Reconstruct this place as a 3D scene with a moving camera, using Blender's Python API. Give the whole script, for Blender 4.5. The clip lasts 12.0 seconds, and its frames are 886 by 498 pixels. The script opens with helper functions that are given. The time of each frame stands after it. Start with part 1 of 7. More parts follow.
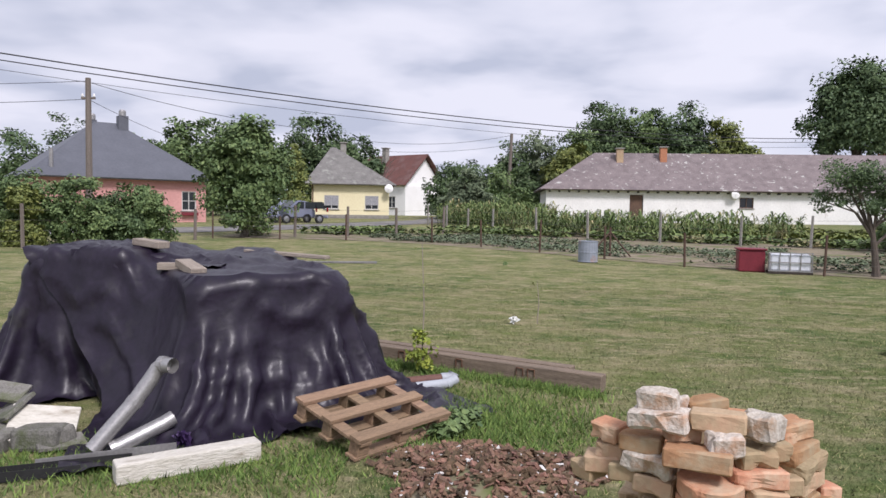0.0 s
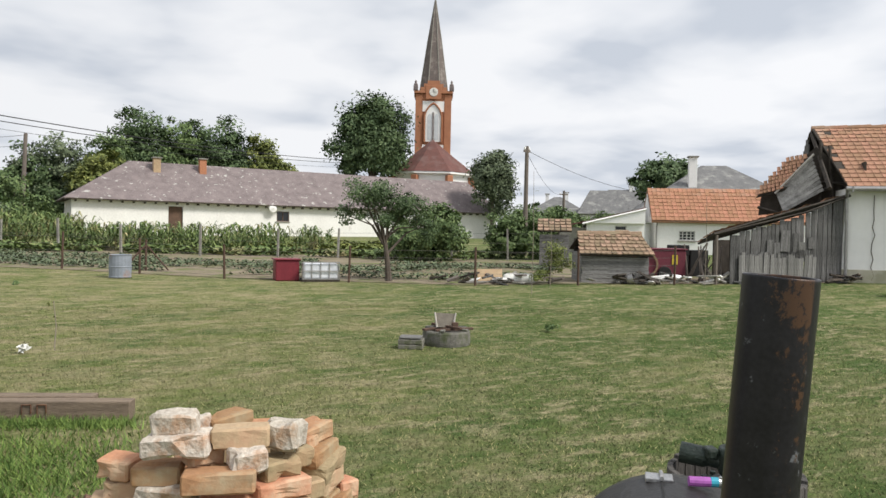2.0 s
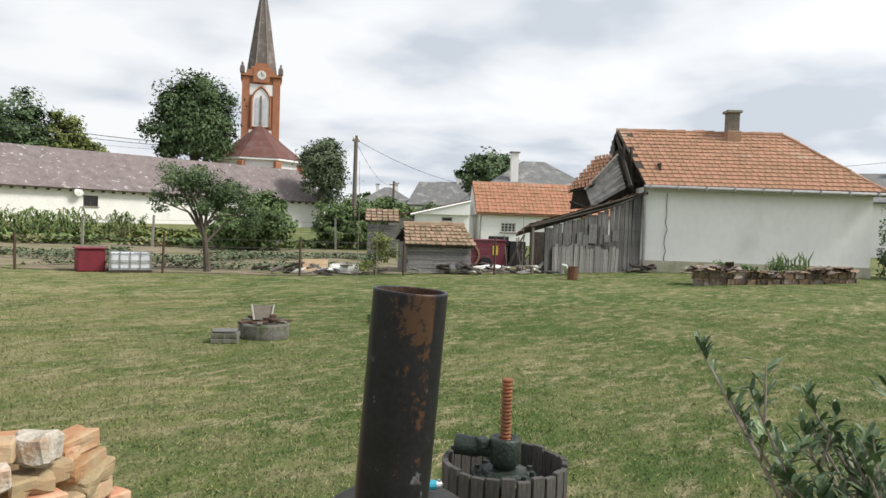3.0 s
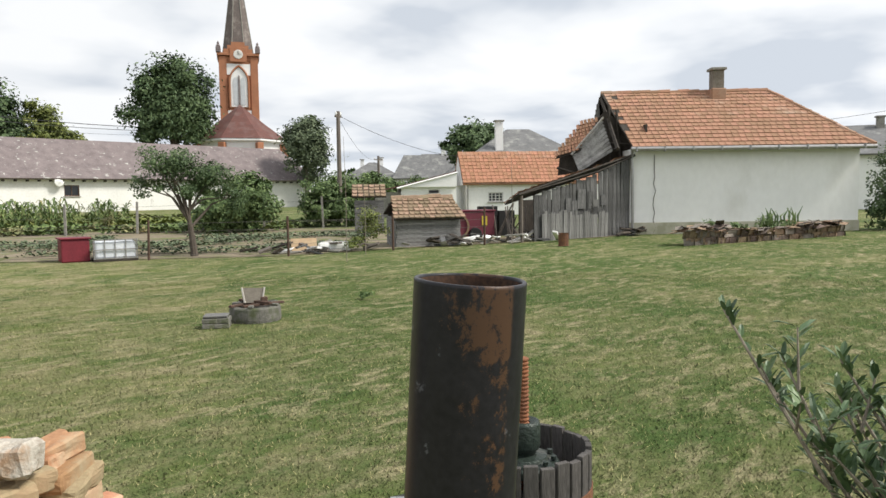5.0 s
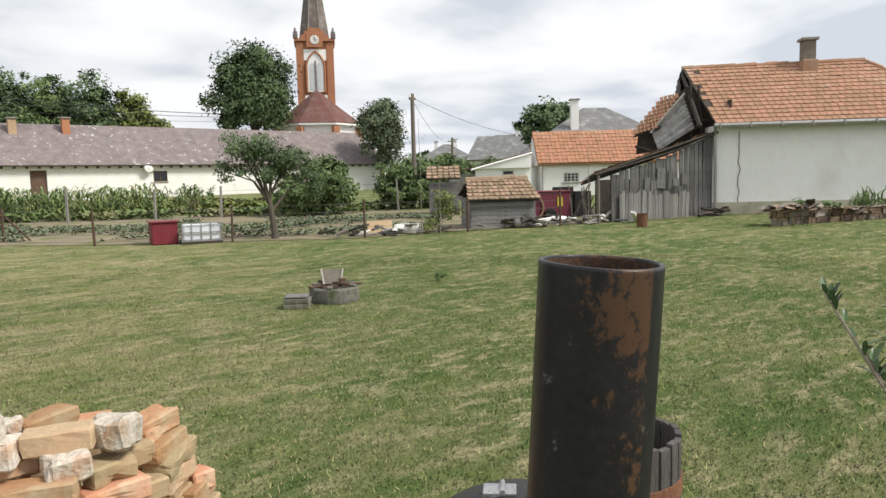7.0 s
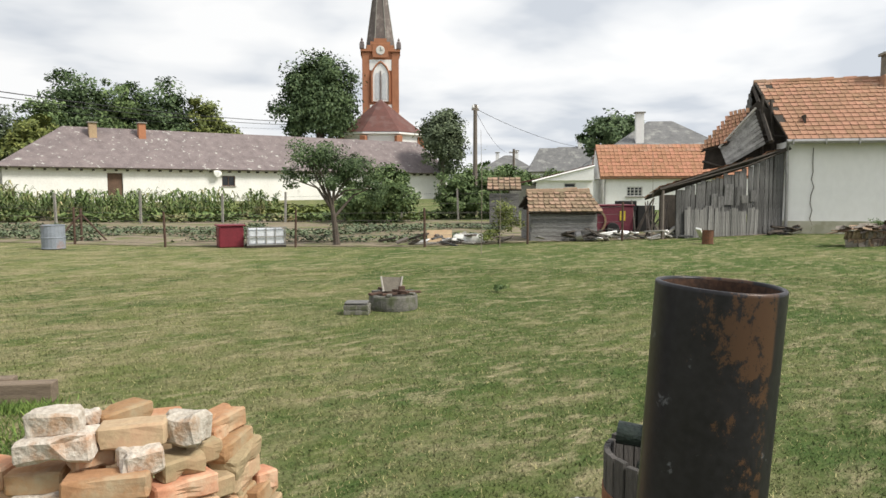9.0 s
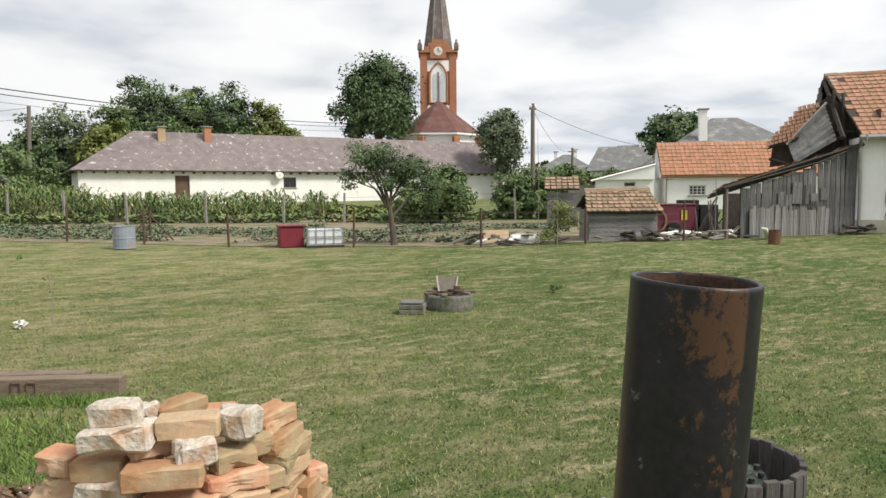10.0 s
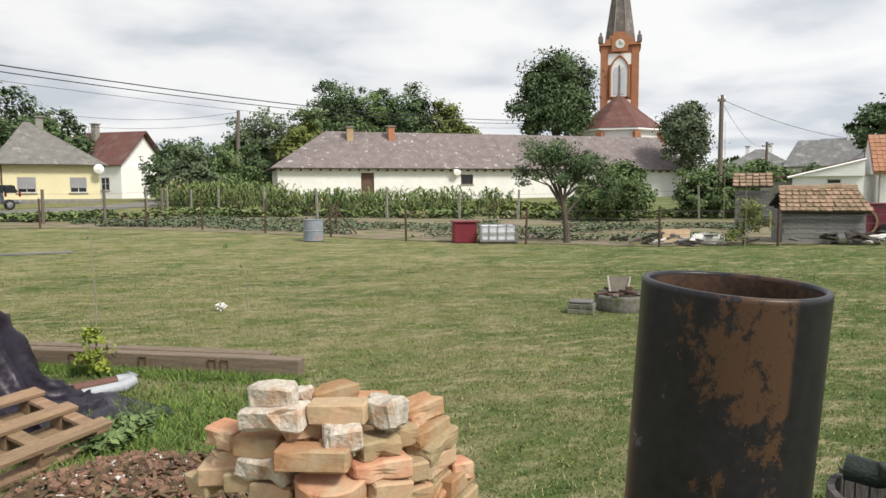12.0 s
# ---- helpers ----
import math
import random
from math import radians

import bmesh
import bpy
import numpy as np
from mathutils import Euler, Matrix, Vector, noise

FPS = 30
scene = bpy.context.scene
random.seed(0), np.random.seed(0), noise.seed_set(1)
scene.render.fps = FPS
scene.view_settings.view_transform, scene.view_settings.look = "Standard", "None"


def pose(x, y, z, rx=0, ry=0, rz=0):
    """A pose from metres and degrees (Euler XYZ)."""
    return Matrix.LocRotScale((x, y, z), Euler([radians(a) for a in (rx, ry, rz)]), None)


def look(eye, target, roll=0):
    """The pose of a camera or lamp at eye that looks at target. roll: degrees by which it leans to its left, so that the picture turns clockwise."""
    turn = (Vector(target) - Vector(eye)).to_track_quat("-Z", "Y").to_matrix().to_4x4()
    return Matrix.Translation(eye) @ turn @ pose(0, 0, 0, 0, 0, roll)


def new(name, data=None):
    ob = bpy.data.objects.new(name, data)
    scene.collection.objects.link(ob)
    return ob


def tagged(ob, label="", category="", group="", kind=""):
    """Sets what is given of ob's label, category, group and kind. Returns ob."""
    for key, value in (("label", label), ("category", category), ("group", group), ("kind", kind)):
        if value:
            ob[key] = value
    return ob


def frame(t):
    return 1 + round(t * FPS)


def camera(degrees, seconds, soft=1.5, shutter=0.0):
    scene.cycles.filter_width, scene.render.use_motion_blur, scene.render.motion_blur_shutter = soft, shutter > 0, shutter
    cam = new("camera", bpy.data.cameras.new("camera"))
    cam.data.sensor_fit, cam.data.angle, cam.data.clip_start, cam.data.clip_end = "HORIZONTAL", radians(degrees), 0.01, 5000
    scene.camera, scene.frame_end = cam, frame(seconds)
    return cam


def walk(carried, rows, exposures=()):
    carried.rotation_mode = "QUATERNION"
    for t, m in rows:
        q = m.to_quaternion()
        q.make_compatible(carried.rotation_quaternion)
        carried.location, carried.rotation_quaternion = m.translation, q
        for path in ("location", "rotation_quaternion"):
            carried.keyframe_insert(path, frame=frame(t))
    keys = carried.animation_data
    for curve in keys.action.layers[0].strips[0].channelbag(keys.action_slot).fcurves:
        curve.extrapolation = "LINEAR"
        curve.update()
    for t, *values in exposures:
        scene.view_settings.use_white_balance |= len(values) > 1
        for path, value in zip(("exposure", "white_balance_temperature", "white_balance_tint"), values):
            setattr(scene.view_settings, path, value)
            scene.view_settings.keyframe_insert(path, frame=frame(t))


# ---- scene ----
cam = camera(63.99, 12.0)
# seconds, eye, yaw, pitch, roll
PATH = [
    (0.0, (0.001, 0.002, 1.626), -0.00, -3.14, 0.90),
    (0.5, (0.067, 0.066, 1.615), -9.99, -1.12, 1.38),
    (1.0, (0.083, 0.124, 1.605), -17.24, -0.65, 0.62),
    (1.5, (0.115, 0.171, 1.616), -23.23, -0.94, 0.20),
    (2.0, (0.135, 0.164, 1.596), -35.77, -1.43, 1.18),
    (2.5, (0.166, 0.123, 1.601), -43.17, -3.63, -0.24),
    (2.7, (0.200, 0.116, 1.603), -45.14, -3.14, 0.13),
    (3.0, (0.273, 0.101, 1.614), -49.36, -1.90, 1.98),
    (3.2, (0.305, 0.088, 1.617), -50.87, -0.77, 1.85),
    (4.8, (0.367, 0.229, 1.608), -53.82, -3.35, -2.30),
    (5.0, (0.373, 0.238, 1.606), -50.32, -4.11, -0.81),
    (5.5, (0.390, 0.260, 1.604), -46.54, -4.58, -1.62),
    (6.0, (0.389, 0.268, 1.601), -43.87, -5.60, -1.50),
    (6.5, (0.399, 0.276, 1.598), -44.35, -7.30, -0.94),
    (6.7, (0.387, 0.270, 1.600), -44.53, -6.33, -1.36),
    (8.3, (0.365, 0.275, 1.611), -42.66, -3.75, -0.39),
    (8.5, (0.367, 0.278, 1.608), -41.60, -3.97, -1.83),
    (9.0, (0.355, 0.283, 1.607), -39.61, -4.58, -0.13),
    (9.5, (0.362, 0.269, 1.602), -38.54, -4.57, -1.72),
    (10.0, (0.379, 0.257, 1.605), -34.93, -4.54, -0.48),
    (10.5, (0.444, 0.227, 1.607), -27.52, -4.58, 0.55),
    (11.0, (0.478, 0.230, 1.604), -25.05, -4.57, -0.48),
    (11.5, (0.488, 0.263, 1.600), -23.54, -4.28, -1.84),
    (12.0, (0.477, 0.273, 1.596), -20.81, -4.69, -0.26),
]


def aim(eye, yaw, pitch, roll):
    y, p = radians(yaw), radians(pitch)
    way = Vector((-math.sin(y) * math.cos(p), math.cos(y) * math.cos(p), math.sin(p)))
    return look(eye, Vector(eye) + way * 4, roll)


walk(cam, [(t, aim(eye, yaw, pitch, roll)) for t, eye, yaw, pitch, roll in PATH],
     exposures=[(0.0, 0.05, 6000, 20), (0.8, 0.0, 6050, 16), (1.6, 0.10, 6350, 12), (2.5, 0.19, 6450, 9), (6.0, 0.27, 6500, 9), (9.5, 0.26, 6600, 9), (12.0, 0.2, 6600, 9)])

# ---------------------------------------------------------------- world and sun
SUN_ELEVATION, SUN_AZIMUTH = radians(48), radians(150)
world = bpy.data.worlds.new("overcast_sky")
scene.world = world
world.use_nodes = True
wn, wl = world.node_tree.nodes, world.node_tree.links
wn.clear()
w_out = wn.new("ShaderNodeOutputWorld")
w_bg = wn.new("ShaderNodeBackground")
w_sky = wn.new("ShaderNodeTexSky")
w_sky.sky_type, w_sky.sun_disc = "NISHITA", False
w_sky.sun_elevation, w_sky.sun_rotation = SUN_ELEVATION, SUN_AZIMUTH
w_dim = wn.new("ShaderNodeVectorMath")
w_dim.operation = "SCALE"
w_dim.inputs["Scale"].default_value = 0.10
w_tc = wn.new("ShaderNodeTexCoord")
w_sep = wn.new("ShaderNodeSeparateXYZ")
w_add = wn.new("ShaderNodeMath")
w_add.operation, w_add.inputs[1].default_value = "ADD", 0.16
w_max = wn.new("ShaderNodeMath")
w_max.operation, w_max.inputs[1].default_value = "MAXIMUM", 0.05
w_div = wn.new("ShaderNodeVectorMath")
w_div.operation = "DIVIDE"
w_n1 = wn.new("ShaderNodeTexNoise")
w_n1.inputs["Scale"].default_value, w_n1.inputs["Detail"].default_value, w_n1.inputs["Roughness"].default_value = 1.5, 4, 0.45
w_n1.inputs["Distortion"].default_value = 0.15
w_ramp = wn.new("ShaderNodeValToRGB")
w_ramp.color_ramp.elements[0].position, w_ramp.color_ramp.elements[0].color = 0.37, (0.60, 0.645, 0.715, 1)
w_ramp.color_ramp.elements[1].position, w_ramp.color_ramp.elements[1].color = 0.60, (0.93, 0.938, 0.955, 1)
w_el = w_ramp.color_ramp.elements.new(0.48)
w_el.color = (0.80, 0.825, 0.865, 1)
w_mask = wn.new("ShaderNodeMapRange")
w_mask.inputs["From Min"].default_value, w_mask.inputs["From Max"].default_value = 0.05, 0.15
w_mix = wn.new("ShaderNodeMix")
w_mix.data_type = "RGBA"
wl.new(w_tc.outputs["Generated"], w_sep.inputs[0])
wl.new(w_sep.outputs["Z"], w_max.inputs[0])
wl.new(w_max.outputs[0], w_add.inputs[0])
wl.new(w_tc.outputs["Generated"], w_div.inputs[0])
wl.new(w_add.outputs[0], w_div.inputs[1])
wl.new(w_div.outputs[0], w_n1.inputs["Vector"])
wl.new(w_n1.outputs["Fac"], w_ramp.inputs[0])
wl.new(w_n1.outputs["Fac"], w_mask.inputs["Value"])
wl.new(w_sky.outputs[0], w_dim.inputs[0])
wl.new(w_mask.outputs[0], w_mix.inputs["Factor"])
wl.new(w_dim.outputs[0], w_mix.inputs["A"])
wl.new(w_ramp.outputs[0], w_mix.inputs["B"])
w_dot = wn.new("ShaderNodeVectorMath")
w_dot.operation, w_dot.inputs[1].default_value = "DOT_PRODUCT", (math.sin(SUN_AZIMUTH), math.cos(SUN_AZIMUTH), 0.0)
w_gain = wn.new("ShaderNodeMath")
w_gain.operation, w_gain.inputs[1].default_value, w_gain.inputs[2].default_value = "MULTIPLY_ADD", 0.07, 1.02
w_lit = wn.new("ShaderNodeVectorMath")
w_lit.operation = "SCALE"
wl.new(w_tc.outputs["Generated"], w_dot.inputs[0])
wl.new(w_dot.outputs["Value"], w_gain.inputs[0])
wl.new(w_mix.outputs["Result"], w_lit.inputs[0])
wl.new(w_gain.outputs[0], w_lit.inputs["Scale"])
wl.new(w_lit.outputs[0], w_bg.inputs["Color"])
wl.new(w_bg.outputs[0], w_out.inputs[0])
w_bg.inputs["Strength"].default_value = 0.90

sun_data = bpy.data.lights.new("sun", "SUN")
sun_data.energy, sun_data.angle, sun_data.color = 3.45, radians(14), (1.0, 0.95, 0.87)
sun = new("sun", sun_data)
# the sun stands behind the walker's right shoulder
sun_way = Vector((math.sin(SUN_AZIMUTH) * math.cos(SUN_ELEVATION), math.cos(SUN_AZIMUTH) * math.cos(SUN_ELEVATION), math.sin(SUN_ELEVATION)))
sun.matrix_world = look(sun_way * 60, (0, 0, 0))

# ---------------------------------------------------------------- materials


def mat(name, color, dark=None, rough=0.8, metal=0.0, scale=6.0, bump=0.15, spots=None, spot_scale=3.0, spot_at=0.6, vary=0.0,
        island=0.0, stretch=None, fine=8.0, spot_soft=0.08, spec=0.4):
    """Two-scale noise paint: colour mixed with a darker tone, optional spots of wear, relief from the fine noise."""
    m = bpy.data.materials.new(name)
    m.use_nodes = True
    n, l = m.node_tree.nodes, m.node_tree.links
    b = n["Principled BSDF"]
    b.inputs["Roughness"].default_value, b.inputs["Metallic"].default_value = rough, metal
    b.inputs["Specular IOR Level"].default_value = spec
    dark = dark or tuple(c * 0.6 for c in color)
    tc, mp = n.new("ShaderNodeTexCoord"), n.new("ShaderNodeMapping")
    l.new(tc.outputs["Object"], mp.inputs["Vector"])
    if stretch:
        mp.inputs["Scale"].default_value = stretch
    big, small = n.new("ShaderNodeTexNoise"), n.new("ShaderNodeTexNoise")
    big.inputs["Scale"].default_value, big.inputs["Detail"].default_value = scale, 5
    small.inputs["Scale"].default_value, small.inputs["Detail"].default_value = scale * fine, 4
    for t in (big, small):
        l.new(mp.outputs[0], t.inputs["Vector"])
    add = n.new("ShaderNodeMath")
    add.operation = "MULTIPLY_ADD"
    l.new(small.outputs["Fac"], add.inputs[0])
    add.inputs[1].default_value = 0.5
    half = n.new("ShaderNodeMath")
    half.operation, half.inputs[1].default_value = "MULTIPLY", 0.5
    l.new(big.outputs["Fac"], half.inputs[0])
    l.new(half.outputs[0], add.inputs[2])
    rng = n.new("ShaderNodeMapRange")
    rng.inputs["From Min"].default_value, rng.inputs["From Max"].default_value = 0.36, 0.64
    l.new(add.outputs[0], rng.inputs["Value"])
    mix = n.new("ShaderNodeMix")
    mix.data_type = "RGBA"
    mix.inputs["A"].default_value, mix.inputs["B"].default_value = (*dark, 1), (*color, 1)
    l.new(rng.outputs[0], mix.inputs["Factor"])
    out = mix.outputs["Result"]
    if spots:
        sp = n.new("ShaderNodeTexNoise")
        sp.inputs["Scale"].default_value, sp.inputs["Detail"].default_value, sp.inputs["Roughness"].default_value = spot_scale, 6, 0.65
        l.new(mp.outputs[0], sp.inputs["Vector"])
        sr = n.new("ShaderNodeMapRange")
        sr.inputs["From Min"].default_value, sr.inputs["From Max"].default_value = spot_at - spot_soft, spot_at + spot_soft
        l.new(sp.outputs["Fac"], sr.inputs["Value"])
        m2 = n.new("ShaderNodeMix")
        m2.data_type = "RGBA"
        l.new(sr.outputs[0], m2.inputs["Factor"])
        l.new(out, m2.inputs["A"])
        m2.inputs["B"].default_value = (*spots, 1)
        out = m2.outputs["Result"]
    if vary or island:
        hsv = n.new("ShaderNodeHueSaturation")
        if island:
            src = n.new("ShaderNodeNewGeometry").outputs["Random Per Island"]
        else:
            src = n.new("ShaderNodeObjectInfo").outputs["Random"]
        vr = n.new("ShaderNodeMapRange")
        k = vary or island
        vr.inputs["To Min"].default_value, vr.inputs["To Max"].default_value = 1 - k, 1 + k
        l.new(src, vr.inputs["Value"])
        l.new(vr.outputs[0], hsv.inputs["Value"])
        hr = n.new("ShaderNodeMapRange")
        hr.inputs["To Min"].default_value, hr.inputs["To Max"].default_value = 0.5 + k * 0.05, 0.5 - k * 0.05
        l.new(src, hr.inputs["Value"])
        l.new(hr.outputs[0], hsv.inputs["Hue"])
        l.new(out, hsv.inputs["Color"])
        out = hsv.outputs["Color"]
    l.new(out, b.inputs["Base Color"])
    if bump:
        bp = n.new("ShaderNodeBump")
        bp.inputs["Strength"].default_value, bp.inputs["Distance"].default_value = bump, 0.03
        l.new(add.outputs[0], bp.inputs["Height"])
        l.new(bp.outputs[0], b.inputs["Normal"])
    return m


def lawn_material(name="mown_grass_ground", gain=0.88, single=False):
    """Mown lawn: green, straw and bare earth in patches and mower bands."""
    m = bpy.data.materials.new(name)
    m.use_nodes = True
    n, l = m.node_tree.nodes, m.node_tree.links
    b = n["Principled BSDF"]
    b.inputs["Roughness"].default_value = 0.95
    b.inputs["Specular IOR Level"].default_value = 0.1
    tc = n.new("ShaderNodeTexCoord")

    def noise_at(scale, detail, stretch=(1, 1, 1), turn=0.0, rough=0.55):
        mp, t = n.new("ShaderNodeMapping"), n.new("ShaderNodeTexNoise")
        mp.inputs["Scale"].default_value = stretch
        mp.inputs["Rotation"].default_value = (0, 0, turn)
        l.new(tc.outputs["Object"], mp.inputs["Vector"])
        l.new(mp.outputs[0], t.inputs["Vector"])
        t.inputs["Scale"].default_value, t.inputs["Detail"].default_value, t.inputs["Roughness"].default_value = scale, detail, rough
        return t.outputs["Fac"]

    def span(v, a, c):
        r = n.new("ShaderNodeMapRange")
        r.inputs["From Min"].default_value, r.inputs["From Max"].default_value = a, c
        l.new(v, r.inputs["Value"])
        return r.outputs[0]

    def mixed(f, a, c):
        x = n.new("ShaderNodeMix")
        x.data_type = "RGBA"
        l.new(f, x.inputs["Factor"])
        for k, v in (("A", a), ("B", c)):
            if isinstance(v, tuple):
                x.inputs[k].default_value = (*v, 1)
            else:
                l.new(v, x.inputs[k])
        return x.outputs["Result"]

    green = mixed(span(noise_at(7, 7, rough=0.7), 0.30, 0.70), (0.098, 0.134, 0.035), (0.200, 0.230, 0.078))
    straw = mixed(span(noise_at(16, 7, rough=0.75), 0.28, 0.72), (0.185, 0.165, 0.080), (0.43, 0.378, 0.218))
    c = mixed(span(noise_at(1.1, 10, (1, 1.5, 1), 0.6, 0.78), 0.42, 0.61), green, straw)
    sep = n.new("ShaderNodeSeparateXYZ")
    l.new(tc.outputs["Object"], sep.inputs[0])

    def both(a, k):
        x = n.new("ShaderNodeMath")
        x.operation = "MULTIPLY"
        l.new(a, x.inputs[0])
        l.new(k, x.inputs[1])
        return x.outputs[0]

    # the turf is greener towards the farmhouse
    away = n.new("ShaderNodeMath")
    away.operation, away.inputs[1].default_value = "MULTIPLY_ADD", -0.55
    l.new(sep.outputs["Y"], away.inputs[0])
    l.new(sep.outputs["X"], away.inputs[2])
    lush = both(span(away.outputs[0], -2.5, 3.0), span(noise_at(0.42, 9, (1, 1.4, 1), 0.2, 0.72), 0.34, 0.56))
    c = mixed(lush, c, mixed(span(noise_at(11, 7, rough=0.7), 0.30, 0.70), (0.052, 0.092, 0.025), (0.130, 0.172, 0.053)))
    # broad damp patches, then thin dry swathes left by the mower
    c = mixed(both(span(noise_at(0.5, 8, (1, 1.5, 1), 0.9, 0.76), 0.49, 0.62), span(noise_at(5, 6, rough=0.7), 0.25, 0.55)), c, (0.076, 0.126, 0.036))
    c = mixed(both(span(noise_at(2.4, 10, (1, 2.2, 1), 0.7, 0.78), 0.49, 0.65), span(noise_at(0.6, 6, (1, 1.3, 1), 0.3, 0.65), 0.36, 0.54)), c, (0.43, 0.37, 0.225))
    c = mixed(span(noise_at(1.5, 8, (1, 1.5, 1), 0.4, 0.7), 0.62, 0.80), c, (0.19, 0.155, 0.10))
    fine = span(noise_at(48, 6, (1, 1, 1), 0, 0.8), 0.32, 0.68)
    if single:
        # every blade has its own tone, some of them dry
        fine = n.new("ShaderNodeNewGeometry").outputs["Random Per Island"]
        c = mixed(span(fine, 0.72, 0.80), c, (0.34, 0.31, 0.15))
    grain = mixed(fine, tuple((0.74 if single else 0.62) * gain for _ in range(3)), tuple((1.36 if single else 1.40) * gain for _ in range(3)))
    mul = n.new("ShaderNodeMix")
    mul.data_type, mul.blend_type = "RGBA", "MULTIPLY"
    mul.inputs["Factor"].default_value = 1.0
    l.new(c, mul.inputs["A"])
    l.new(grain, mul.inputs["B"])
    l.new(mul.outputs["Result"], b.inputs["Base Color"])
    bp = n.new("ShaderNodeBump")
    bp.inputs["Strength"].default_value, bp.inputs["Distance"].default_value = 0.7, 0.04
    l.new(noise_at(45, 6, (1, 1, 1), 0, 0.7), bp.inputs["Height"])
    l.new(bp.outputs[0], b.inputs["Normal"])
    if single:
        # thin blades let light through, so they shade like the turf they stand in
        up = n.new("ShaderNodeCombineXYZ")
        up.inputs["Z"].default_value = 1.0
        l.new(up.outputs[0], b.inputs["Normal"])
    return m


M_LAWN = lawn_material()
M_BLADE = lawn_material("short_grass_blades", 0.96, True)
M_WEED = mat("lush_grass", (0.17, 0.25, 0.065), (0.09, 0.15, 0.036), rough=0.8, scale=2, bump=0, island=0.4, spec=0.2)
M_EARTH = mat("garden_earth", (0.27, 0.225, 0.165), (0.17, 0.145, 0.10), rough=1.0, scale=1.4, bump=0.6, spots=(0.13, 0.15, 0.06), spot_scale=1.2, spot_at=0.56, spec=0.1)
M_ROAD = mat("worn_asphalt", (0.21, 0.20, 0.19), (0.13, 0.125, 0.12), rough=0.95, scale=0.8, bump=0.2, spots=(0.27, 0.25, 0.21), spot_scale=0.6, spot_at=0.6)
M_WHITEWASH = mat("flaking_whitewash", (0.86, 0.85, 0.82), (0.74, 0.73, 0.70), rough=0.95, scale=0.9, bump=0.2, spots=(0.50, 0.47, 0.43), spot_scale=0.6, spot_at=0.66, spot_soft=0.03)
M_PLASTER = mat("grey_plaster", (0.88, 0.875, 0.86), (0.82, 0.815, 0.80), rough=0.95, scale=0.7, bump=0.2, spots=(0.74, 0.73, 0.70), spot_scale=0.45, spot_at=0.66, stretch=(1, 1, 0.6))
M_WHITE = mat("white_plaster", (0.88, 0.875, 0.86), (0.80, 0.795, 0.775), rough=0.9, scale=1.0, bump=0.1)
M_YELLOW = mat("pale_yellow_plaster", (0.79, 0.72, 0.48), (0.72, 0.64, 0.41), rough=0.9, scale=0.8, bump=0.1)
M_PINK = mat("pink_plaster", (0.62, 0.33, 0.30), (0.54, 0.27, 0.25), rough=0.9, scale=0.8, bump=0.1)
M_SLATE = mat("mossy_grey_shingle", (0.24, 0.20, 0.195), (0.14, 0.115, 0.115), rough=0.95, scale=1.6, bump=0.5, spots=(0.46, 0.45, 0.42), spot_scale=2.6, spot_at=0.63, spot_soft=0.03, stretch=(1, 1, 1))
M_GREYROOF = mat("grey_slate_roof", (0.19, 0.19, 0.19), (0.12, 0.12, 0.12), rough=0.9, scale=2.0, bump=0.4, spots=(0.28, 0.28, 0.265), spot_scale=1.6, spot_at=0.6)
M_DARKROOF = mat("dark_metal_sheet_roof", (0.115, 0.12, 0.14), (0.09, 0.095, 0.11), rough=0.55, scale=1.0, bump=0.05)
M_TILE = mat("orange_clay_tile", (0.40, 0.22, 0.135), (0.30, 0.168, 0.108), rough=0.9, scale=1.2, bump=0.35, spots=(0.37, 0.29, 0.22), spot_scale=0.6, spot_at=0.60, island=0.15)
M_TILEP = mat("orange_clay_tile_piece", (0.40, 0.22, 0.135), (0.30, 0.168, 0.108), rough=0.9, scale=1.2, bump=0.35, spots=(0.37, 0.29, 0.22), spot_scale=0.6, spot_at=0.60, vary=0.15)
M_OLDTILE = mat("weathered_tan_tile", (0.36, 0.25, 0.165), (0.21, 0.15, 0.10), rough=0.95, scale=2.0, bump=0.4, spots=(0.24, 0.22, 0.14), spot_scale=2, spot_at=0.55, vary=0.3)
M_REDROOF = mat("red_brown_roof", (0.15, 0.062, 0.05), (0.10, 0.045, 0.038), rough=0.8, scale=1.5, bump=0.3, spots=(0.15, 0.09, 0.08), spot_scale=0.8, spot_at=0.58)
M_BRICKRED = mat("church_brick", (0.44, 0.195, 0.105), (0.34, 0.15, 0.085), rough=0.9, scale=1.2, bump=0.2)
M_SPIRE = mat("weathered_spire_sheet", (0.17, 0.135, 0.12), (0.10, 0.085, 0.08), rough=0.75, scale=0.8, bump=0.3, spots=(0.28, 0.25, 0.23), spot_scale=0.8, spot_at=0.62)
M_CLOCK = mat("clock_face", (0.85, 0.83, 0.78), rough=0.6, scale=2, bump=0)
M_GREYWOOD = mat("weathered_grey_board", (0.165, 0.163, 0.160), (0.04, 0.039, 0.038), rough=0.95, scale=3, bump=0.5, stretch=(6, 6, 0.5), vary=0.3)
M_GREYWOODH = mat("weathered_grey_plank", (0.31, 0.305, 0.295), (0.10, 0.097, 0.092), rough=0.95, scale=3, bump=0.5, stretch=(0.5, 6, 6), vary=0.25)
M_DARKWOOD = mat("dark_old_timber", (0.075, 0.062, 0.05), (0.03, 0.026, 0.022), rough=0.95, scale=4, bump=0.4)
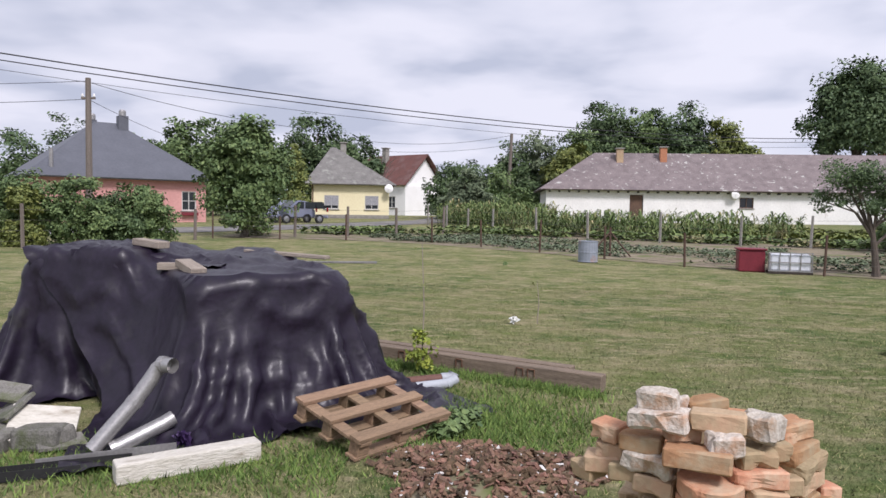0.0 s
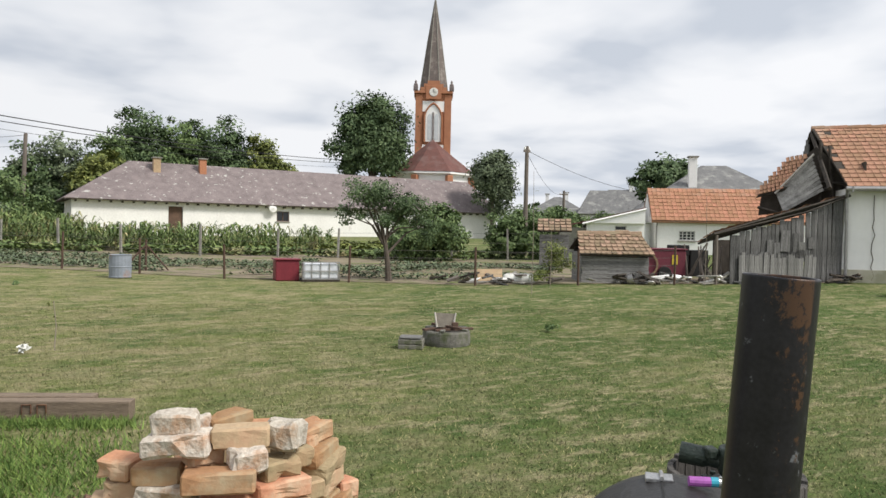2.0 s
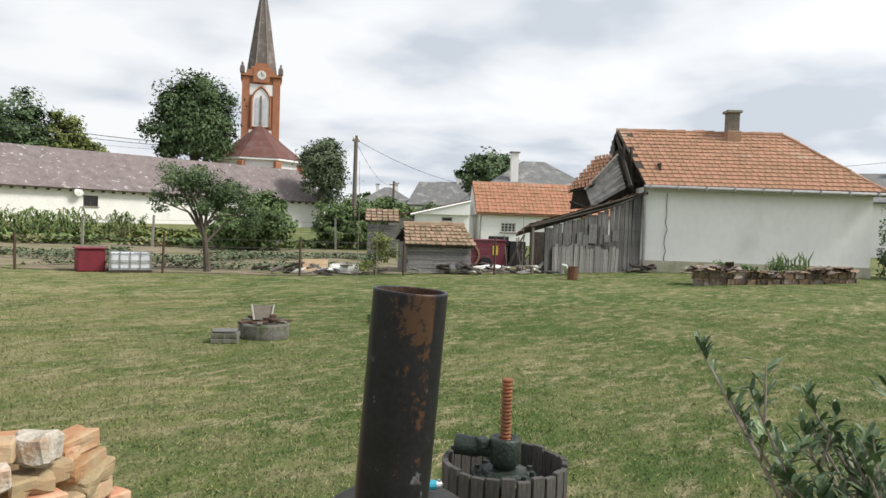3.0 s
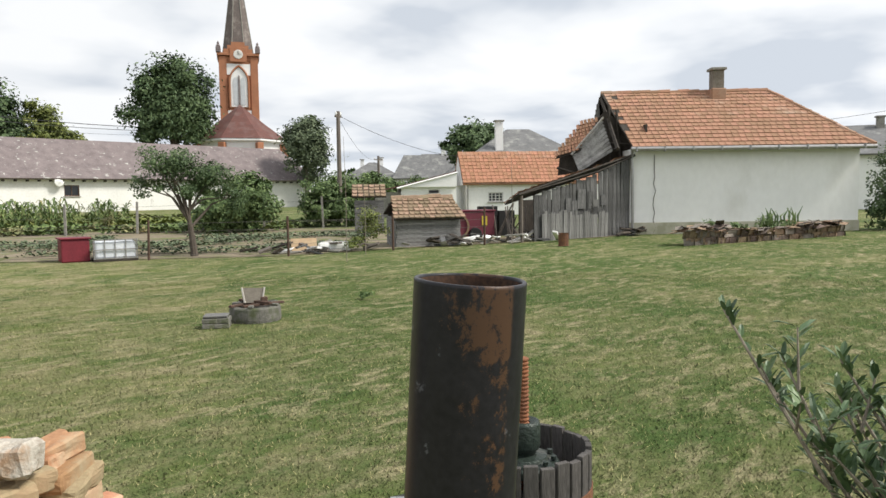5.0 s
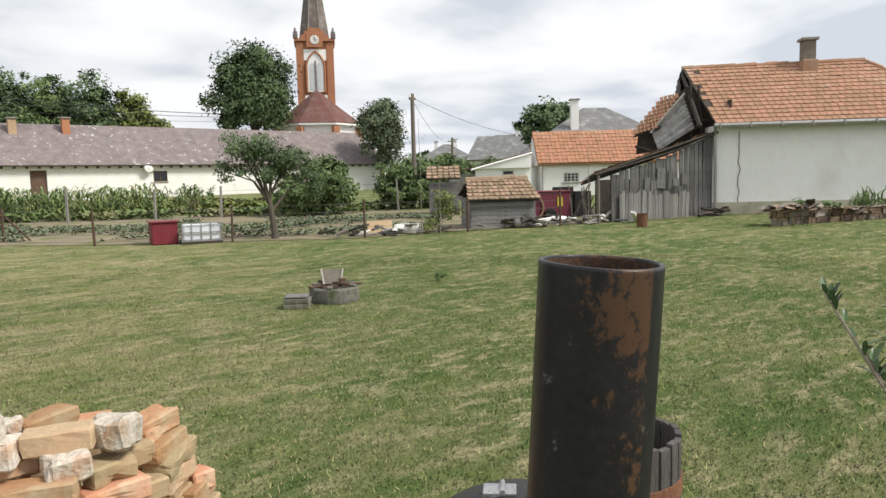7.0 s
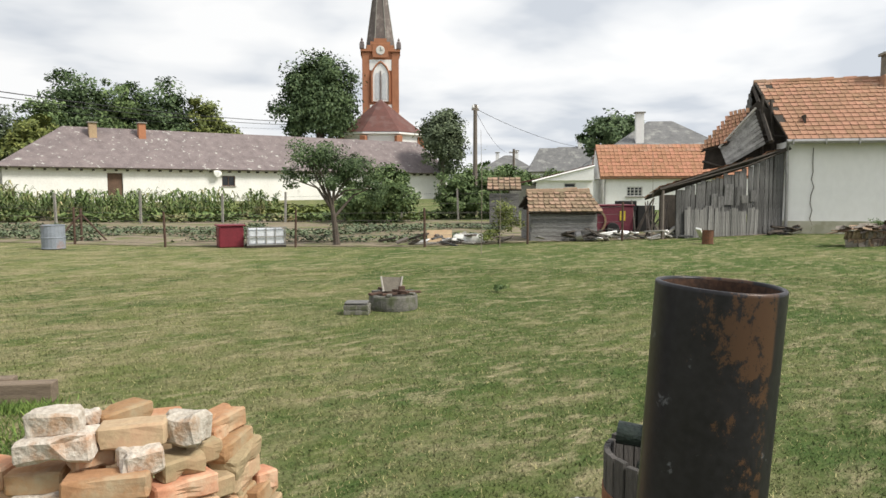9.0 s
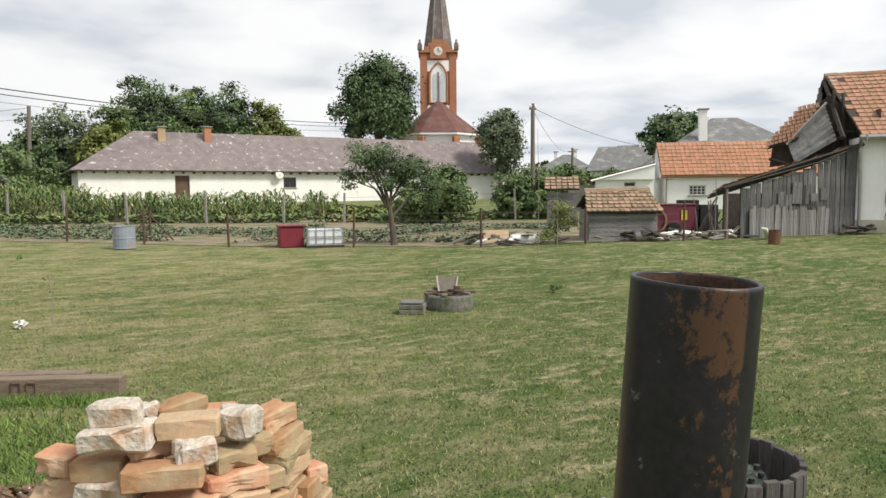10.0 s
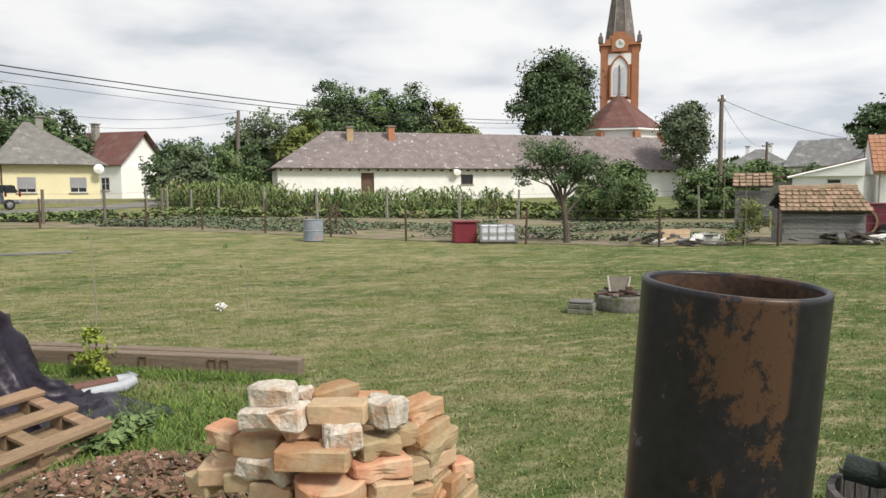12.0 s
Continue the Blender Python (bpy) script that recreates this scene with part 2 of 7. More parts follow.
M_POLE = mat("wooden_pole", (0.20, 0.17, 0.145), (0.12, 0.10, 0.085), rough=0.95, scale=3, bump=0.3, stretch=(4, 4, 0.4))
M_CONC = mat("grey_concrete", (0.33, 0.315, 0.285), (0.20, 0.19, 0.17), rough=0.95, scale=4, bump=0.4, spots=(0.22, 0.22, 0.17), spot_scale=3, spot_at=0.62)
M_RUST = mat("rusty_steel", (0.21, 0.095, 0.05), (0.09, 0.05, 0.035), rough=0.85, metal=0.2, scale=14, bump=0.3)
M_RUSTPOST = mat("rusty_fence_post", (0.12, 0.07, 0.05), (0.06, 0.04, 0.03), rough=0.9, scale=9, bump=0.2)
M_WIRE = mat("dull_wire", (0.14, 0.13, 0.12), rough=0.7, scale=9, bump=0)
M_CABLE = mat("black_cable", (0.03, 0.03, 0.032), rough=0.7, scale=3, bump=0)
M_TARP = mat("black_plastic_sheet", (0.018, 0.0125, 0.0255), (0.010, 0.007, 0.0145), rough=0.48, scale=5, bump=0.06, spec=0.24, fine=4, spots=(0.03, 0.028, 0.027), spot_scale=2.0, spot_at=0.68)
M_PALLET = mat("pallet_wood", (0.32, 0.215, 0.13), (0.165, 0.112, 0.07), rough=0.9, scale=5, bump=0.3, stretch=(0.6, 7, 7), vary=0.15)
M_BEAM = mat("old_timber_beam", (0.26, 0.20, 0.145), (0.13, 0.10, 0.075), rough=0.95, scale=5, bump=0.5, stretch=(0.5, 6, 6))
M_WBEAM = mat("peeling_white_beam", (0.66, 0.63, 0.56), (0.48, 0.45, 0.38), rough=0.9, scale=5, bump=0.5, spots=(0.27, 0.23, 0.17), spot_scale=5, spot_at=0.62, stretch=(0.6, 2, 2))
M_GALV = mat("galvanised_sheet", (0.42, 0.41, 0.40), (0.30, 0.29, 0.285), rough=0.45, metal=0.7, scale=6, bump=0.1)
M_GREYPVC = mat("grey_plastic_pipe", (0.40, 0.42, 0.45), (0.33, 0.35, 0.37), rough=0.5, scale=5, bump=0.05)
M_BROWNPIPE = mat("brown_pipe", (0.16, 0.075, 0.055), (0.10, 0.05, 0.04), rough=0.7, scale=8, bump=0.1)
M_BRICK = mat("orange_reclaimed_brick", (0.48, 0.255, 0.135), (0.36, 0.185, 0.100), rough=0.95, scale=9, bump=0.14, spots=(0.47, 0.36, 0.24), spot_scale=7, spot_at=0.57, spot_soft=0.10, vary=0.26)
M_BRICKTAN = mat("tan_reclaimed_brick", (0.45, 0.345, 0.212), (0.34, 0.250, 0.152), rough=0.95, scale=9, bump=0.14, spots=(0.42, 0.27, 0.165), spot_scale=6, spot_at=0.60, spot_soft=0.08, vary=0.22)
M_BRICKMORTAR = mat("mortar_caked_brick", (0.60, 0.555, 0.485), (0.36, 0.31, 0.255), rough=1.0, scale=10, bump=0.4, spots=(0.40, 0.27, 0.18), spot_scale=8, spot_at=0.57, spot_soft=0.06, vary=0.12)
M_CHIP = mat("brick_and_wood_chips", (0.235, 0.145, 0.09), (0.085, 0.055, 0.038), rough=0.95, scale=8, bump=0.4, island=0.5)
M_CHIPW = mat("white_plaster_crumbs", (0.72, 0.70, 0.66), rough=0.95, scale=8, bump=0.4, island=0.15)
M_LEAFDK = mat("dark_green_leaves", (0.100, 0.150, 0.062), (0.055, 0.090, 0.036), rough=0.65, scale=0.6, bump=0, island=0.34, spec=0.3)
M_LEAF = mat("green_leaves", (0.145, 0.205, 0.076), (0.084, 0.132, 0.048), rough=0.65, scale=0.6, bump=0, island=0.34, spec=0.3)
M_LEAFYL = mat("yellow_green_leaves", (0.190, 0.215, 0.058), (0.115, 0.145, 0.040), rough=0.65, scale=0.6, bump=0, island=0.32, spec=0.3)
M_LEAFGREY = mat("grey_green_leaves", (0.140, 0.175, 0.100), (0.090, 0.120, 0.066), rough=0.7, scale=0.6, bump=0, island=0.32, spec=0.3)
M_CORN = mat("corn_leaves", (0.150, 0.205, 0.070), (0.085, 0.130, 0.042), rough=0.75, scale=0.5, bump=0, island=0.38, spots=(0.341, 0.295, 0.155), spot_scale=0.7, spot_at=0.6, spec=0.25)
M_BARK = mat("grey_bark", (0.13, 0.105, 0.085), (0.065, 0.052, 0.042), rough=0.95, scale=6, bump=0.5, stretch=(2, 2, 0.5))
M_TWIG = mat("pale_twig", (0.30, 0.26, 0.21), (0.20, 0.17, 0.13), rough=0.9, scale=20, bump=0.2)
M_REDPLASTIC = mat("dark_red_tub", (0.20, 0.022, 0.035), (0.14, 0.016, 0.026), rough=0.5, scale=3, bump=0.1)
M_MAROON = mat("maroon_painted_steel", (0.17, 0.03, 0.05), (0.12, 0.024, 0.036), rough=0.6, scale=2, bump=0.1)
M_IBC = mat("translucent_white_tank", (0.72, 0.74, 0.78), (0.55, 0.58, 0.62), rough=0.4, scale=3, bump=0.1)
M_BLUEGREY = mat("blue_grey_drum_paint", (0.26, 0.29, 0.34), (0.20, 0.22, 0.25), rough=0.6, scale=4, bump=0.1, spots=(0.30, 0.20, 0.17), spot_scale=2.5, spot_at=0.62)
M_GLASS = mat("dark_window_glass", (0.03, 0.035, 0.04), rough=0.12, scale=2, bump=0, spec=0.6)
M_FRAME = mat("white_window_frame", (0.72, 0.71, 0.68), rough=0.6, scale=5, bump=0)
M_SHUTTER = mat("grey_roller_shutter", (0.36, 0.36, 0.38), (0.30, 0.30, 0.32), rough=0.6, scale=3, bump=0.1)
M_DOORBROWN = mat("brown_old_door", (0.15, 0.09, 0.06), (0.09, 0.055, 0.04), rough=0.8, scale=3, bump=0.2)
M_PAPER = mat("white_rag", (0.80, 0.80, 0.76), (0.66, 0.66, 0.62), rough=0.9, scale=8, bump=0.3)
M_CARPAINT = mat("dark_blue_car_paint", (0.26, 0.28, 0.37), (0.22, 0.24, 0.32), rough=0.25, metal=0.2, scale=2, bump=0)
M_RUBBER = mat("black_rubber", (0.02, 0.02, 0.02), rough=0.8, scale=5, bump=0.05)
M_RIM = mat("silver_rim", (0.5, 0.5, 0.52), rough=0.35, metal=0.8, scale=5, bump=0)
M_LAMPRED = mat("red_tail_glass", (0.35, 0.02, 0.02), rough=0.2, scale=5, bump=0)
M_BLACKPAINT = mat("black_stove_paint", (0.024, 0.0235, 0.023), (0.014, 0.0135, 0.013), rough=0.5, scale=9, bump=0.15, spots=(0.07, 0.07, 0.068), spot_scale=26, spot_at=0.74, spot_soft=0.02)
M_GREENIRON = mat("dark_green_cast_iron", (0.035, 0.05, 0.04), (0.02, 0.027, 0.022), rough=0.45, metal=0.2, scale=12, bump=0.3, spots=(0.10, 0.10, 0.085), spot_scale=9, spot_at=0.66)
M_STAVE = mat("grey_basket_stave", (0.115, 0.106, 0.098), (0.05, 0.046, 0.043), rough=0.9, scale=9, bump=0.4, stretch=(5, 5, 0.5), vary=0.2)
M_HOOP = mat("rusty_hoop", (0.26, 0.12, 0.065), (0.15, 0.07, 0.042), rough=0.8, metal=0.2, scale=10, bump=0.2)
M_SCREW = mat("rusty_screw_thread", (0.32, 0.13, 0.06), (0.17, 0.075, 0.042), rough=0.8, metal=0.2, scale=30, bump=0.3)
M_ZINC = mat("zinc_hinge", (0.55, 0.55, 0.55), rough=0.4, metal=0.8, scale=20, bump=0.1)
M_PURPLE = mat("purple_plastic", (0.42, 0.12, 0.45), rough=0.35, scale=10, bump=0)
M_CYAN = mat("turquoise_plastic", (0.05, 0.38, 0.52), rough=0.35, scale=10, bump=0)


def pipe_material():
    """Black heat paint, worn to brown rust in flakes towards one side."""
    m = mat("flaking_black_pipe_paint", (0.020, 0.019, 0.0225), (0.010, 0.0095, 0.0115), rough=0.38, scale=36, bump=0.012, spec=0.3,
            spots=(0.12, 0.125, 0.135), spot_scale=70, spot_at=0.66, spot_soft=0.03)
    n, l = m.node_tree.nodes, m.node_tree.links
    b = n["Principled BSDF"]
    src = b.inputs["Base Color"].links[0].from_socket
    tc, sep = n.new("ShaderNodeTexCoord"), n.new("ShaderNodeSeparateXYZ")
    l.new(tc.outputs["Object"], sep.inputs[0])
    no = n.new("ShaderNodeTexNoise")
    mp = n.new("ShaderNodeMapping")
    mp.inputs["Scale"].default_value = (1.0, 1.0, 0.7)
    l.new(tc.outputs["Object"], mp.inputs["Vector"])
    l.new(mp.outputs[0], no.inputs["Vector"])
    no.inputs["Scale"].default_value, no.inputs["Detail"].default_value, no.inputs["Roughness"].default_value = 100, 10, 0.80
    # the rust patch sits on one flank, densest near the rim
    side = n.new("ShaderNodeMapRange")
    side.inputs["From Min"].default_value, side.inputs["From Max"].default_value = -0.022, 0.004
    l.new(sep.outputs["X"], side.inputs["Value"])
    side2 = n.new("ShaderNodeMapRange")
    side2.inputs["From Min"].default_value, side2.inputs["From Max"].default_value = 0.0178, 0.0168
    l.new(sep.outputs["X"], side2.inputs["Value"])
    up = n.new("ShaderNodeMapRange")
    up.inputs["From Min"].default_value, up.inputs["From Max"].default_value = -0.052, -0.018
    up.inputs["To Min"].default_value, up.inputs["To Max"].default_value = -0.235, -0.115
    l.new(sep.outputs["Z"], up.inputs["Value"])
    s1 = n.new("ShaderNodeMath")
    s1.operation = "MULTIPLY"
    l.new(side.outputs[0], s1.inputs[0])
    s1.inputs[1].default_value = 0.205
    s2 = n.new("ShaderNodeMath")
    s2.operation = "ADD"
    l.new(no.outputs["Fac"], s2.inputs[0])
    l.new(up.outputs[0], s2.inputs[1])
    th = n.new("ShaderNodeMapRange")
    th.inputs["From Min"].default_value, th.inputs["From Max"].default_value = 0.525, 0.56
    s3 = n.new("ShaderNodeMath")
    s3.operation = "ADD"
    l.new(s2.outputs[0], s3.inputs[0])
    l.new(s1.outputs[0], s3.inputs[1])
    l.new(s3.outputs[0], th.inputs["Value"])
    f = n.new("ShaderNodeMath")
    f.operation = "MULTIPLY"
    l.new(th.outputs[0], f.inputs[0])
    l.new(side2.outputs[0], f.inputs[1])
    x = n.new("ShaderNodeMix")
    x.data_type = "RGBA"
    l.new(f.outputs[0], x.inputs["Factor"])
    l.new(src, x.inputs["A"])
    x.inputs["B"].default_value = (0.074, 0.040, 0.024, 1)
    l.new(x.outputs["Result"], b.inputs["Base Color"])
    return m


M_PIPE = pipe_material()
M_TILEBI = mat("bright_orange_tile_course", (0.43, 0.215, 0.125), (0.33, 0.165, 0.10), rough=0.9, scale=1.2, bump=0.3, spots=(0.36, 0.22, 0.15), spot_scale=0.9, spot_at=0.56, island=0.14)
M_BROWNGREY = mat("brown_grey_slate_roof", (0.215, 0.205, 0.19), (0.125, 0.12, 0.11), rough=0.95, scale=2.0, bump=0.4, spots=(0.28, 0.28, 0.25), spot_scale=1.6, spot_at=0.62)
M_WEEDYL = mat("bright_yellow_green_leaf", (0.34, 0.38, 0.07), (0.19, 0.25, 0.045), rough=0.6, scale=2, bump=0, island=0.3, spec=0.3)


def crease(m):
    """Adds the sharp small creases of stiff film to a material's relief."""
    n, l = m.node_tree.nodes, m.node_tree.links
    b = n["Principled BSDF"]
    b.inputs["Coat Weight"].default_value, b.inputs["Coat Roughness"].default_value = 0.22, 0.30
    tc, warp, add = n.new("ShaderNodeTexCoord"), n.new("ShaderNodeTexNoise"), n.new("ShaderNodeVectorMath")
    warp.inputs["Scale"].default_value, warp.inputs["Detail"].default_value = 3.0, 3
    add.operation = "MULTIPLY_ADD"
    add.inputs[1].default_value = (0.35, 0.35, 0.35)
    l.new(tc.outputs["Object"], warp.inputs["Vector"])
    l.new(warp.outputs["Color"], add.inputs[0])
    l.new(tc.outputs["Object"], add.inputs[2])
    last = b.inputs["Normal"].links[0].from_socket
    for scale, depth in ((6.0, 0.010),):
        v, bp = n.new("ShaderNodeTexVoronoi"), n.new("ShaderNodeBump")
        v.inputs["Scale"].default_value = scale
        l.new(add.outputs[0], v.inputs["Vector"])
        bp.inputs["Strength"].default_value, bp.inputs["Distance"].default_value = 0.5, depth
        l.new(v.outputs["Distance"], bp.inputs["Height"])
        l.new(last, bp.inputs["Normal"])
        last = bp.outputs[0]
    for k in ("Normal", "Coat Normal"):
        l.new(last, b.inputs[k])


crease(M_TARP)
M_OLDCONC = mat("dark_crumbling_concrete", (0.235, 0.225, 0.20), (0.12, 0.115, 0.10), rough=1.0, scale=9, bump=0.5, spots=(0.10, 0.11, 0.06), spot_scale=6, spot_at=0.56, vary=0.2)
M_PIPEIN = mat("brown_rust_inside", (0.10, 0.052, 0.03), (0.04, 0.022, 0.015), rough=0.9, scale=60, bump=0.02, spots=(0.02, 0.015, 0.013), spot_scale=90, spot_at=0.55)

M_GREYWOODLT = mat("pale_grey_board", (0.27, 0.265, 0.255), (0.12, 0.118, 0.112), rough=0.95, scale=3, bump=0.5, stretch=(6, 6, 0.5), vary=0.25)
M_WHITEWOOD = mat("bleached_wood", (0.55, 0.52, 0.47), (0.40, 0.37, 0.33), rough=0.9, scale=4, bump=0.3)
M_DARKTILE = mat("dark_old_tile", (0.19, 0.135, 0.11), (0.11, 0.085, 0.072), rough=0.95, scale=3, bump=0.4, vary=0.3)
M_PURPLERAG = mat("purple_film", (0.07, 0.04, 0.12), rough=0.4, scale=8)
M_GREYWOODLT2 = mat("sawn_grey_offcut", (0.36, 0.31, 0.255), (0.22, 0.18, 0.145), rough=0.95, scale=6, bump=0.4, stretch=(0.6, 6, 6))
M_OLEANDER = mat("leathery_green_leaf", (0.116, 0.178, 0.078), (0.062, 0.109, 0.046), rough=0.45, scale=3, bump=0, island=0.4, spec=0.4)

M_SILVER = mat("silver_grey_board", (0.50, 0.49, 0.47), (0.20, 0.195, 0.185), rough=0.9, scale=4, bump=0.4, vary=0.3)
M_STONEPLATE = mat("weathered_pale_plate", (0.27, 0.24, 0.195), (0.17, 0.15, 0.125), rough=0.95, scale=9, bump=0.3)
M_GREYTILE = mat("grey_weathered_tile", (0.30, 0.26, 0.22), (0.18, 0.155, 0.13), rough=0.95, scale=3, bump=0.4, vary=0.3)

M_TILEB = mat("bright_orange_tile", (0.43, 0.215, 0.125), (0.33, 0.165, 0.10), rough=0.9, scale=1.2, bump=0.35, spots=(0.36, 0.22, 0.15), spot_scale=0.9, spot_at=0.56, vary=0.14)

# ---------------------------------------------------------------- building helpers


def part(name, bm, material, parent=None, label="", smooth=False):
    me = bpy.data.meshes.new(name)
    bm.to_mesh(me)
    bm.free()
    me.materials.append(material)
    if smooth:
        me.polygons.foreach_set("use_smooth", [True] * len(me.polygons))
    ob = new(name, me)
    ob.parent = parent
    if label:
        ob["label"] = label
    return ob


def soup(name, verts, faces, material, parent=None, kind="", label="", smooth=False):
    me = bpy.data.meshes.new(name)
    me.from_pydata(verts, [], faces)
    me.materials.append(material)
    if smooth:
        me.polygons.foreach_set("use_smooth", [True] * len(me.polygons))
    ob = new(name, me)
    ob.parent = parent
    return tagged(ob, label=label, kind=kind)


def root(name, m, label, category, group="", kind=""):
    ob = new(name)
    ob.empty_display_size = 0.2
    ob.matrix_basis = m
    return tagged(ob, label, category, group, kind)


def box(bm, x0, x1, y0, y1, z0, z1, m=None, bevel=0.0):
    mm = Matrix.LocRotScale(((x0 + x1) / 2, (y0 + y1) / 2, (z0 + z1) / 2), None, (abs(x1 - x0), abs(y1 - y0), abs(z1 - z0)))
    out = bmesh.ops.create_cube(bm, size=1, matrix=(m @ mm) if m else mm)
    if bevel:
        edges = list({e for v in out["verts"] for e in v.link_edges})
        bmesh.ops.bevel(bm, geom=edges, offset=bevel, segments=2, affect="EDGES", profile=0.5)
    return bm


def bx(x0, x1, y0, y1, z0, z1, bevel=0.0):
    return box(bmesh.new(), x0, x1, y0, y1, z0, z1, None, bevel)


def tube(bm, points, radii, seg=8, caps=True):
    """A tapered tube along points."""
    rings = []
    pts = [Vector(p) for p in points]
    for i, p in enumerate(pts):
        way = (pts[min(i + 1, len(pts) - 1)] - pts[max(i - 1, 0)]).normalized()
        side = way.orthogonal().normalized() if abs(way.z) > 0.95 else way.cross(Vector((0, 0, 1))).normalized()
        if abs(way.z) > 0.95:
            side = (Vector((1, 0, 0)) - way * way.x).normalized()
        up = side.cross(way)
        rings.append([bm.verts.new(p + (side * math.cos(a) + up * math.sin(a)) * radii[i]) for a in (2 * math.pi * k / seg for k in range(seg))])
    for a, b in zip(rings, rings[1:]):
        for k in range(seg):
            bm.faces.new((a[k], a[(k + 1) % seg], b[(k + 1) % seg], b[k]))
    if caps:
        bm.faces.new(rings[0][::-1])
        bm.faces.new(rings[-1])
    bmesh.ops.recalc_face_normals(bm, faces=bm.faces[:])
    return bm


def lathe(bm, profile, seg=24, m=None):
    """Turns a list of (radius, z) about the z axis."""
    rings = []
    for r, z in profile:
        ring = []
        for k in range(seg):
            a = 2 * math.pi * k / seg
            v = Vector((r * math.cos(a), r * math.sin(a), z))
            ring.append(bm.verts.new(m @ v if m else v))
        rings.append(ring)
    for a, b in zip(rings, rings[1:]):
        for k in range(seg):
            bm.faces.new((a[k], a[(k + 1) % seg], b[(k + 1) % seg], b[k]))
    bmesh.ops.recalc_face_normals(bm, faces=bm.faces[:])
    return bm


def poly(bm, pts, thick):
    """A flat polygon given thickness against its normal."""
    vs = [bm.verts.new(p) for p in pts]
    f = bm.faces.new(vs)
    f.normal_update()
    back = bmesh.ops.extrude_face_region(bm, geom=[f])
    mv = [v for v in back["geom"] if isinstance(v, bmesh.types.BMVert)]
    bmesh.ops.translate(bm, verts=mv, vec=-f.normal * thick)
    bmesh.ops.recalc_face_normals(bm, faces=bm.faces[:])
    return bm


def height(x, y):
    """The ground: flat round the walker, then rising very gently."""
    return 0.018 * (min(max(math.hypot(x, y), 12), 65) - 12)


def spot(x, y, rz=0.0, dz=0.0):
    return pose(x, y, height(x, y) + dz, 0, 0, rz)


def wall_with_holes(x0, x1, z0, z1, y0, y1, holes):
    """A wall along x with thickness from y0 to y1 and rectangular holes (hx0, hx1, hz0, hz1)."""
    bm = bmesh.new()
    xs = sorted({x0, x1, *(h[0] for h in holes), *(h[1] for h in holes)})
    for a, b in zip(xs, xs[1:]):
        z = z0
        for h in sorted((h for h in holes if h[0] <= a and h[1] >= b), key=lambda h: h[2]):
            if h[2] > z:
                box(bm, a, b, y0, y1, z, h[2])
            z = h[3]
        if z < z1:
            box(bm, a, b, y0, y1, z, z1)
    bmesh.ops.remove_doubles(bm, verts=bm.verts[:], dist=0.0005)
    return bm


def window(parent, hx0, hx1, hz0, hz1, y, bars=(1, 1), material=None, shutter=0.0):
    """A framed window in a hole of a wall whose outer face is at y."""
    w = part("window", bx(hx0, hx1, y + 0.10, y + 0.12, hz0, hz1), M_GLASS, parent, "dark glass window")
    bm = bmesh.new()
    t = 0.06
    for a in (hx0, hx1 - t):
        box(bm, a, a + t, y + 0.04, y + 0.10, hz0, hz1)
    for a in (hz0, hz1 - t):
        box(bm, hx0 + t, hx1 - t, y + 0.04, y + 0.10, a, a + t)
    for k in range(1, bars[0] + 1):
        c = hx0 + (hx1 - hx0) * k / (bars[0] + 1)
        box(bm, c - 0.025, c + 0.025, y + 0.05, y + 0.098, hz0 + t, hz1 - t)
    for k in range(1, bars[1] + 1):
        c = hz0 + (hz1 - hz0) * k / (bars[1] + 1)
        box(bm, hx0 + t, hx1 - t, y + 0.055, y + 0.095, c - 0.02, c + 0.02)
    part("frame", bm, material or M_FRAME, w)
    part("sill", bx(hx0 - 0.08, hx1 + 0.08, y - 0.08, y + 0.03, hz0 - 0.07, hz0 - 0.004, 0.01), M_CONC, w)
    if shutter:
        bm = bmesh.new()
        z = hz1 - 0.07
        while z > hz1 - (hz1 - hz0) * shutter:
            box(bm, hx0 + 0.03, hx1 - 0.03, y + 0.0, y + 0.035, z, z + 0.055)
            z -= 0.062
        part("shutter", bm, M_SHUTTER, w, "half-lowered grey roller shutter")
    return w


def chimney(parent, x, y, z0, z1, w, material, cap=True):
    bm = bx(x - w / 2, x + w / 2, y - w / 2, y + w / 2, z0, z1, 0.015)
    c = part("chimney", bm, material, parent)
    if cap:
        part("chimney_cap", bx(x - w * 0.68, x + w * 0.68, y - w * 0.68, y + w * 0.68, z1 + 0.002, z1 + 0.10, 0.02), M_CONC, c)
    return c


LEAF_RNG = random.Random(5)


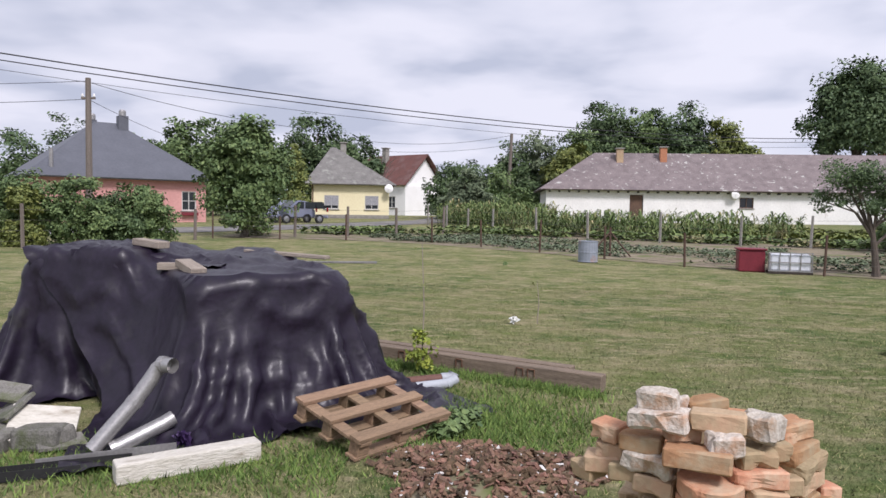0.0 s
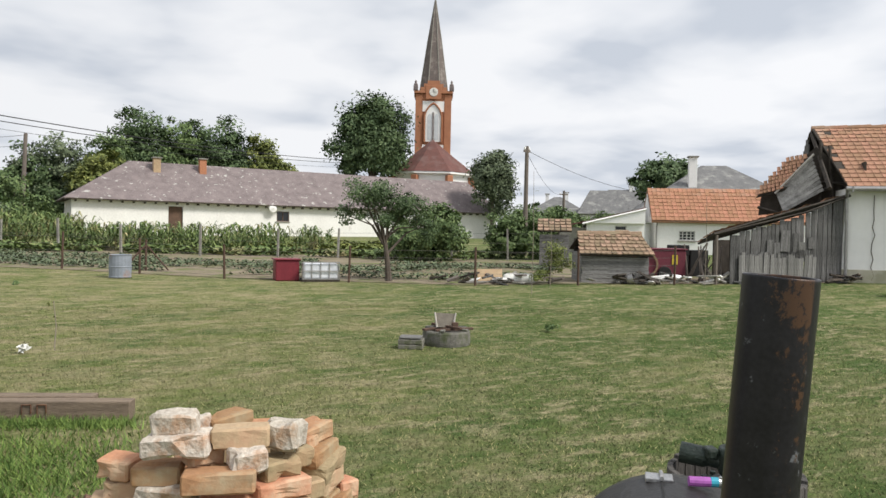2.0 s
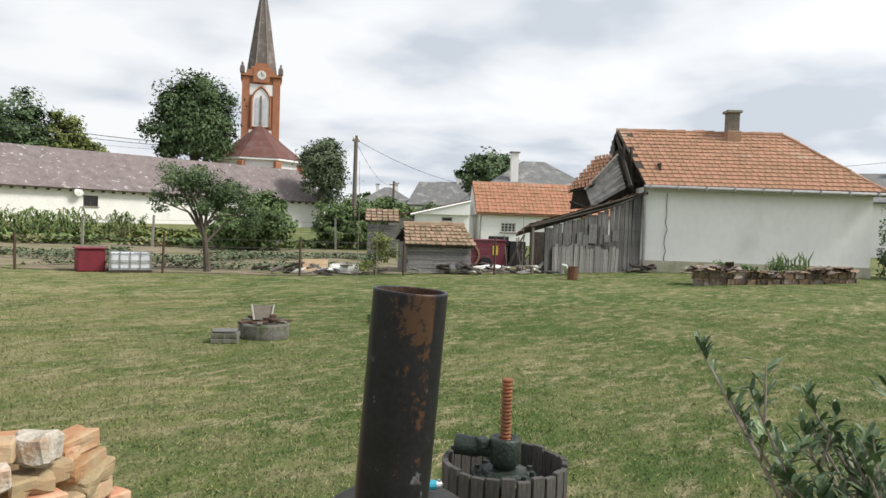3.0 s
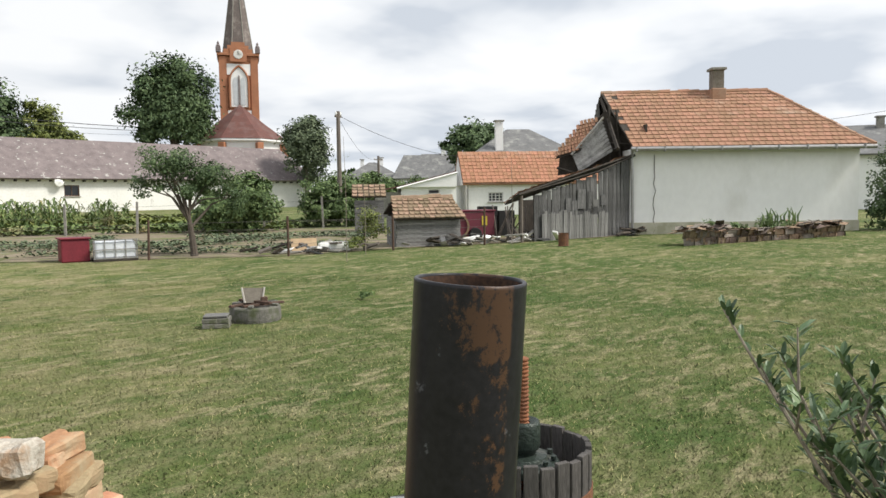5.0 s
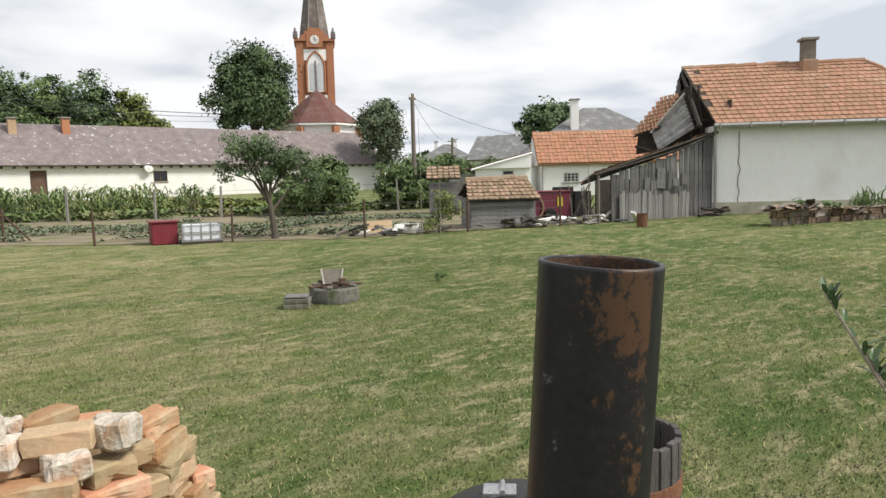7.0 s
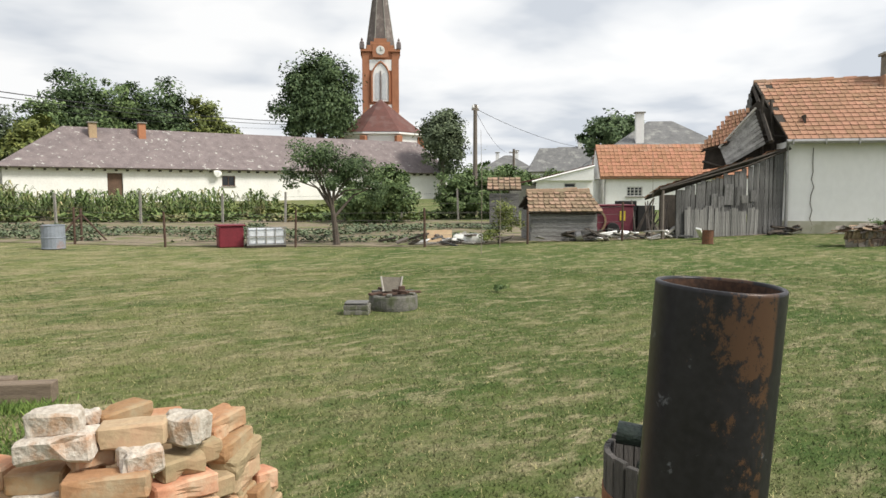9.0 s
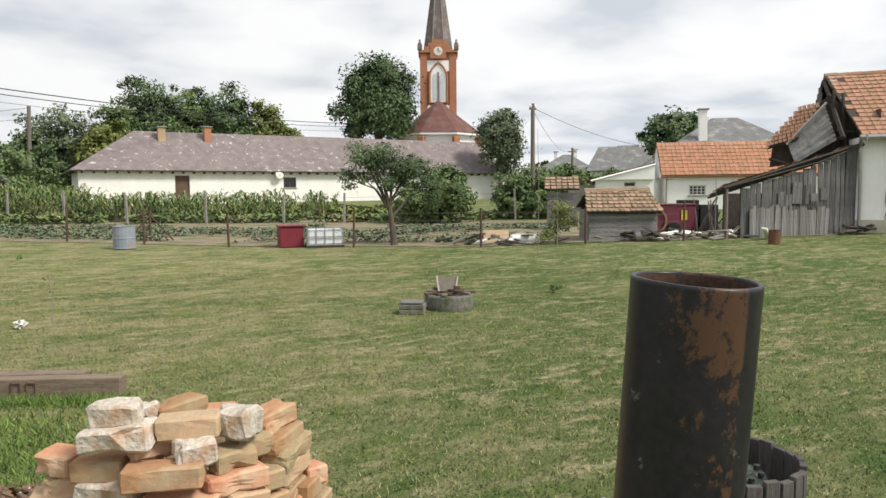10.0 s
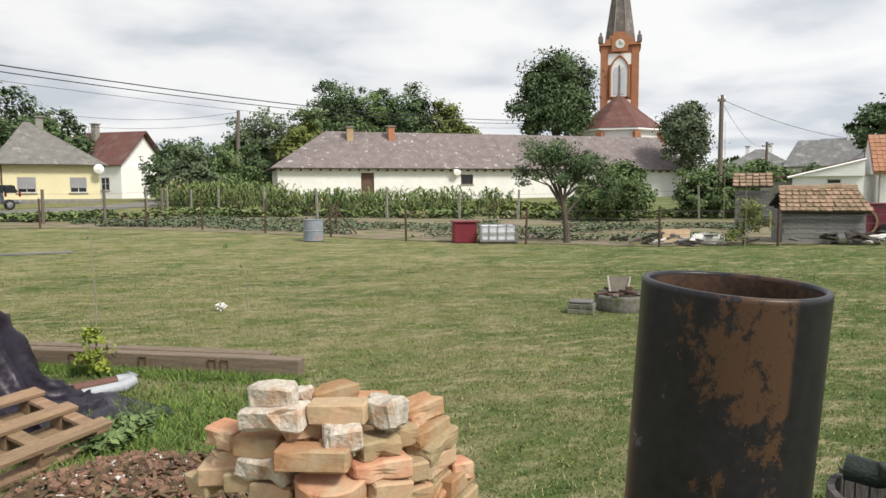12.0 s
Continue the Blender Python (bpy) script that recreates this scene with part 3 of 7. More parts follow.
def leaf_cloud(blobs, count, size, rng, shell=0.55, long=1.0):
    """Small leaf cards spread through blobs (centre, radii), denser to the outside, with ragged edges."""
    verts, faces = [], []
    weights = [b[1][0] * b[1][1] * b[1][2] for b in blobs]
    bumps = []
    for b in blobs:
        bumps.append([(rng.uniform(-1, 1), rng.uniform(-1, 1), rng.uniform(-1, 1)) for _ in range(9)])
    total = sum(weights)
    for b, w, bump in zip(blobs, weights, bumps):
        c, r = Vector(b[0]), b[1]
        left, clump = 0, None
        for _ in range(int(count * w / total)):
            if left <= 0:
                # a twig's worth of leaves sits together
                d = Vector((rng.gauss(0, 1), rng.gauss(0, 1), rng.gauss(0, 1)))
                d.normalize()
                lump = max(d.dot(Vector(q).normalized()) for q in bump)
                k = (shell + (1 - shell) * rng.random() ** 0.5) * (0.56 + 0.52 * max(0, lump) ** 4) * rng.uniform(0.88, 1.12)
                wide = rng.uniform(0.12, 0.22)
                clump = c + Vector((d.x * r[0], d.y * r[1], d.z * r[2])) * k
                left = rng.randrange(40, 110)
            left -= 1
            spread = max(r) * wide
            p = clump + Vector([max(-1.5, min(1.5, rng.gauss(0, 1))) * spread * e for e in (1, 1, 0.65)])
            s = size * rng.uniform(0.6, 1.35)
            n = (d + Vector((rng.uniform(-1, 1), rng.uniform(-1, 1), rng.uniform(-0.4, 1.2)))).normalized()
            a = n.orthogonal().normalized()
            a.rotate(Matrix.Rotation(rng.uniform(0, 6.28), 3, n))
            q = n.cross(a)
            i = len(verts)
            verts += [p - a * s * long, p + q * s * 0.5, p + a * s * long, p - q * s * 0.5]
            faces.append((i, i + 1, i + 2, i + 3))
    return verts, faces


def tree(name, x, y, label, trunk_h, trunk_r, blobs, count, size, material, category="tree", lean=(0, 0), limbs=6, seed=1, z=None, parent_kind="", shell=0.55):
    rng = random.Random(seed)
    ob = root(name, pose(x, y, height(x, y) if z is None else z), label, category)
    bm = bmesh.new()
    top = Vector((lean[0], lean[1], trunk_h))
    mid = Vector((lean[0] * 0.4 + 0.06 * trunk_r, lean[1] * 0.4, trunk_h * 0.5))
    tube(bm, [(0, 0, -0.1), (0, 0, 0.15), mid, top], [trunk_r * 1.5, trunk_r * 1.1, trunk_r * 0.9, trunk_r * 0.6], 8)
    for k in range(limbs):
        b = blobs[k % len(blobs)]
        end = Vector(b[0]) + Vector((rng.uniform(-0.5, 0.5) * b[1][0], rng.uniform(-0.5, 0.5) * b[1][1], rng.uniform(-0.2, 0.5) * b[1][2]))
        start = mid.lerp(top, rng.uniform(0.2, 1.0))
        bend = start.lerp(end, 0.5) + Vector((rng.uniform(-0.1, 0.1), rng.uniform(-0.1, 0.1), 0.12)) * (end - start).length
        tube(bm, [start, bend, end], [trunk_r * 0.5, trunk_r * 0.3, trunk_r * 0.1], 6)
    part("trunk", bm, M_BARK, ob)
    v, f = leaf_cloud(blobs, int(count * 2.1), size * 0.64, rng, shell)
    soup("crown", v, f, material, ob, kind="stuff")
    return ob

# ---------------------------------------------------------------- ground


def ground_sheet():
    rs = [0, 1, 2, 3, 4.5, 6, 8, 10, 12, 14, 17, 20, 24, 28, 33, 40, 48, 56, 65, 90, 140, 300, 700, 1800]
    seg = 72
    verts = [(0, 0, 0)]
    for r in rs[1:]:
        for k in range(seg):
            a = 2 * math.pi * k / seg
            x, y = r * math.cos(a), r * math.sin(a)
            verts.append((x, y, height(x, y)))
    faces = [(0, 1 + k, 1 + (k + 1) % seg) for k in range(seg)]
    for i in range(len(rs) - 2):
        o, p = 1 + i * seg, 1 + (i + 1) * seg
        faces += [(o + k, p + k, p + (k + 1) % seg, o + (k + 1) % seg) for k in range(seg)]
    ob = soup("ground", verts, faces, M_LAWN, smooth=True)
    return tagged(ob, "mown lawn with green, straw-coloured and bare patches", "lawn", kind="structure")


def strip(name, left, right, lift, material, label, category, n=24):
    """A ribbon of ground between two polylines of equal length."""
    def at(line, t):
        i = min(int(t * (len(line) - 1)), len(line) - 2)
        f = t * (len(line) - 1) - i
        return Vector(line[i]).lerp(Vector(line[i + 1]), f)
    m = 8
    verts, faces = [], []
    for i in range(n + 1):
        a, b = at(left, i / n), at(right, i / n)
        for j in range(m + 1):
            p = a.lerp(b, j / m)
            verts.append((p.x, p.y, height(p.x, p.y) + lift))
    for i in range(n):
        for j in range(m):
            o = i * (m + 1) + j
            faces.append((o, o + 1, o + m + 2, o + m + 1))
    ob = soup(name, verts, faces, material, smooth=True)
    return tagged(ob, label, category, kind="structure")


ground_sheet()
EDGE = [(-9.5, 29.5), (-4.0, 29.3), (-0.5, 27.6), (3.3, 23.9), (6.7, 19.9), (9.2, 17.9), (12.1, 15.3), (15.6, 14.3), (19.2, 12.3), (23.5, 10.6)]
BACK = [(-9.5, 33.0), (-4.0, 34.0), (2.0, 38.0), (8.0, 36.0), (12.0, 31.0), (17.0, 29.0), (20.0, 25.0), (22.0, 21.0), (24.0, 18.0), (25.0, 15.0)]
strip("garden_bed", EDGE, BACK, 0.012, M_EARTH, "dry brown vegetable garden earth with weeds", "garden bed")
strip("road", [(-60, 5), (-22, 23.5), (-12.5, 31.5), (-5, 41), (2, 55), (6, 80)], [(-60, 11), (-24, 28.5), (-15, 35.5), (-8.5, 44), (-2, 56), (1, 80)], 0.02, M_ROAD, "narrow worn grey asphalt village street", "road")

# ---------------------------------------------------------------- houses


def hip_roof(parent, x0, x1, y0, y1, ze, zr, hip0, hip1, material, thick=0.12, yr=None, half=0.0, gable0=0.0, name="roof"):
    """Four slopes over an oblong; hip0 and hip1 are how far the ridge stops short of the ends."""
    yr = (y0 + y1) / 2 if yr is None else yr
    r0, r1 = Vector((x0 + hip0, yr, zr)), Vector((x1 - hip1, yr, zr))
    a, b, c, d = Vector((x0, y0, ze)), Vector((x1, y0, ze)), Vector((x1, y1, ze)), Vector((x0, y1, ze))
    bm = bmesh.new()
    poly(bm, [a, b, r1, r0], thick)
    poly(bm, [c, d, r0, r1], thick)
    if hip0:
        poly(bm, [d, a, r0], thick)
    if hip1:
        poly(bm, [b, c, r1], thick)
    rf = part(name, bm, material, parent)
    bm = bmesh.new()
    runs = [(r0, r1)]
    if hip0:
        runs += [(a, r0), (d, r0)]
    if hip1:
        runs += [(b, r1), (c, r1)]
    for p, q in runs:
        tube(bm, [p + Vector((0, 0, 0.02)), q + Vector((0, 0, 0.02))], [0.10, 0.10], 6)
    part("ridge_caps", bm, material, rf)
    return rf


def barn():
    L, Dp = 38.3, 8.0
    ob = root("long_barn", pose(8.4, 58.4, 0.70, 0, 0, -4.4), "long low whitewashed barn with a mossy grey shingle roof", "barn")
    we = 2.72
    doors = [(6.75, 7.85, 0.0, 2.42)]
    wins = [(15.45, 16.55, 1.45, 2.3), (28.6, 29.6, 1.45, 2.25)]
    part("wall", wall_with_holes(0, L, -0.2, we, 0, 0.45, doors + wins), M_WHITEWASH, ob)
    part("wall", bx(0, 0.45, 0.46, Dp, -0.2, we), M_WHITEWASH, ob)
    part("wall", bx(L - 0.45, L, 0.46, Dp, -0.2, we), M_WHITEWASH, ob)
    part("wall", bx(0.46, L - 0.46, Dp - 0.45, Dp, -0.2, we), M_WHITEWASH, ob)
    hip_roof(ob, -0.5, L + 0.4, -0.5, Dp + 0.5, we, 6.0, 4.9, 1.5, M_SLATE, 0.10)
    for k in range(48):
        x = 0.2 + k * 0.79
        part("rafter_end", bx(x, x + 0.12, -0.42, -0.002, we - 0.16, we - 0.03), M_DARKWOOD, ob)
    part("door", bx(6.8, 7.8, 0.12, 0.18, 0, 2.4), M_DOORBROWN, ob, "weathered brown plank door")
    for h in wins:
        window(ob, *h, 0, (1, 0), M_DOORBROWN)
    chimney(ob, 6.35, 3.0, 4.6, 6.35, 0.55, M_BRICKTAN)
    chimney(ob, 10.0, 3.1, 4.7, 6.5, 0.55, M_BRICKRED)
    d = part("satellite_dish", lathe(bmesh.new(), [(0.02, 0.10), (0.2, 0.04), (0.36, 0.0), (0.37, -0.015), (0.2, 0.02), (0.02, 0.08)], 18, pose(15.0, -0.45, 2.55, 90, 0, 10)), M_WHITE, ob, "small white satellite dish")
    part("bracket", tube(bmesh.new(), [(15.0, -0.42, 2.55), (15.0, -0.2, 2.35), (15.0, 0.02, 2.35)], [0.025] * 3, 6), M_GALV, d)
    return ob


barn()


def tile_mesh(w, l):
    """One pan tile: a shallow curved plate with a roll on one side."""
    xs = [(-0.5, 0.0), (-0.40, 0.016), (-0.28, 0.004), (0.18, 0.0), (0.36, 0.005), (0.5, 0.010)]
    verts, faces = [], []
    for y, lift in ((0.0, 0.028), (1.0, 0.0)):
        for x, z in xs:
            verts.append((x * w, y * l, z + lift))
    n = len(xs)
    faces += [(i, i + 1, n + i + 1, n + i) for i in range(n - 1)]
    low = [(x * w, 0.0, z - 0.006) for x, z in xs]
    verts += low
    faces += [(i + 2 * n, i + 1 + 2 * n, i + 1, i) for i in range(n - 1)]
    return verts, faces


def tiled_slope(parent, a, b, c, d, tw, tl, single, material, piece_material, rng, skip=None, jitter=0.012):
    """Courses of tiles on the slope a-b (eave), d-c (ridge); the first `single` become pieces of their own."""
    a, b, c, d = (Vector(p) for p in (a, b, c, d))
    up_len = ((d + c) / 2 - (a + b) / 2).length
    rows = int(up_len / tl)
    tv, tf = tile_mesh(tw, tl * 1.15)
    me = bpy.data.meshes.new("tile")
    me.from_pydata(tv, [], tf)
    me.materials.append(piece_material)
    allv, allf, made = [], [], 0
    nrm = (b - a).cross(d - a).normalized()
    for r in range(rows):
        p, q = a.lerp(d, r / rows), b.lerp(c, r / rows)
        n = max(1, int((q - p).length / tw))
        for k in range(n):
            s = p.lerp(q, (k + 0.5) / n) + nrm * 0.03
            if skip and skip(r / rows, (k + 0.5) / n, rng):
                continue
            xa = (b - a).normalized()
            ya = nrm.cross(xa)
            m = Matrix((xa, ya, nrm)).transposed().to_4x4()
            m.translation = s + Vector((rng.uniform(-1, 1), 0, rng.uniform(-0.3, 1))) * jitter
            m = m @ Matrix.Rotation(rng.gauss(0, jitter * 0.9), 4, "Z") @ Matrix.Rotation(rng.gauss(0, jitter * 1.6), 4, "X")
            if made < single:
                o = new("tile", me)
                o.parent, o.matrix_basis = parent, m
                made += 1
            else:
                i = len(allv)
                allv += [m @ Vector(v) for v in tv]
                allf += [tuple(i + j for j in f) for f in tf]
    if allv:
        soup("tile_coursework", allv, allf, material, parent, kind="stuff")


def farmhouse():
    """The white house with the broken tile gable; its long wall faces the lawn."""
    L, Dp = 7.8, 5.2
    ob = root("farmhouse", pose(23.45, 10.94, 0.24, 0, 0, -51.7), "white plastered farmhouse with an orange tile roof and broken gable", "house")
    we, zr = 2.95, 5.18
    part("wall", bx(0, L, 0, 0.4, -0.2, we), M_PLASTER, ob)
    part("wall", bx(L - 0.4, L, 0.402, Dp, -0.2, we), M_PLASTER, ob)
    part("wall", bx(0.402, L - 0.402, Dp - 0.4, Dp, -0.2, we), M_PLASTER, ob)
    part("wall", bx(0, 0.4, 0.402, Dp, -0.2, we), M_PLASTER, ob)
    part("plinth", bx(-0.03, L + 0.03, -0.04, -0.001, -0.2, 0.42, 0.01), mat("stained_plinth", (0.52, 0.49, 0.40), (0.42, 0.40, 0.32), scale=1.5, spots=(0.34, 0.33, 0.24), spot_scale=1.5, spot_at=0.55), ob, "yellowed stained plinth")
    bm = bmesh.new()
    ze, yr, r0, r1 = we - 0.02, Dp / 2 + 0.01, -0.5, L + 0.25 - 2.35
    poly(bm, [(0.0, -0.38, ze), (L + 0.25, -0.38, ze), (r1, yr, zr), (r0, yr, zr)], 0.07)
    poly(bm, [(L + 0.25, Dp + 0.4, ze), (-0.55, Dp + 0.4, ze), (r0, yr, zr), (r1, yr, zr)], 0.07)
    poly(bm, [(L + 0.25, -0.38, ze), (L + 0.25, Dp + 0.4, ze), (r1, yr, zr)], 0.07)
    rf = part("roof", bm, M_DARKWOOD, ob)
    rng = random.Random(11)
    part("ridge_tiles", ridge_tiles(Vector((-0.5, Dp / 2 + 0.01, zr + 0.03)), Vector((L + 0.25 - 2.35, Dp / 2 + 0.01, zr + 0.03)), rng), M_TILE, rf)
    part("ridge_tiles", ridge_tiles(Vector((L + 0.25 - 2.35, Dp / 2 + 0.01, zr + 0.03)), Vector((L + 0.25, -0.38, we)), rng), M_TILE, rf)
    gap = lambda v, u, g: (u < 0.035 and g.random() < 0.4) or (0.80 < v < 0.92 and 0.02 < u < 0.07)
    tiled_slope(rf, (-0.03, -0.40, we + 0.02), (L + 0.25, -0.40, we + 0.02), (L + 0.25 - 2.35, Dp / 2, zr + 0.03), (-0.45, Dp / 2, zr + 0.03), 0.22, 0.25, 280, M_TILE, M_TILEP, rng, gap, 0.005)
    ch = chimney(ob, 3.75, 2.35, zr - 0.6, 5.95, 0.42, M_GREYTILE)
    part("flashing", bx(3.48, 4.02, 2.05, 2.65, zr - 0.5, zr + 0.10, 0.03), M_TILE, ch)
    g = part("gutter", tube(bmesh.new(), [(-0.08, -0.46, we - 0.02), (L + 0.3, -0.46, we - 0.05)], [0.075, 0.075], 10), M_GALV, ob)
    for k in range(9):
        x = 0.1 + k * 0.95
        part("gutter_bracket", bx(x - 0.02, x + 0.02, -0.55, -0.38, we - 0.12, we + 0.05), M_GALV, g)
    part("downpipe", tube(bmesh.new(), [(-0.02, -0.46, we - 0.05), (0.02, -0.12, we - 0.3), (0.05, -0.12, 1.6), (0.06, -0.12, 0.0)], [0.05] * 4, 8), M_GALV, ob)
    # open gable: rafters, tie beam, hanging boards
    tr = part("gable_truss", bmesh_join([((-0.5, -0.3, we), (-0.5, Dp / 2, zr - 0.1)), ((-0.5, Dp + 0.3, we), (-0.5, Dp / 2, zr - 0.1)), ((-0.35, 0.2, we + 0.05), (-0.35, Dp - 0.2, we + 0.05)),
                                         ((-0.4, 1.6, we), (-0.4, 1.7, zr - 1.0)), ((-0.4, 2.2, we), (-0.4, 2.1, zr - 0.6)), ((-0.42, 3.4, we), (-0.42, 3.3, zr - 0.9))], 0.07), M_DARKWOOD, ob, "dark exposed gable timbers")
    rngb = random.Random(3)
    for k in range(9):
        y = 2.3 + k * 0.19
        top = zr - 0.25 - abs(y - Dp / 2) * 0.95
        part("gable_board", bx(-0.62, -0.595, y, y + 0.17, we + 0.3 + rngb.uniform(0, 0.5), top), M_GREYWOOD, tr)
    part("attic_back", bx(0.6, 0.66, 0.3, Dp - 0.3, we, zr - 1.35), M_DARKWOOD, ob)
    # a dead creeper on the wall
    bm = bmesh.new()
    rngc = random.Random(8)
    pts = [(0.82 + rngc.uniform(-0.05, 0.05), -0.03, z * 0.25) for z in range(0, 12)]
    tube(bm, pts, [0.012] * len(pts), 5)
    part("dead_creeper", bm, M_BARK, ob, "thin dead creeper stem on the wall")
    return ob


def ridge_tiles(p, q, rng):
    bm = bmesh.new()
    n = max(1, int((q - p).length / 0.36))
    for k in range(n):
        a, b = p.lerp(q, k / n), p.lerp(q, (k + 1.08) / n)
        j = Vector((0, rng.uniform(-0.02, 0.02), rng.uniform(-0.01, 0.03)))
        tube(bm, [a + j, b + j], [0.10, 0.115], 7)
    return bm


def bmesh_join(rods, half):
    bm = bmesh.new()
    for p, q in rods:
        tube(bm, [p, q], [half, half], 4)
    return bm


farmhouse()


def plank_shed():
    """The leaning grey board shed against the farmhouse."""
    ax, ay = 23.42, 10.92
    bx_, by_ = 19.45, 12.25
    L = math.hypot(bx_ - ax, by_ - ay)
    rz = math.degrees(math.atan2(by_ - ay, bx_ - ax))
    ob = root("plank_shed", pose(ax, ay, 0.2, 0, 0, rz), "leaning weathered grey board shed with a sagging tile roof", "shed")
    rng = random.Random(21)
    x = 0.05
    def top(x):
        return 2.75 - 1.25 * (x / L) - 0.10 * math.sin(math.pi * x / L)
    while x < L:
        w = rng.uniform(0.13, 0.2)
        lean = rng.gauss(0, 0.012)
        b = part("board", bx(0, w - 0.012, -0.012, 0.012, 0, top(x) - rng.uniform(0, 0.1)), M_GREYWOOD, ob)
        b.matrix_basis = pose(x, rng.uniform(-0.02, 0.02), rng.uniform(-0.05, 0.03), 0, math.degrees(lean), 0)
        x += w
    # a low second row of short boards in front
    x = 1.15
    while x < L - 0.2:
        w = rng.uniform(0.08, 0.14)
        b = part("board", bx(0, w - 0.003, -0.012, 0.012, 0, rng.uniform(0.80, 0.98)), M_GREYWOODLT, ob)
        b.matrix_basis = pose(x, 0.06 + rng.uniform(0, 0.02), -0.02, 0, rng.gauss(0, 1.0), 0)
        x += w
    for k in range(9):
        x, w, z, h = rng.uniform(0.2, L - 0.9), rng.uniform(0.18, 0.4), rng.uniform(0.5, 1.2), rng.uniform(0.3, 0.7)
        if z + h < top(x + w) - 0.1:
            part("patch_board", bx(x, x + w, 0.034, 0.05, z, z + h), rng.choice((M_GREYWOODLT, M_GREYWOOD, M_GREYWOOD)), ob).rotation_euler = (0, rng.gauss(0, 0.01), 0)
    for x in (0.4, 1.6, 3.0, L - 0.05):
        part("post", bx(x - 0.05, x + 0.05, -0.13, -0.03, 0, top(x) - 0.05), M_DARKWOOD, ob)
    # roof plate sloping down towards the yard's far end
    bm = bmesh.new()
    poly(bm, [(-0.1, 0.10, 2.80), (L + 0.75, 0.12, 1.48), (L + 0.75, -0.6, 1.15), (-0.1, -0.6, 2.47)][::-1], 0.05)
    rf = part("roof", bm, M_DARKWOOD, ob)
    tiled_slope(rf, (L + 0.78, -0.6, 1.17), (L + 0.78, 0.16, 1.52), (0.3, 0.14, 2.74), (0.3, -0.6, 2.40), 0.21, 0.27, 150, M_TILE, M_TILEP, rng, lambda v, u, g: v > 0.55 and g.random() < 0.5, 0.03)
    part("fascia", tube(bmesh.new(), [(-0.1, 0.11, 2.77), (1.6, 0.12, 2.22), (L + 0.75, 0.13, 1.47)], [0.03, 0.025, 0.025], 6), M_DARKWOOD, ob)
    part("back_wall", bx(0.2, L - 1.3, -2.55, -2.5, 0, 1.3), M_DARKWOOD, ob)
    for k in range(14):
        a = rng.uniform(L - 0.1, L + 0.7)
        part("leaning_pole", tube(bmesh.new(), [(a, -0.2 - rng.random() * 1.2, 0), (a + rng.uniform(-0.5, 0.1), -0.6 - rng.random(), rng.uniform(0.7, 1.3))], [0.03, 0.02], 5), M_POLE, ob, "rough pole leaning inside")
    part("post", tube(bmesh.new(), [(L + 0.62, 0.08, 0), (L + 0.62, 0.08, 1.45)], [0.05, 0.045], 6), M_POLE, ob)
    return ob


plank_shed()


def fallen_gable():
    """Collapsed roof and gable boards between the shed and the farmhouse."""
    ob = root("fallen_gable", pose(24.2, 10.95, 0.35, 0, 0, 115) @ Matrix.Diagonal((0.88, 0.88, 0.92, 1)), "collapsed grey gable boards and sagging tiles over the shed", "ruined roof")
    rng = random.Random(41)
    for k in range(9):
        a, b = Vector((1.45 - 0.05 * k, 0.02 * k, 4.25 - 0.14 * k)), Vector((2.62 - 0.03 * k, 0.02 * k, 2.95 - 0.075 * k))
        d = (b - a).normalized()
        n = Vector((-d.z, 0, d.x)) * 0.058
        bm = bmesh.new()
        poly(bm, [a + n, b + n, b - n, a - n], 0.022)
        part("board", bm, M_SILVER, ob)
    part("pale_rafter", tube(bmesh.new(), [(1.4, 0.12, 4.38), (2.68, 0.12, 2.98)], [0.04, 0.04], 4), M_WHITEWOOD, ob, "pale bleached rafter")
    for x0, z0, x1, z1 in ((0.3, 2.9, 0.35, 3.5), (0.75, 2.8, 0.9, 4.7), (1.15, 2.7, 1.2, 4.9), (0.1, 3.3, 1.6, 3.45), (2.3, 2.2, 3.3, 2.5)):
        part("beam", tube(bmesh.new(), [(x0, -0.25, z0), (x1, -0.25, z1)], [0.06, 0.055], 4), M_DARKWOOD, ob)
    # an added dark sheet stands in for the shade inside the open gable
    part("gable_shade_sheet", poly(bmesh.new(), [(0.0, -0.5, 2.6), (3.3, -0.5, 2.2), (3.2, -0.5, 3.0), (1.35, -0.5, 4.7), (0.0, -0.5, 3.5)], 0.03), M_DARKWOOD, ob)
    rf = part("sagging_roof", poly(bmesh.new(), [(3.35, 0.0, 2.85), (2.35, 0.1, 3.1), (1.5, -0.4, 4.35), (2.2, -0.5, 4.25)], -0.04), M_DARKWOOD, ob)
    tiled_slope(rf, (3.35, 0.04, 2.9), (2.35, 0.14, 3.15), (1.5, -0.36, 4.4), (2.2, -0.46, 4.3), 0.13, 0.2, 110, M_TILE, M_TILEP, rng, None, 0.012)
    return ob


fallen_gable()


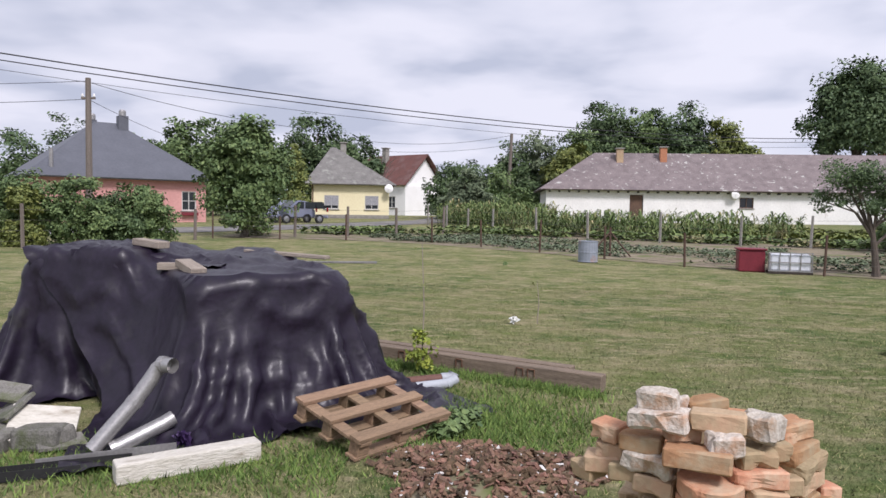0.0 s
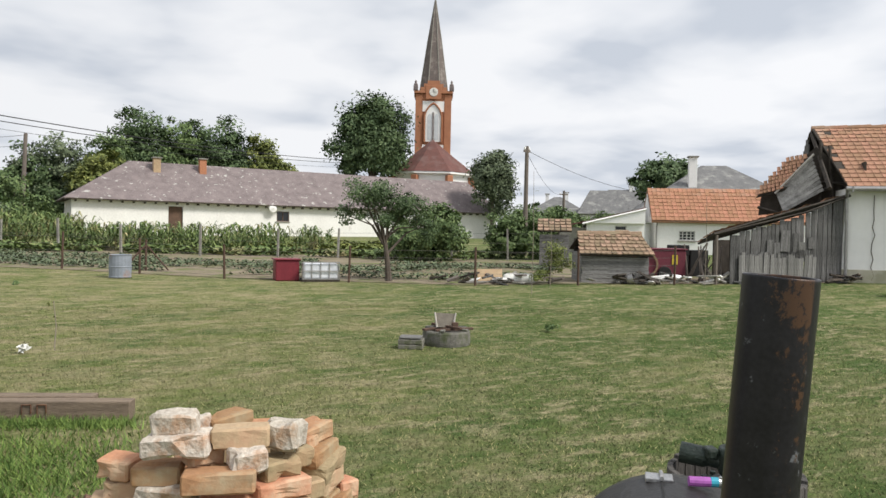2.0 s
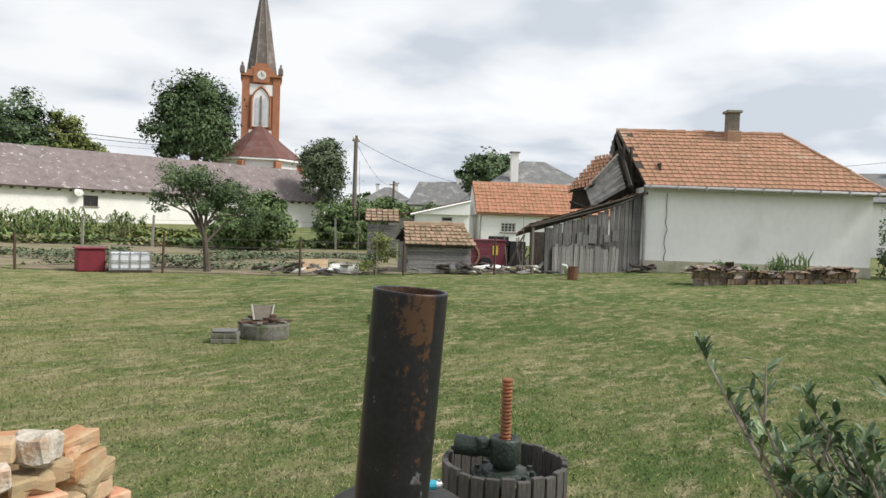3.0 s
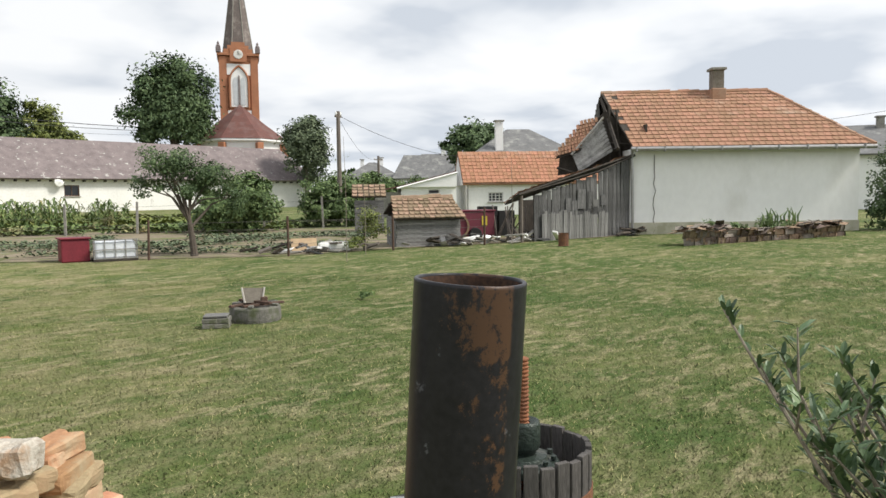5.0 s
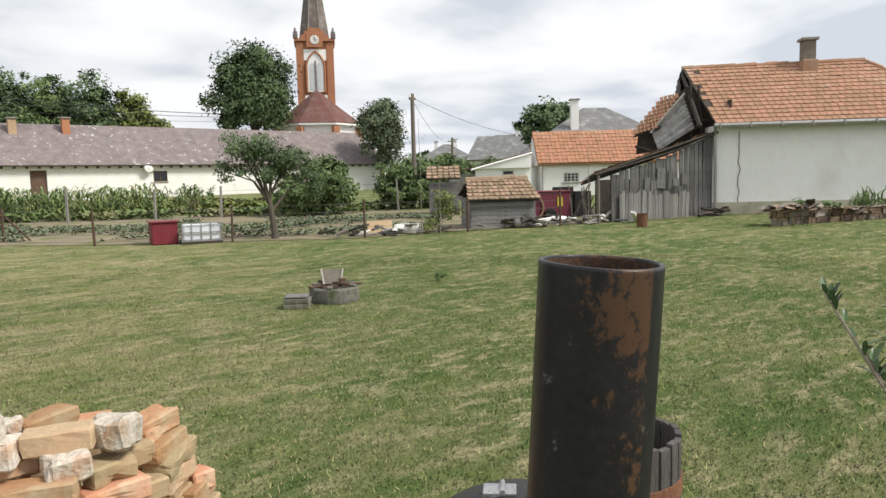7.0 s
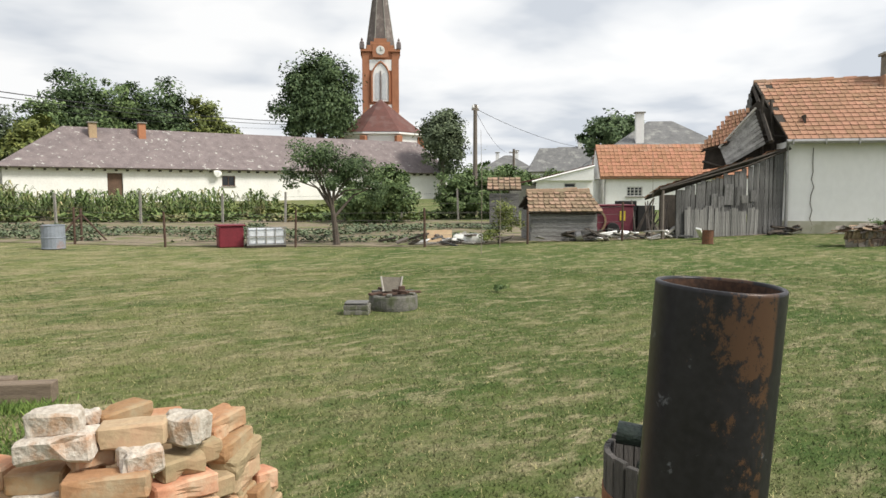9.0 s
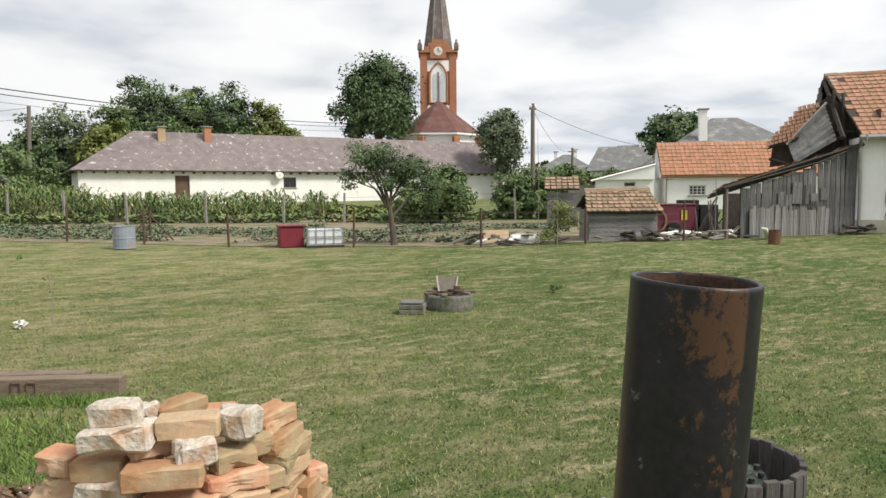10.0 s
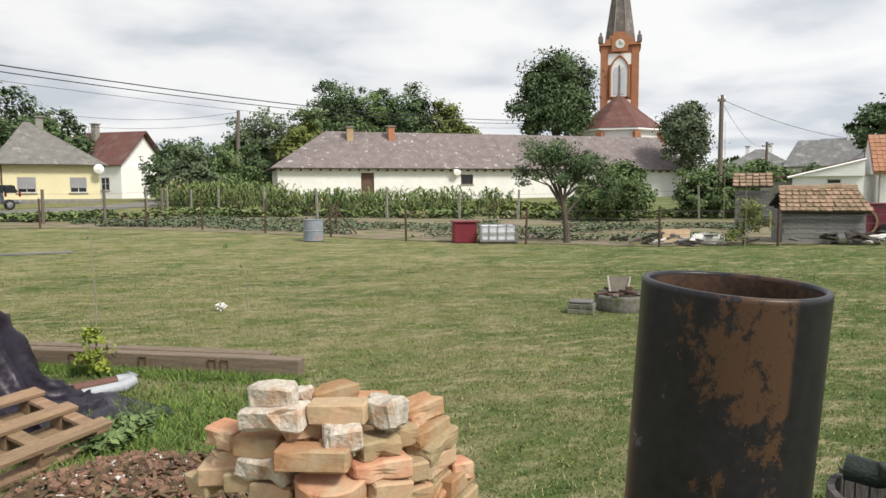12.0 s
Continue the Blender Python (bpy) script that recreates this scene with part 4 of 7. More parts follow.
def gable_house(name, x, y, rz, L, Dp, we, zr, wallm, roofm, label, wins=(), doors=(), hips=(0.0, 0.0), chims=(), tiles=None, z=None, over=0.35, gable_m=None):
    ob = root(name, pose(x, y, height(x, y) - 0.05 if z is None else z, 0, 0, rz), label, "house")
    part("wall", wall_with_holes(0, L, -0.2, we, 0, 0.3, [w[:4] for w in wins] + [d[:4] for d in doors]), wallm, ob)
    part("wall", bx(0, 0.3, 0.302, Dp, -0.2, we), wallm, ob)
    part("wall", bx(L - 0.3, L, 0.302, Dp, -0.2, we), wallm, ob)
    part("wall", bx(0.302, L - 0.302, Dp - 0.3, Dp, -0.2, we), wallm, ob)
    for i, (h, xx) in enumerate(zip(hips, (0.0, L - 0.25))):
        if not h:
            bm = bmesh.new()
            poly(bm, [(xx, 0.1, we), (xx, Dp - 0.1, we), (xx, Dp / 2, zr - 0.15)], -0.25 if i == 0 else -0.25)
            part("gable", bm, gable_m or wallm, ob)
    rf = hip_roof(ob, -over, L + over, -over, Dp + over, we - 0.02, zr, hips[0], hips[1], roofm, 0.10)
    if tiles:
        tiled_slope(rf, (-over, -over - 0.05, we + 0.10), (L + over, -over - 0.05, we + 0.10), (L + over - hips[1], Dp / 2 - 0.03, zr + 0.12), (-over + hips[0], Dp / 2 - 0.03, zr + 0.12), 0.25, 0.31, tiles, M_TILEBI, M_TILEB, random.Random(31))
    for w in wins:
        window(ob, *w[:4], 0, w[4] if len(w) > 4 else (1, 1), None, w[5] if len(w) > 5 else 0.0)
    for d in doors:
        part("door", bx(d[0] + 0.03, d[1] - 0.03, 0.1, 0.16, d[2], d[3] - 0.03), M_DOORBROWN, ob)
    for c in chims:
        chimney(ob, *c[:5], c[5])
    return ob


def yellow_house():
    ob = gable_house("yellow_house", -10.6, 57.0, 7, 6.2, 9.0, 2.75, 6.0, M_YELLOW, M_BROWNGREY, "pale yellow cottage with a grey hipped slate roof",
                     wins=((1.0, 2.15, 0.8, 1.9, (1, 0), 0.75), (4.25, 5.35, 0.8, 1.9, (1, 0), 0.7)), hips=(1.9, 5.0), chims=((2.4, 4.9, 4.9, 6.5, 0.5, M_CONC),), over=0.5)
    part("downpipe", tube(bmesh.new(), [(0.1, -0.4, 2.7), (0.1, -0.06, 2.4), (0.1, -0.06, 0)], [0.05] * 3, 6), M_DOORBROWN, ob)
    part("plinth", bx(-0.02, 6.22, -0.03, -0.001, -0.2, 0.35), M_CONC, ob)
    d = part("satellite_dish", lathe(bmesh.new(), [(0.02, 0.12), (0.22, 0.05), (0.34, 0.0), (0.35, -0.015), (0.22, 0.03), (0.02, 0.10)], 18, pose(6.15, -0.6, 2.5, 90, 0, 0)), M_WHITE, ob, "white satellite dish on the corner")
    part("bracket", tube(bmesh.new(), [(6.15, -0.57, 2.5), (6.15, -0.3, 2.3), (6.15, 0.02, 2.3)], [0.025] * 3, 6), M_GALV, d)


yellow_house()


def pink_house():
    ob = gable_house("pink_house", -22.5, 39.0, 38, 9.5, 9.0, 2.6, 6.2, M_PINK, M_DARKROOF, "pink cottage with a dark grey hipped sheet roof",
                     wins=((8.0, 8.9, 0.8, 2.0, (1, 1)),), hips=(4.6, 4.7), over=0.5)
    for x, y, z0, z1, w in ((4.0, 5.0, 5.2, 6.45, 0.5), (5.6, 4.1, 5.0, 6.75, 0.6)):
        c = chimney(ob, x, y, z0, z1, w, M_DARKROOF, False)
        part("cowl", lathe(bmesh.new(), [(0.01, 0.42), (0.15, 0.40), (0.22, 0.3), (0.22, 0.02), (0.15, 0.0)], 12, pose(x, y, z1)), M_GALV, c, "bright metal chimney cowl")
    part("flue", tube(bmesh.new(), [(0.9, 0.2, 2.5), (0.9, 0.2, 4.2)], [0.11, 0.11], 10), M_GALV, ob, "thin galvanised flue")
    part("flower_box", bx(7.95, 8.95, -0.26, -0.09, 0.5, 0.7, 0.02), M_REDPLASTIC, ob, "red flower box under the window")


pink_house()
gable_house("villa", -11.0, 84.5, -38, 8.5, 7.0, 3.4, 7.0, M_WHITE, M_REDROOF, "white two-storey villa with a steep red-brown roof",
            wins=((5.9, 7.0, 0.9, 2.2), (3.0, 4.2, 0.9, 2.2)), hips=(0.0, 0.0), chims=((3.0, 2.7, 5.6, 7.9, 0.6, M_CONC),), gable_m=M_WHITE)


def orange_house():
    ob = gable_house("tile_cottage", 33.7, 26.0, -43, 8.0, 3.6, 1.85, 3.75, M_WHITE, M_TILE, "white cottage with a bright orange tile roof",
                     wins=((1.3, 2.2, 0.85, 1.4, (3, 2)),), tiles=240, over=0.25)
    part("downpipe", tube(bmesh.new(), [(0.05, -0.25, 1.8), (0.05, -0.06, 1.6), (0.05, -0.06, 0)], [0.04] * 3, 6), M_GALV, ob)


orange_house()


def lean_to():
    ob = root("white_lean_to", spot(30.17, 27.98, -43, 0.05) @ Matrix.Diagonal((0.88, 0.88, 0.88, 1)), "small white outhouse with a sloping rusty roof", "outhouse")
    part("wall", wall_with_holes(0, 3.6, -0.2, 1.9, 0, 0.25, [(1.75, 2.5, 0.95, 1.75)]), M_WHITE, ob)
    bm = bmesh.new()
    poly(bm, [(0, -0.001, 1.9), (3.6, -0.001, 1.9), (3.6, -0.001, 2.75)], 0.25)
    part("gable", bm, M_WHITE, ob)
    part("wall", bx(0, 0.25, 0.252, 4, -0.2, 1.9), M_WHITE, ob)
    part("wall", bx(3.35, 3.6, 0.252, 4, -0.2, 2.6), M_WHITE, ob)
    part("wall", bx(0.252, 3.348, 3.75, 4, -0.2, 1.9), M_WHITE, ob)
    bm = bmesh.new()
    poly(bm, [(-0.3, -0.25, 1.85), (3.65, -0.25, 2.85), (3.65, 4.2, 2.85), (-0.3, 4.2, 1.85)], 0.1)
    part("roof", bm, M_REDROOF, ob)
    part("verge_board", tube(bmesh.new(), [(-0.3, -0.28, 1.83), (3.65, -0.28, 2.82)], [0.07, 0.07], 4), M_WHITE, ob)
    window(ob, 1.75, 2.5, 0.95, 1.75, 0, (0, 2))
    part("annex", bx(-1.6, -0.002, 0.6, 3.5, -0.2, 1.6), M_CONC, ob, "low grey annex")
    bm = bmesh.new()
    poly(bm, [(-1.8, 0.4, 1.6), (0.0, 0.4, 1.95), (0.0, 3.7, 1.95), (-1.8, 3.7, 1.6)], 0.08)
    part("annex_roof", bm, M_REDROOF, ob)


lean_to()
gable_house("grey_roof_house", 39.4, 31.15, -46, 10.5, 11.0, 2.6, 6.1, M_WHITE, M_GREYROOF, "house behind with a big grey hipped roof", hips=(5.0, 5.0), chims=((3.3, 2.6, 3.6, 6.5, 0.55, M_WHITE),), over=0.6)
gable_house("far_cottage", 54.0, 60.0, -45, 8.0, 9.0, 2.4, 4.9, M_WHITE, M_GREYROOF, "distant cottage with a grey hipped roof", hips=(4.0, 4.0), chims=((5.0, 4.5, 4.2, 5.5, 0.5, M_WHITE), (2.8, 4.5, 4.2, 5.3, 0.4, M_WHITE)))
gable_house("far_house", 55.9, 52.7, -45, 5.0, 6.0, 2.8, 5.4, M_WHITE, M_GREYROOF, "distant house with a steep grey roof", hips=(1.4, 1.4))
gable_house("far_house", 63.5, 56.5, -45, 5.0, 6.0, 3.2, 6.0, M_WHITE, M_GREYROOF, "distant house with a grey roof and small chimney", hips=(1.2, 1.2), chims=((3.5, 3.0, 5.2, 6.7, 0.5, M_WHITE),))
gable_house("neighbour_house", 46.0, 9.0, -70, 9.0, 8.0, 3.1, 5.0, M_PLASTER, M_GREYROOF, "grey house beyond the farmhouse", hips=(0.0, 0.0), chims=((3.0, 3.6, 4.4, 5.5, 0.4, M_CONC),))


def church():
    """Brick tower with a slate spire, and the low round apse before it."""
    a = -34.77
    ob = root("church", pose(53.99, 77.76, 0.9, 0, 0, a), "brick church with clock tower, slate spire and red apse", "church")
    w = 2.32
    # tower shaft with recessed window field
    z0, z1, z2 = 0.0, 10.4, 18.45
    part("tower_base", bx(-w - 0.15, w + 0.15, -w - 0.15, w + 0.15, z0, z1, 0.03), M_BRICKRED, ob)
    part("stone_band", bx(-w - 0.22, w + 0.22, -w - 0.22, w + 0.22, z1 + 0.004, z1 + 0.28, 0.03), M_WHITE, ob)
    sh = part("tower_shaft", bx(-w + 0.12, w - 0.12, -w + 0.12, w - 0.12, z1 + 0.29, z2, 0), M_BRICKRED, ob)
    for sx in (-1, 1):
        for sy in (-1, 1):
            part("corner_pier", bx(sx * w - sx * 0.9, sx * w, sy * w - sy * 0.9, sy * w, z1 + 0.29, z2 - 0.1, 0.02), M_BRICKRED, sh)
    part("white_panel", bx(-1.4, 1.4, -w + 0.05, -w + 0.115, z1 + 0.35, z1 + 1.45), M_WHITE, sh)
    part("white_panel", bx(-1.4, 1.4, -w + 0.05, -w + 0.115, z2 - 2.3, z2 - 0.95), M_WHITE, sh)

    def arch(r, h, n=9):
        left = [Vector((-r + 2 * r * (1 - math.cos(t)), 0, h + 2 * r * math.sin(t))) for t in (math.pi / 3 * k / n for k in range(n + 1))]
        right = [Vector((-p.x, 0, p.z)) for p in reversed(left[:-1])]
        return [Vector((-r, 0, 0))] + left + right + [Vector((r, 0, 0))]

    def arch_plate(r, h, y, t, z):
        bm = bmesh.new()
        poly(bm, [p + Vector((0, y, z)) for p in arch(r, h)], t)
        return bm

    wz = z1 + 1.75
    wi = part("belfry_window", arch_plate(1.22, 3.1, -w - 0.06, 0.2, wz), M_BRICKRED, sh, "pointed arch belfry window")
    part("window_surround", arch_plate(0.98, 3.1, -w - 0.10, 0.1, wz + 0.1), M_WHITE, wi)
    for sx in (-0.44, 0.44):
        bm = bmesh.new()
        poly(bm, [p + Vector((sx, -w - 0.14, wz + 0.35)) for p in arch(0.27, 2.9)], 0.06)
        part("lancet", bm, mat("pale_louvre", (0.62, 0.64, 0.66), (0.5, 0.52, 0.54), rough=0.6, scale=2), wi)
    part("mullion", bx(-0.09, 0.09, -w - 0.2, -w - 0.13, wz + 0.2, wz + 3.9), M_SLATE, wi)
    part("hood_mould", tube(bmesh.new(), [p + Vector((0, -w - 0.16, wz)) for p in arch(1.12, 3.1)], [0.10] * 21, 6), M_BRICKRED, wi)
    part("cornice", bx(-w - 0.2, w + 0.2, -w - 0.2, w + 0.2, z2 + 0.004, z2 + 0.35, 0.04), M_BRICKRED, ob)
    # stepped gable with the clock
    bm = bmesh.new()
    for k, (hw, h) in enumerate(((1.7, 0.45), (1.25, 0.45), (0.8, 0.4))):
        zz = z2 - 0.9 + 1.25 + sum((0.45, 0.45, 0.4)[:k])
        box(bm, -hw, hw, -w - 0.18, -w + 0.25, zz, zz + h - 0.004)
    gb = part("clock_gable", bm, M_BRICKRED, ob)
    part("clock_backing", bx(-1.0, 1.0, -w - 0.25, -w - 0.19, z2 - 0.75, z2 + 1.0, 0.02), M_BRICKRED, gb)
    ck = part("clock", lathe(bmesh.new(), [(0.01, 0.0), (0.50, 0.0), (0.56, 0.02), (0.56, 0.1)], 24, pose(0, -w - 0.30, z2 + 0.15, -90, 0, 0)), M_CLOCK, gb, "round white clock face")
    part("clock_hand", bx(-0.025, 0.025, -w - 0.34, -w - 0.32, z2 + 0.15, z2 + 0.55), M_RUBBER, ck)
    part("clock_hand", bx(0.0, 0.3, -w - 0.345, -w - 0.325, z2 + 0.13, z2 + 0.17), M_RUBBER, ck)
    for sx in (-1, 1):
        for sy in (-1, 1):
            p = part("corner_pinnacle", bx(sx * w - 0.3, sx * w + 0.3, sy * w - 0.3, sy * w + 0.3, z2 + 0.36, z2 + 1.0, 0.05), M_SLATE, ob)
            part("finial", lathe(bmesh.new(), [(0.22, 0), (0.28, 0.15), (0.12, 0.35), (0.16, 0.5), (0.01, 0.75)], 8, pose(sx * w, sy * w, z2 + 1.0)), M_SLATE, p)
    sp = part("spire", lathe(bmesh.new(), [(2.0, z2 + 0.36), (1.75, z2 + 2.2), (0.95, z2 + 7.4), (0.06, z2 + 12.9)], 8, pose(0, 0, 0, 0, 0, 22.5)), M_SPIRE, ob)
    bm = bmesh.new()
    for k in range(8):
        t = math.pi / 4 * k + math.pi / 8
        tube(bm, [(2.02 * math.cos(t), 2.02 * math.sin(t), z2 + 0.36), (0.97 * math.cos(t), 0.97 * math.sin(t), z2 + 7.4), (0.06 * math.cos(t), 0.06 * math.sin(t), z2 + 12.9)], [0.07, 0.06, 0.03], 5)
    part("spire_rib", bm, M_CONC, sp)
    part("spire_ball", lathe(bmesh.new(), [(0.02, -0.2), (0.2, -0.1), (0.24, 0.05), (0.14, 0.22), (0.02, 0.5), (0.01, 1.0)], 10, pose(0, 0, z2 + 13.05)), M_SPIRE, sp)
    # apse in front
    n = 8
    ring = lambda r, z: [Vector((r * math.cos(math.pi / n + 2 * math.pi * k / n), -7.2 + r * math.sin(math.pi / n + 2 * math.pi * k / n), z)) for k in range(n)]
    bm = bmesh.new()
    lathe(bm, [(4.9, 0.0), (4.9, 7.35)], n, pose(0, -7.2, 0, 0, 0, 22.5))
    ap = part("apse_wall", bm, M_WHITE, ob)
    part("apse_eave", lathe(bmesh.new(), [(4.9, 7.3), (5.5, 7.4), (5.5, 7.6), (0.1, 7.62)], n, pose(0, -7.2, 0, 0, 0, 22.5)), M_WHITE, ap)
    part("apse_roof", lathe(bmesh.new(), [(5.55, 7.63), (2.9, 9.6), (0.05, 11.9)], n, pose(0, -7.2, 0, 0, 0, 22.5)), M_REDROOF, ap, "red-brown sheet apse roof")
    for k in range(n):
        t = math.pi / n + 2 * math.pi * k / n
        part("buttress", bx(-0.35, 0.35, -0.35, 0.35, 0, 7.2, 0.03), M_BRICKRED, ap).matrix_basis = pose(5.2 * math.cos(t), -7.2 + 5.2 * math.sin(t), 0, 0, 0, math.degrees(t))
    part("nave_wall", bx(-5.2, 5.2, -2.4 + 5.0, 24, 0, 7.2), M_WHITE, ob)
    hip_roof(ob, -5.6, 5.6, 2.5, 24.5, 7.2, 9.5, 5.5, 5.5, M_REDROOF, 0.12)
    return ob


church()

# ---------------------------------------------------------------- poles and cables


def pole(x, y, top, r, label, arms=(), lean=(0, 0), material=None):
    ob = root("utility_pole", spot(x, y), label, "utility pole")
    h = top - height(x, y)
    part("shaft", tube(bmesh.new(), [(0, 0, -0.2), (lean[0] * 0.5, lean[1] * 0.5, h * 0.5), (lean[0], lean[1], h)], [r * 1.15, r, r * 0.85], 8), material or M_POLE, ob)
    for z, w in arms:
        a = part("cross_arm", bx(-w, w, -0.05, 0.05, h - z - 0.05, h - z + 0.05), M_POLE, ob)
        for sx in (-1, 1):
            part("insulator", lathe(bmesh.new(), [(0.03, 0), (0.06, 0.04), (0.05, 0.14), (0.01, 0.17)], 8, pose(sx * (w - 0.06), 0, h - z + 0.055)), M_WHITE, a)
    return ob


pole(-17.9, 35.9, 7.95, 0.16, "weathered wooden utility pole by the street", ((1.0, 0.35),))
pole(5.76, 64.18, 8.55, 0.16, "wooden utility pole beside the maize", (), (0.25, 0))
pole(24.65, 27.07, 6.0, 0.11, "slim dark wooden pole in the garden", ((0.25, 0.2),))
pole(53.7, 53.1, 6.1, 0.14, "distant utility pole with cross arm", ((0.4, 0.6),))


def cable(p, q, sag, r, label):
    bm = bmesh.new()
    p, q = Vector(p), Vector(q)
    pts = [p.lerp(q, t / 24) - Vector((0, 0, 4 * sag * (t / 24) * (1 - t / 24))) for t in range(25)]
    tube(bm, pts, [r] * 25, 5)
    ob = part("overhead_cable", bm, M_CABLE)
    return tagged(ob, label, "cable", "overhead cables")


for dz, r in ((0.0, 0.034), (-0.4, 0.028), (-0.95, 0.013)):
    cable((62.0, 92.0, 12.6 + dz), (-30.0, 27.7, 9.3 + dz * 0.8), 2.6, r, "black overhead cable across the village sky")
cable((-17.9, 35.9, 7.8), (-60, 40, 9.5), 0.8, 0.014, "thin overhead cable along the street")
cable((-17.9, 35.9, 6.9), (-60, 40, 8.2), 0.8, 0.014, "thin overhead cable along the street")
cable((-17.9, 35.9, 7.75), (-7.2, 40.0, 6.0), 0.3, 0.014, "thin sagging service cable")
cable((-17.9, 35.9, 6.9), (-14.0, 46.0, 5.0), 0.3, 0.012, "thin sagging service cable")
cable((5.9, 64.18, 8.4), (-7.0, 60.5, 7.4), 0.5, 0.016, "thin overhead cable to the cottage")
cable((5.9, 64.18, 7.6), (-7.0, 64.0, 6.9), 0.4, 0.014, "thin overhead cable to the cottage")
cable((24.65, 27.07, 5.8), (43.0, 31.0, 4.6), 0.7, 0.012, "thin sagging service cable")
cable((24.65, 27.07, 5.7), (53.7, 53.1, 5.9), 0.9, 0.010, "thin overhead cable to the distant pole")
cable((45.0, 12.0, 5.5), (60.0, -3.0, 9.0), 0.3, 0.012, "thin overhead cable beyond the farmhouse")
# ---------------------------------------------------------------- trees and bushes
tree("oak_tree", 42, 73, "big dark green oak tree beside the church", 8.5, 0.5,
     [((0, 0, 11.5), (5.0, 4, 4.6)), ((-2.6, 0, 9.0), (2.9, 2.6, 2.6)), ((2.6, 0, 10.2), (2.6, 2.6, 4.0)), ((0.8, 0, 14.2), (3.2, 3, 2.4)), ((-1.8, 0.5, 13.2), (2.4, 2, 2.2))], 13300, 0.34, M_LEAFDK, limbs=9, seed=2, shell=0.35)
tree("birch_tree", 44.8, 54.0, "drooping green tree behind the barn", 5, 0.22, [((0, 0, 6.3), (2.1, 1.8, 2.6)), ((0.9, 0, 4.4), (1.4, 1.4, 2.4)), ((-1.2, 0, 5.4), (1.3, 1.3, 1.8)), ((0.2, 0, 8.0), (1.0, 1.0, 1.1)), ((1.7, 0, 5.8), (0.8, 0.8, 1.5))], 6840, 0.24, M_LEAFGREY, seed=3)
for i, (x, y, top, r, m) in enumerate(((17.5, 78, 13.4, 3.0, M_LEAFDK), (21.8, 77, 12.3, 2.7, M_LEAF), (25.6, 76, 12.6, 3.1, M_LEAFDK), (29.4, 74.8, 10.9, 2.7, M_LEAFYL), (23.5, 79, 11.5, 3.0, M_LEAFDK))):
    tree("poplar_tree", x, y, "leafy green tree rising behind the barn", top * 0.55, 0.28, [((0, 0, top - r * 1.0), (r * 0.85, r * 0.8, r * 0.95)), ((-r * 0.5, 0, top - r * 1.9), (r * 0.9, r * 0.8, r)), ((r * 0.55, 0, top - r * 1.8), (r * 0.85, r * 0.8, r)), ((0, 0, top - r * 2.6), (r * 1.1, r, r * 0.9))], 6840, 0.30, m, seed=20 + i)
for i, (x, y, top, r, m) in enumerate(((9.2, 71.6, 9.2, 2.5, M_LEAFGREY), (12.4, 68.0, 7.6, 1.9, M_LEAFYL), (6.8, 71.0, 7.6, 2.2, M_LEAFDK), (13.6, 74.0, 9.6, 2.2, M_LEAF))):
    tree("village_tree", x, y, "mixed green tree behind the maize", top * 0.5, 0.2, [((0, 0, top - r), (r * 0.9, r * 0.9, r)), ((-r * 0.6, 0, top - r * 2.0), (r, r, r)), ((r * 0.6, 0, top - r * 2.1), (r, r, r)), ((0, 0, top - r * 2.9), (r * 1.2, r, r))], 5700, 0.27, m, seed=40 + i)
for i, (x, y, top, r, m) in enumerate(((0.6, 60.5, 4.8, 1.6, M_LEAFDK), (1.8, 60.3, 5.7, 2.0, M_LEAFDK), (4.6, 60.2, 4.9, 1.8, M_LEAF), (1.6, 50.2, 3.9, 1.5, M_LEAFGREY), (3.0, 52.0, 3.2, 1.4, M_LEAF))):
    tree("hedge_tree", x, y, "dense dark green shrub beyond the maize", 1.5, 0.1, [((0, 0, top - r), (r, r, r)), ((-r * 0.6, 0, top - r * 1.7), (r, r, r)), ((r * 0.7, 0, top - r * 1.8), (r, r, r)), ((0, 0, r * 0.8), (r * 1.2, r, r))], 4940, 0.2, m, "shrub", seed=60 + i)
for i, (x, y, top, r, m) in enumerate(((-20.5, 56.4, 8.0, 2.4, M_LEAF), (-16.5, 58.5, 8.2, 2.6, M_LEAFDK), (-12.0, 67.0, 9.6, 2.6, M_LEAFDK), (-8.9, 66.0, 8.0, 2.2, M_LEAFDK), (-39, 63.6, 7.6, 3.2, M_LEAFDK), (-34.5, 66, 8.6, 3.2, M_LEAFDK), (-44, 60, 8.0, 3.2, M_LEAFDK), (-29, 66, 7.6, 3.0, M_LEAFDK))):
    tree("street_tree", x, y, "broad green tree behind the cottages", top * 0.5, 0.22, [((0, 0, top - r), (r, r, r)), ((-r * 0.7, 0, top - r * 1.7), (r, r, r)), ((r * 0.7, 0, top - r * 1.8), (r, r, r)), ((0, 0, top - r * 2.5), (r * 1.3, r, r))], 5320, 0.28, m, seed=80 + i)
tree("walnut_tree", -8.4, 30.0, "bushy green walnut tree by the garden fence", 1.7, 0.16,
     [((0, 0, 3.5), (1.5, 1.4, 1.5)), ((-1.0, 0, 2.9), (1.2, 1.1, 1.2)), ((1.1, 0, 2.7), (1.1, 1.1, 1.2)), ((0.1, 0, 1.9), (1.8, 1.4, 0.9)), ((0.4, 0, 4.4), (0.9, 0.9, 0.7)), ((0.0, -0.2, 1.0), (1.3, 1.0, 0.7))], 9880, 0.15, M_LEAF, limbs=8, seed=7, shell=0.4)
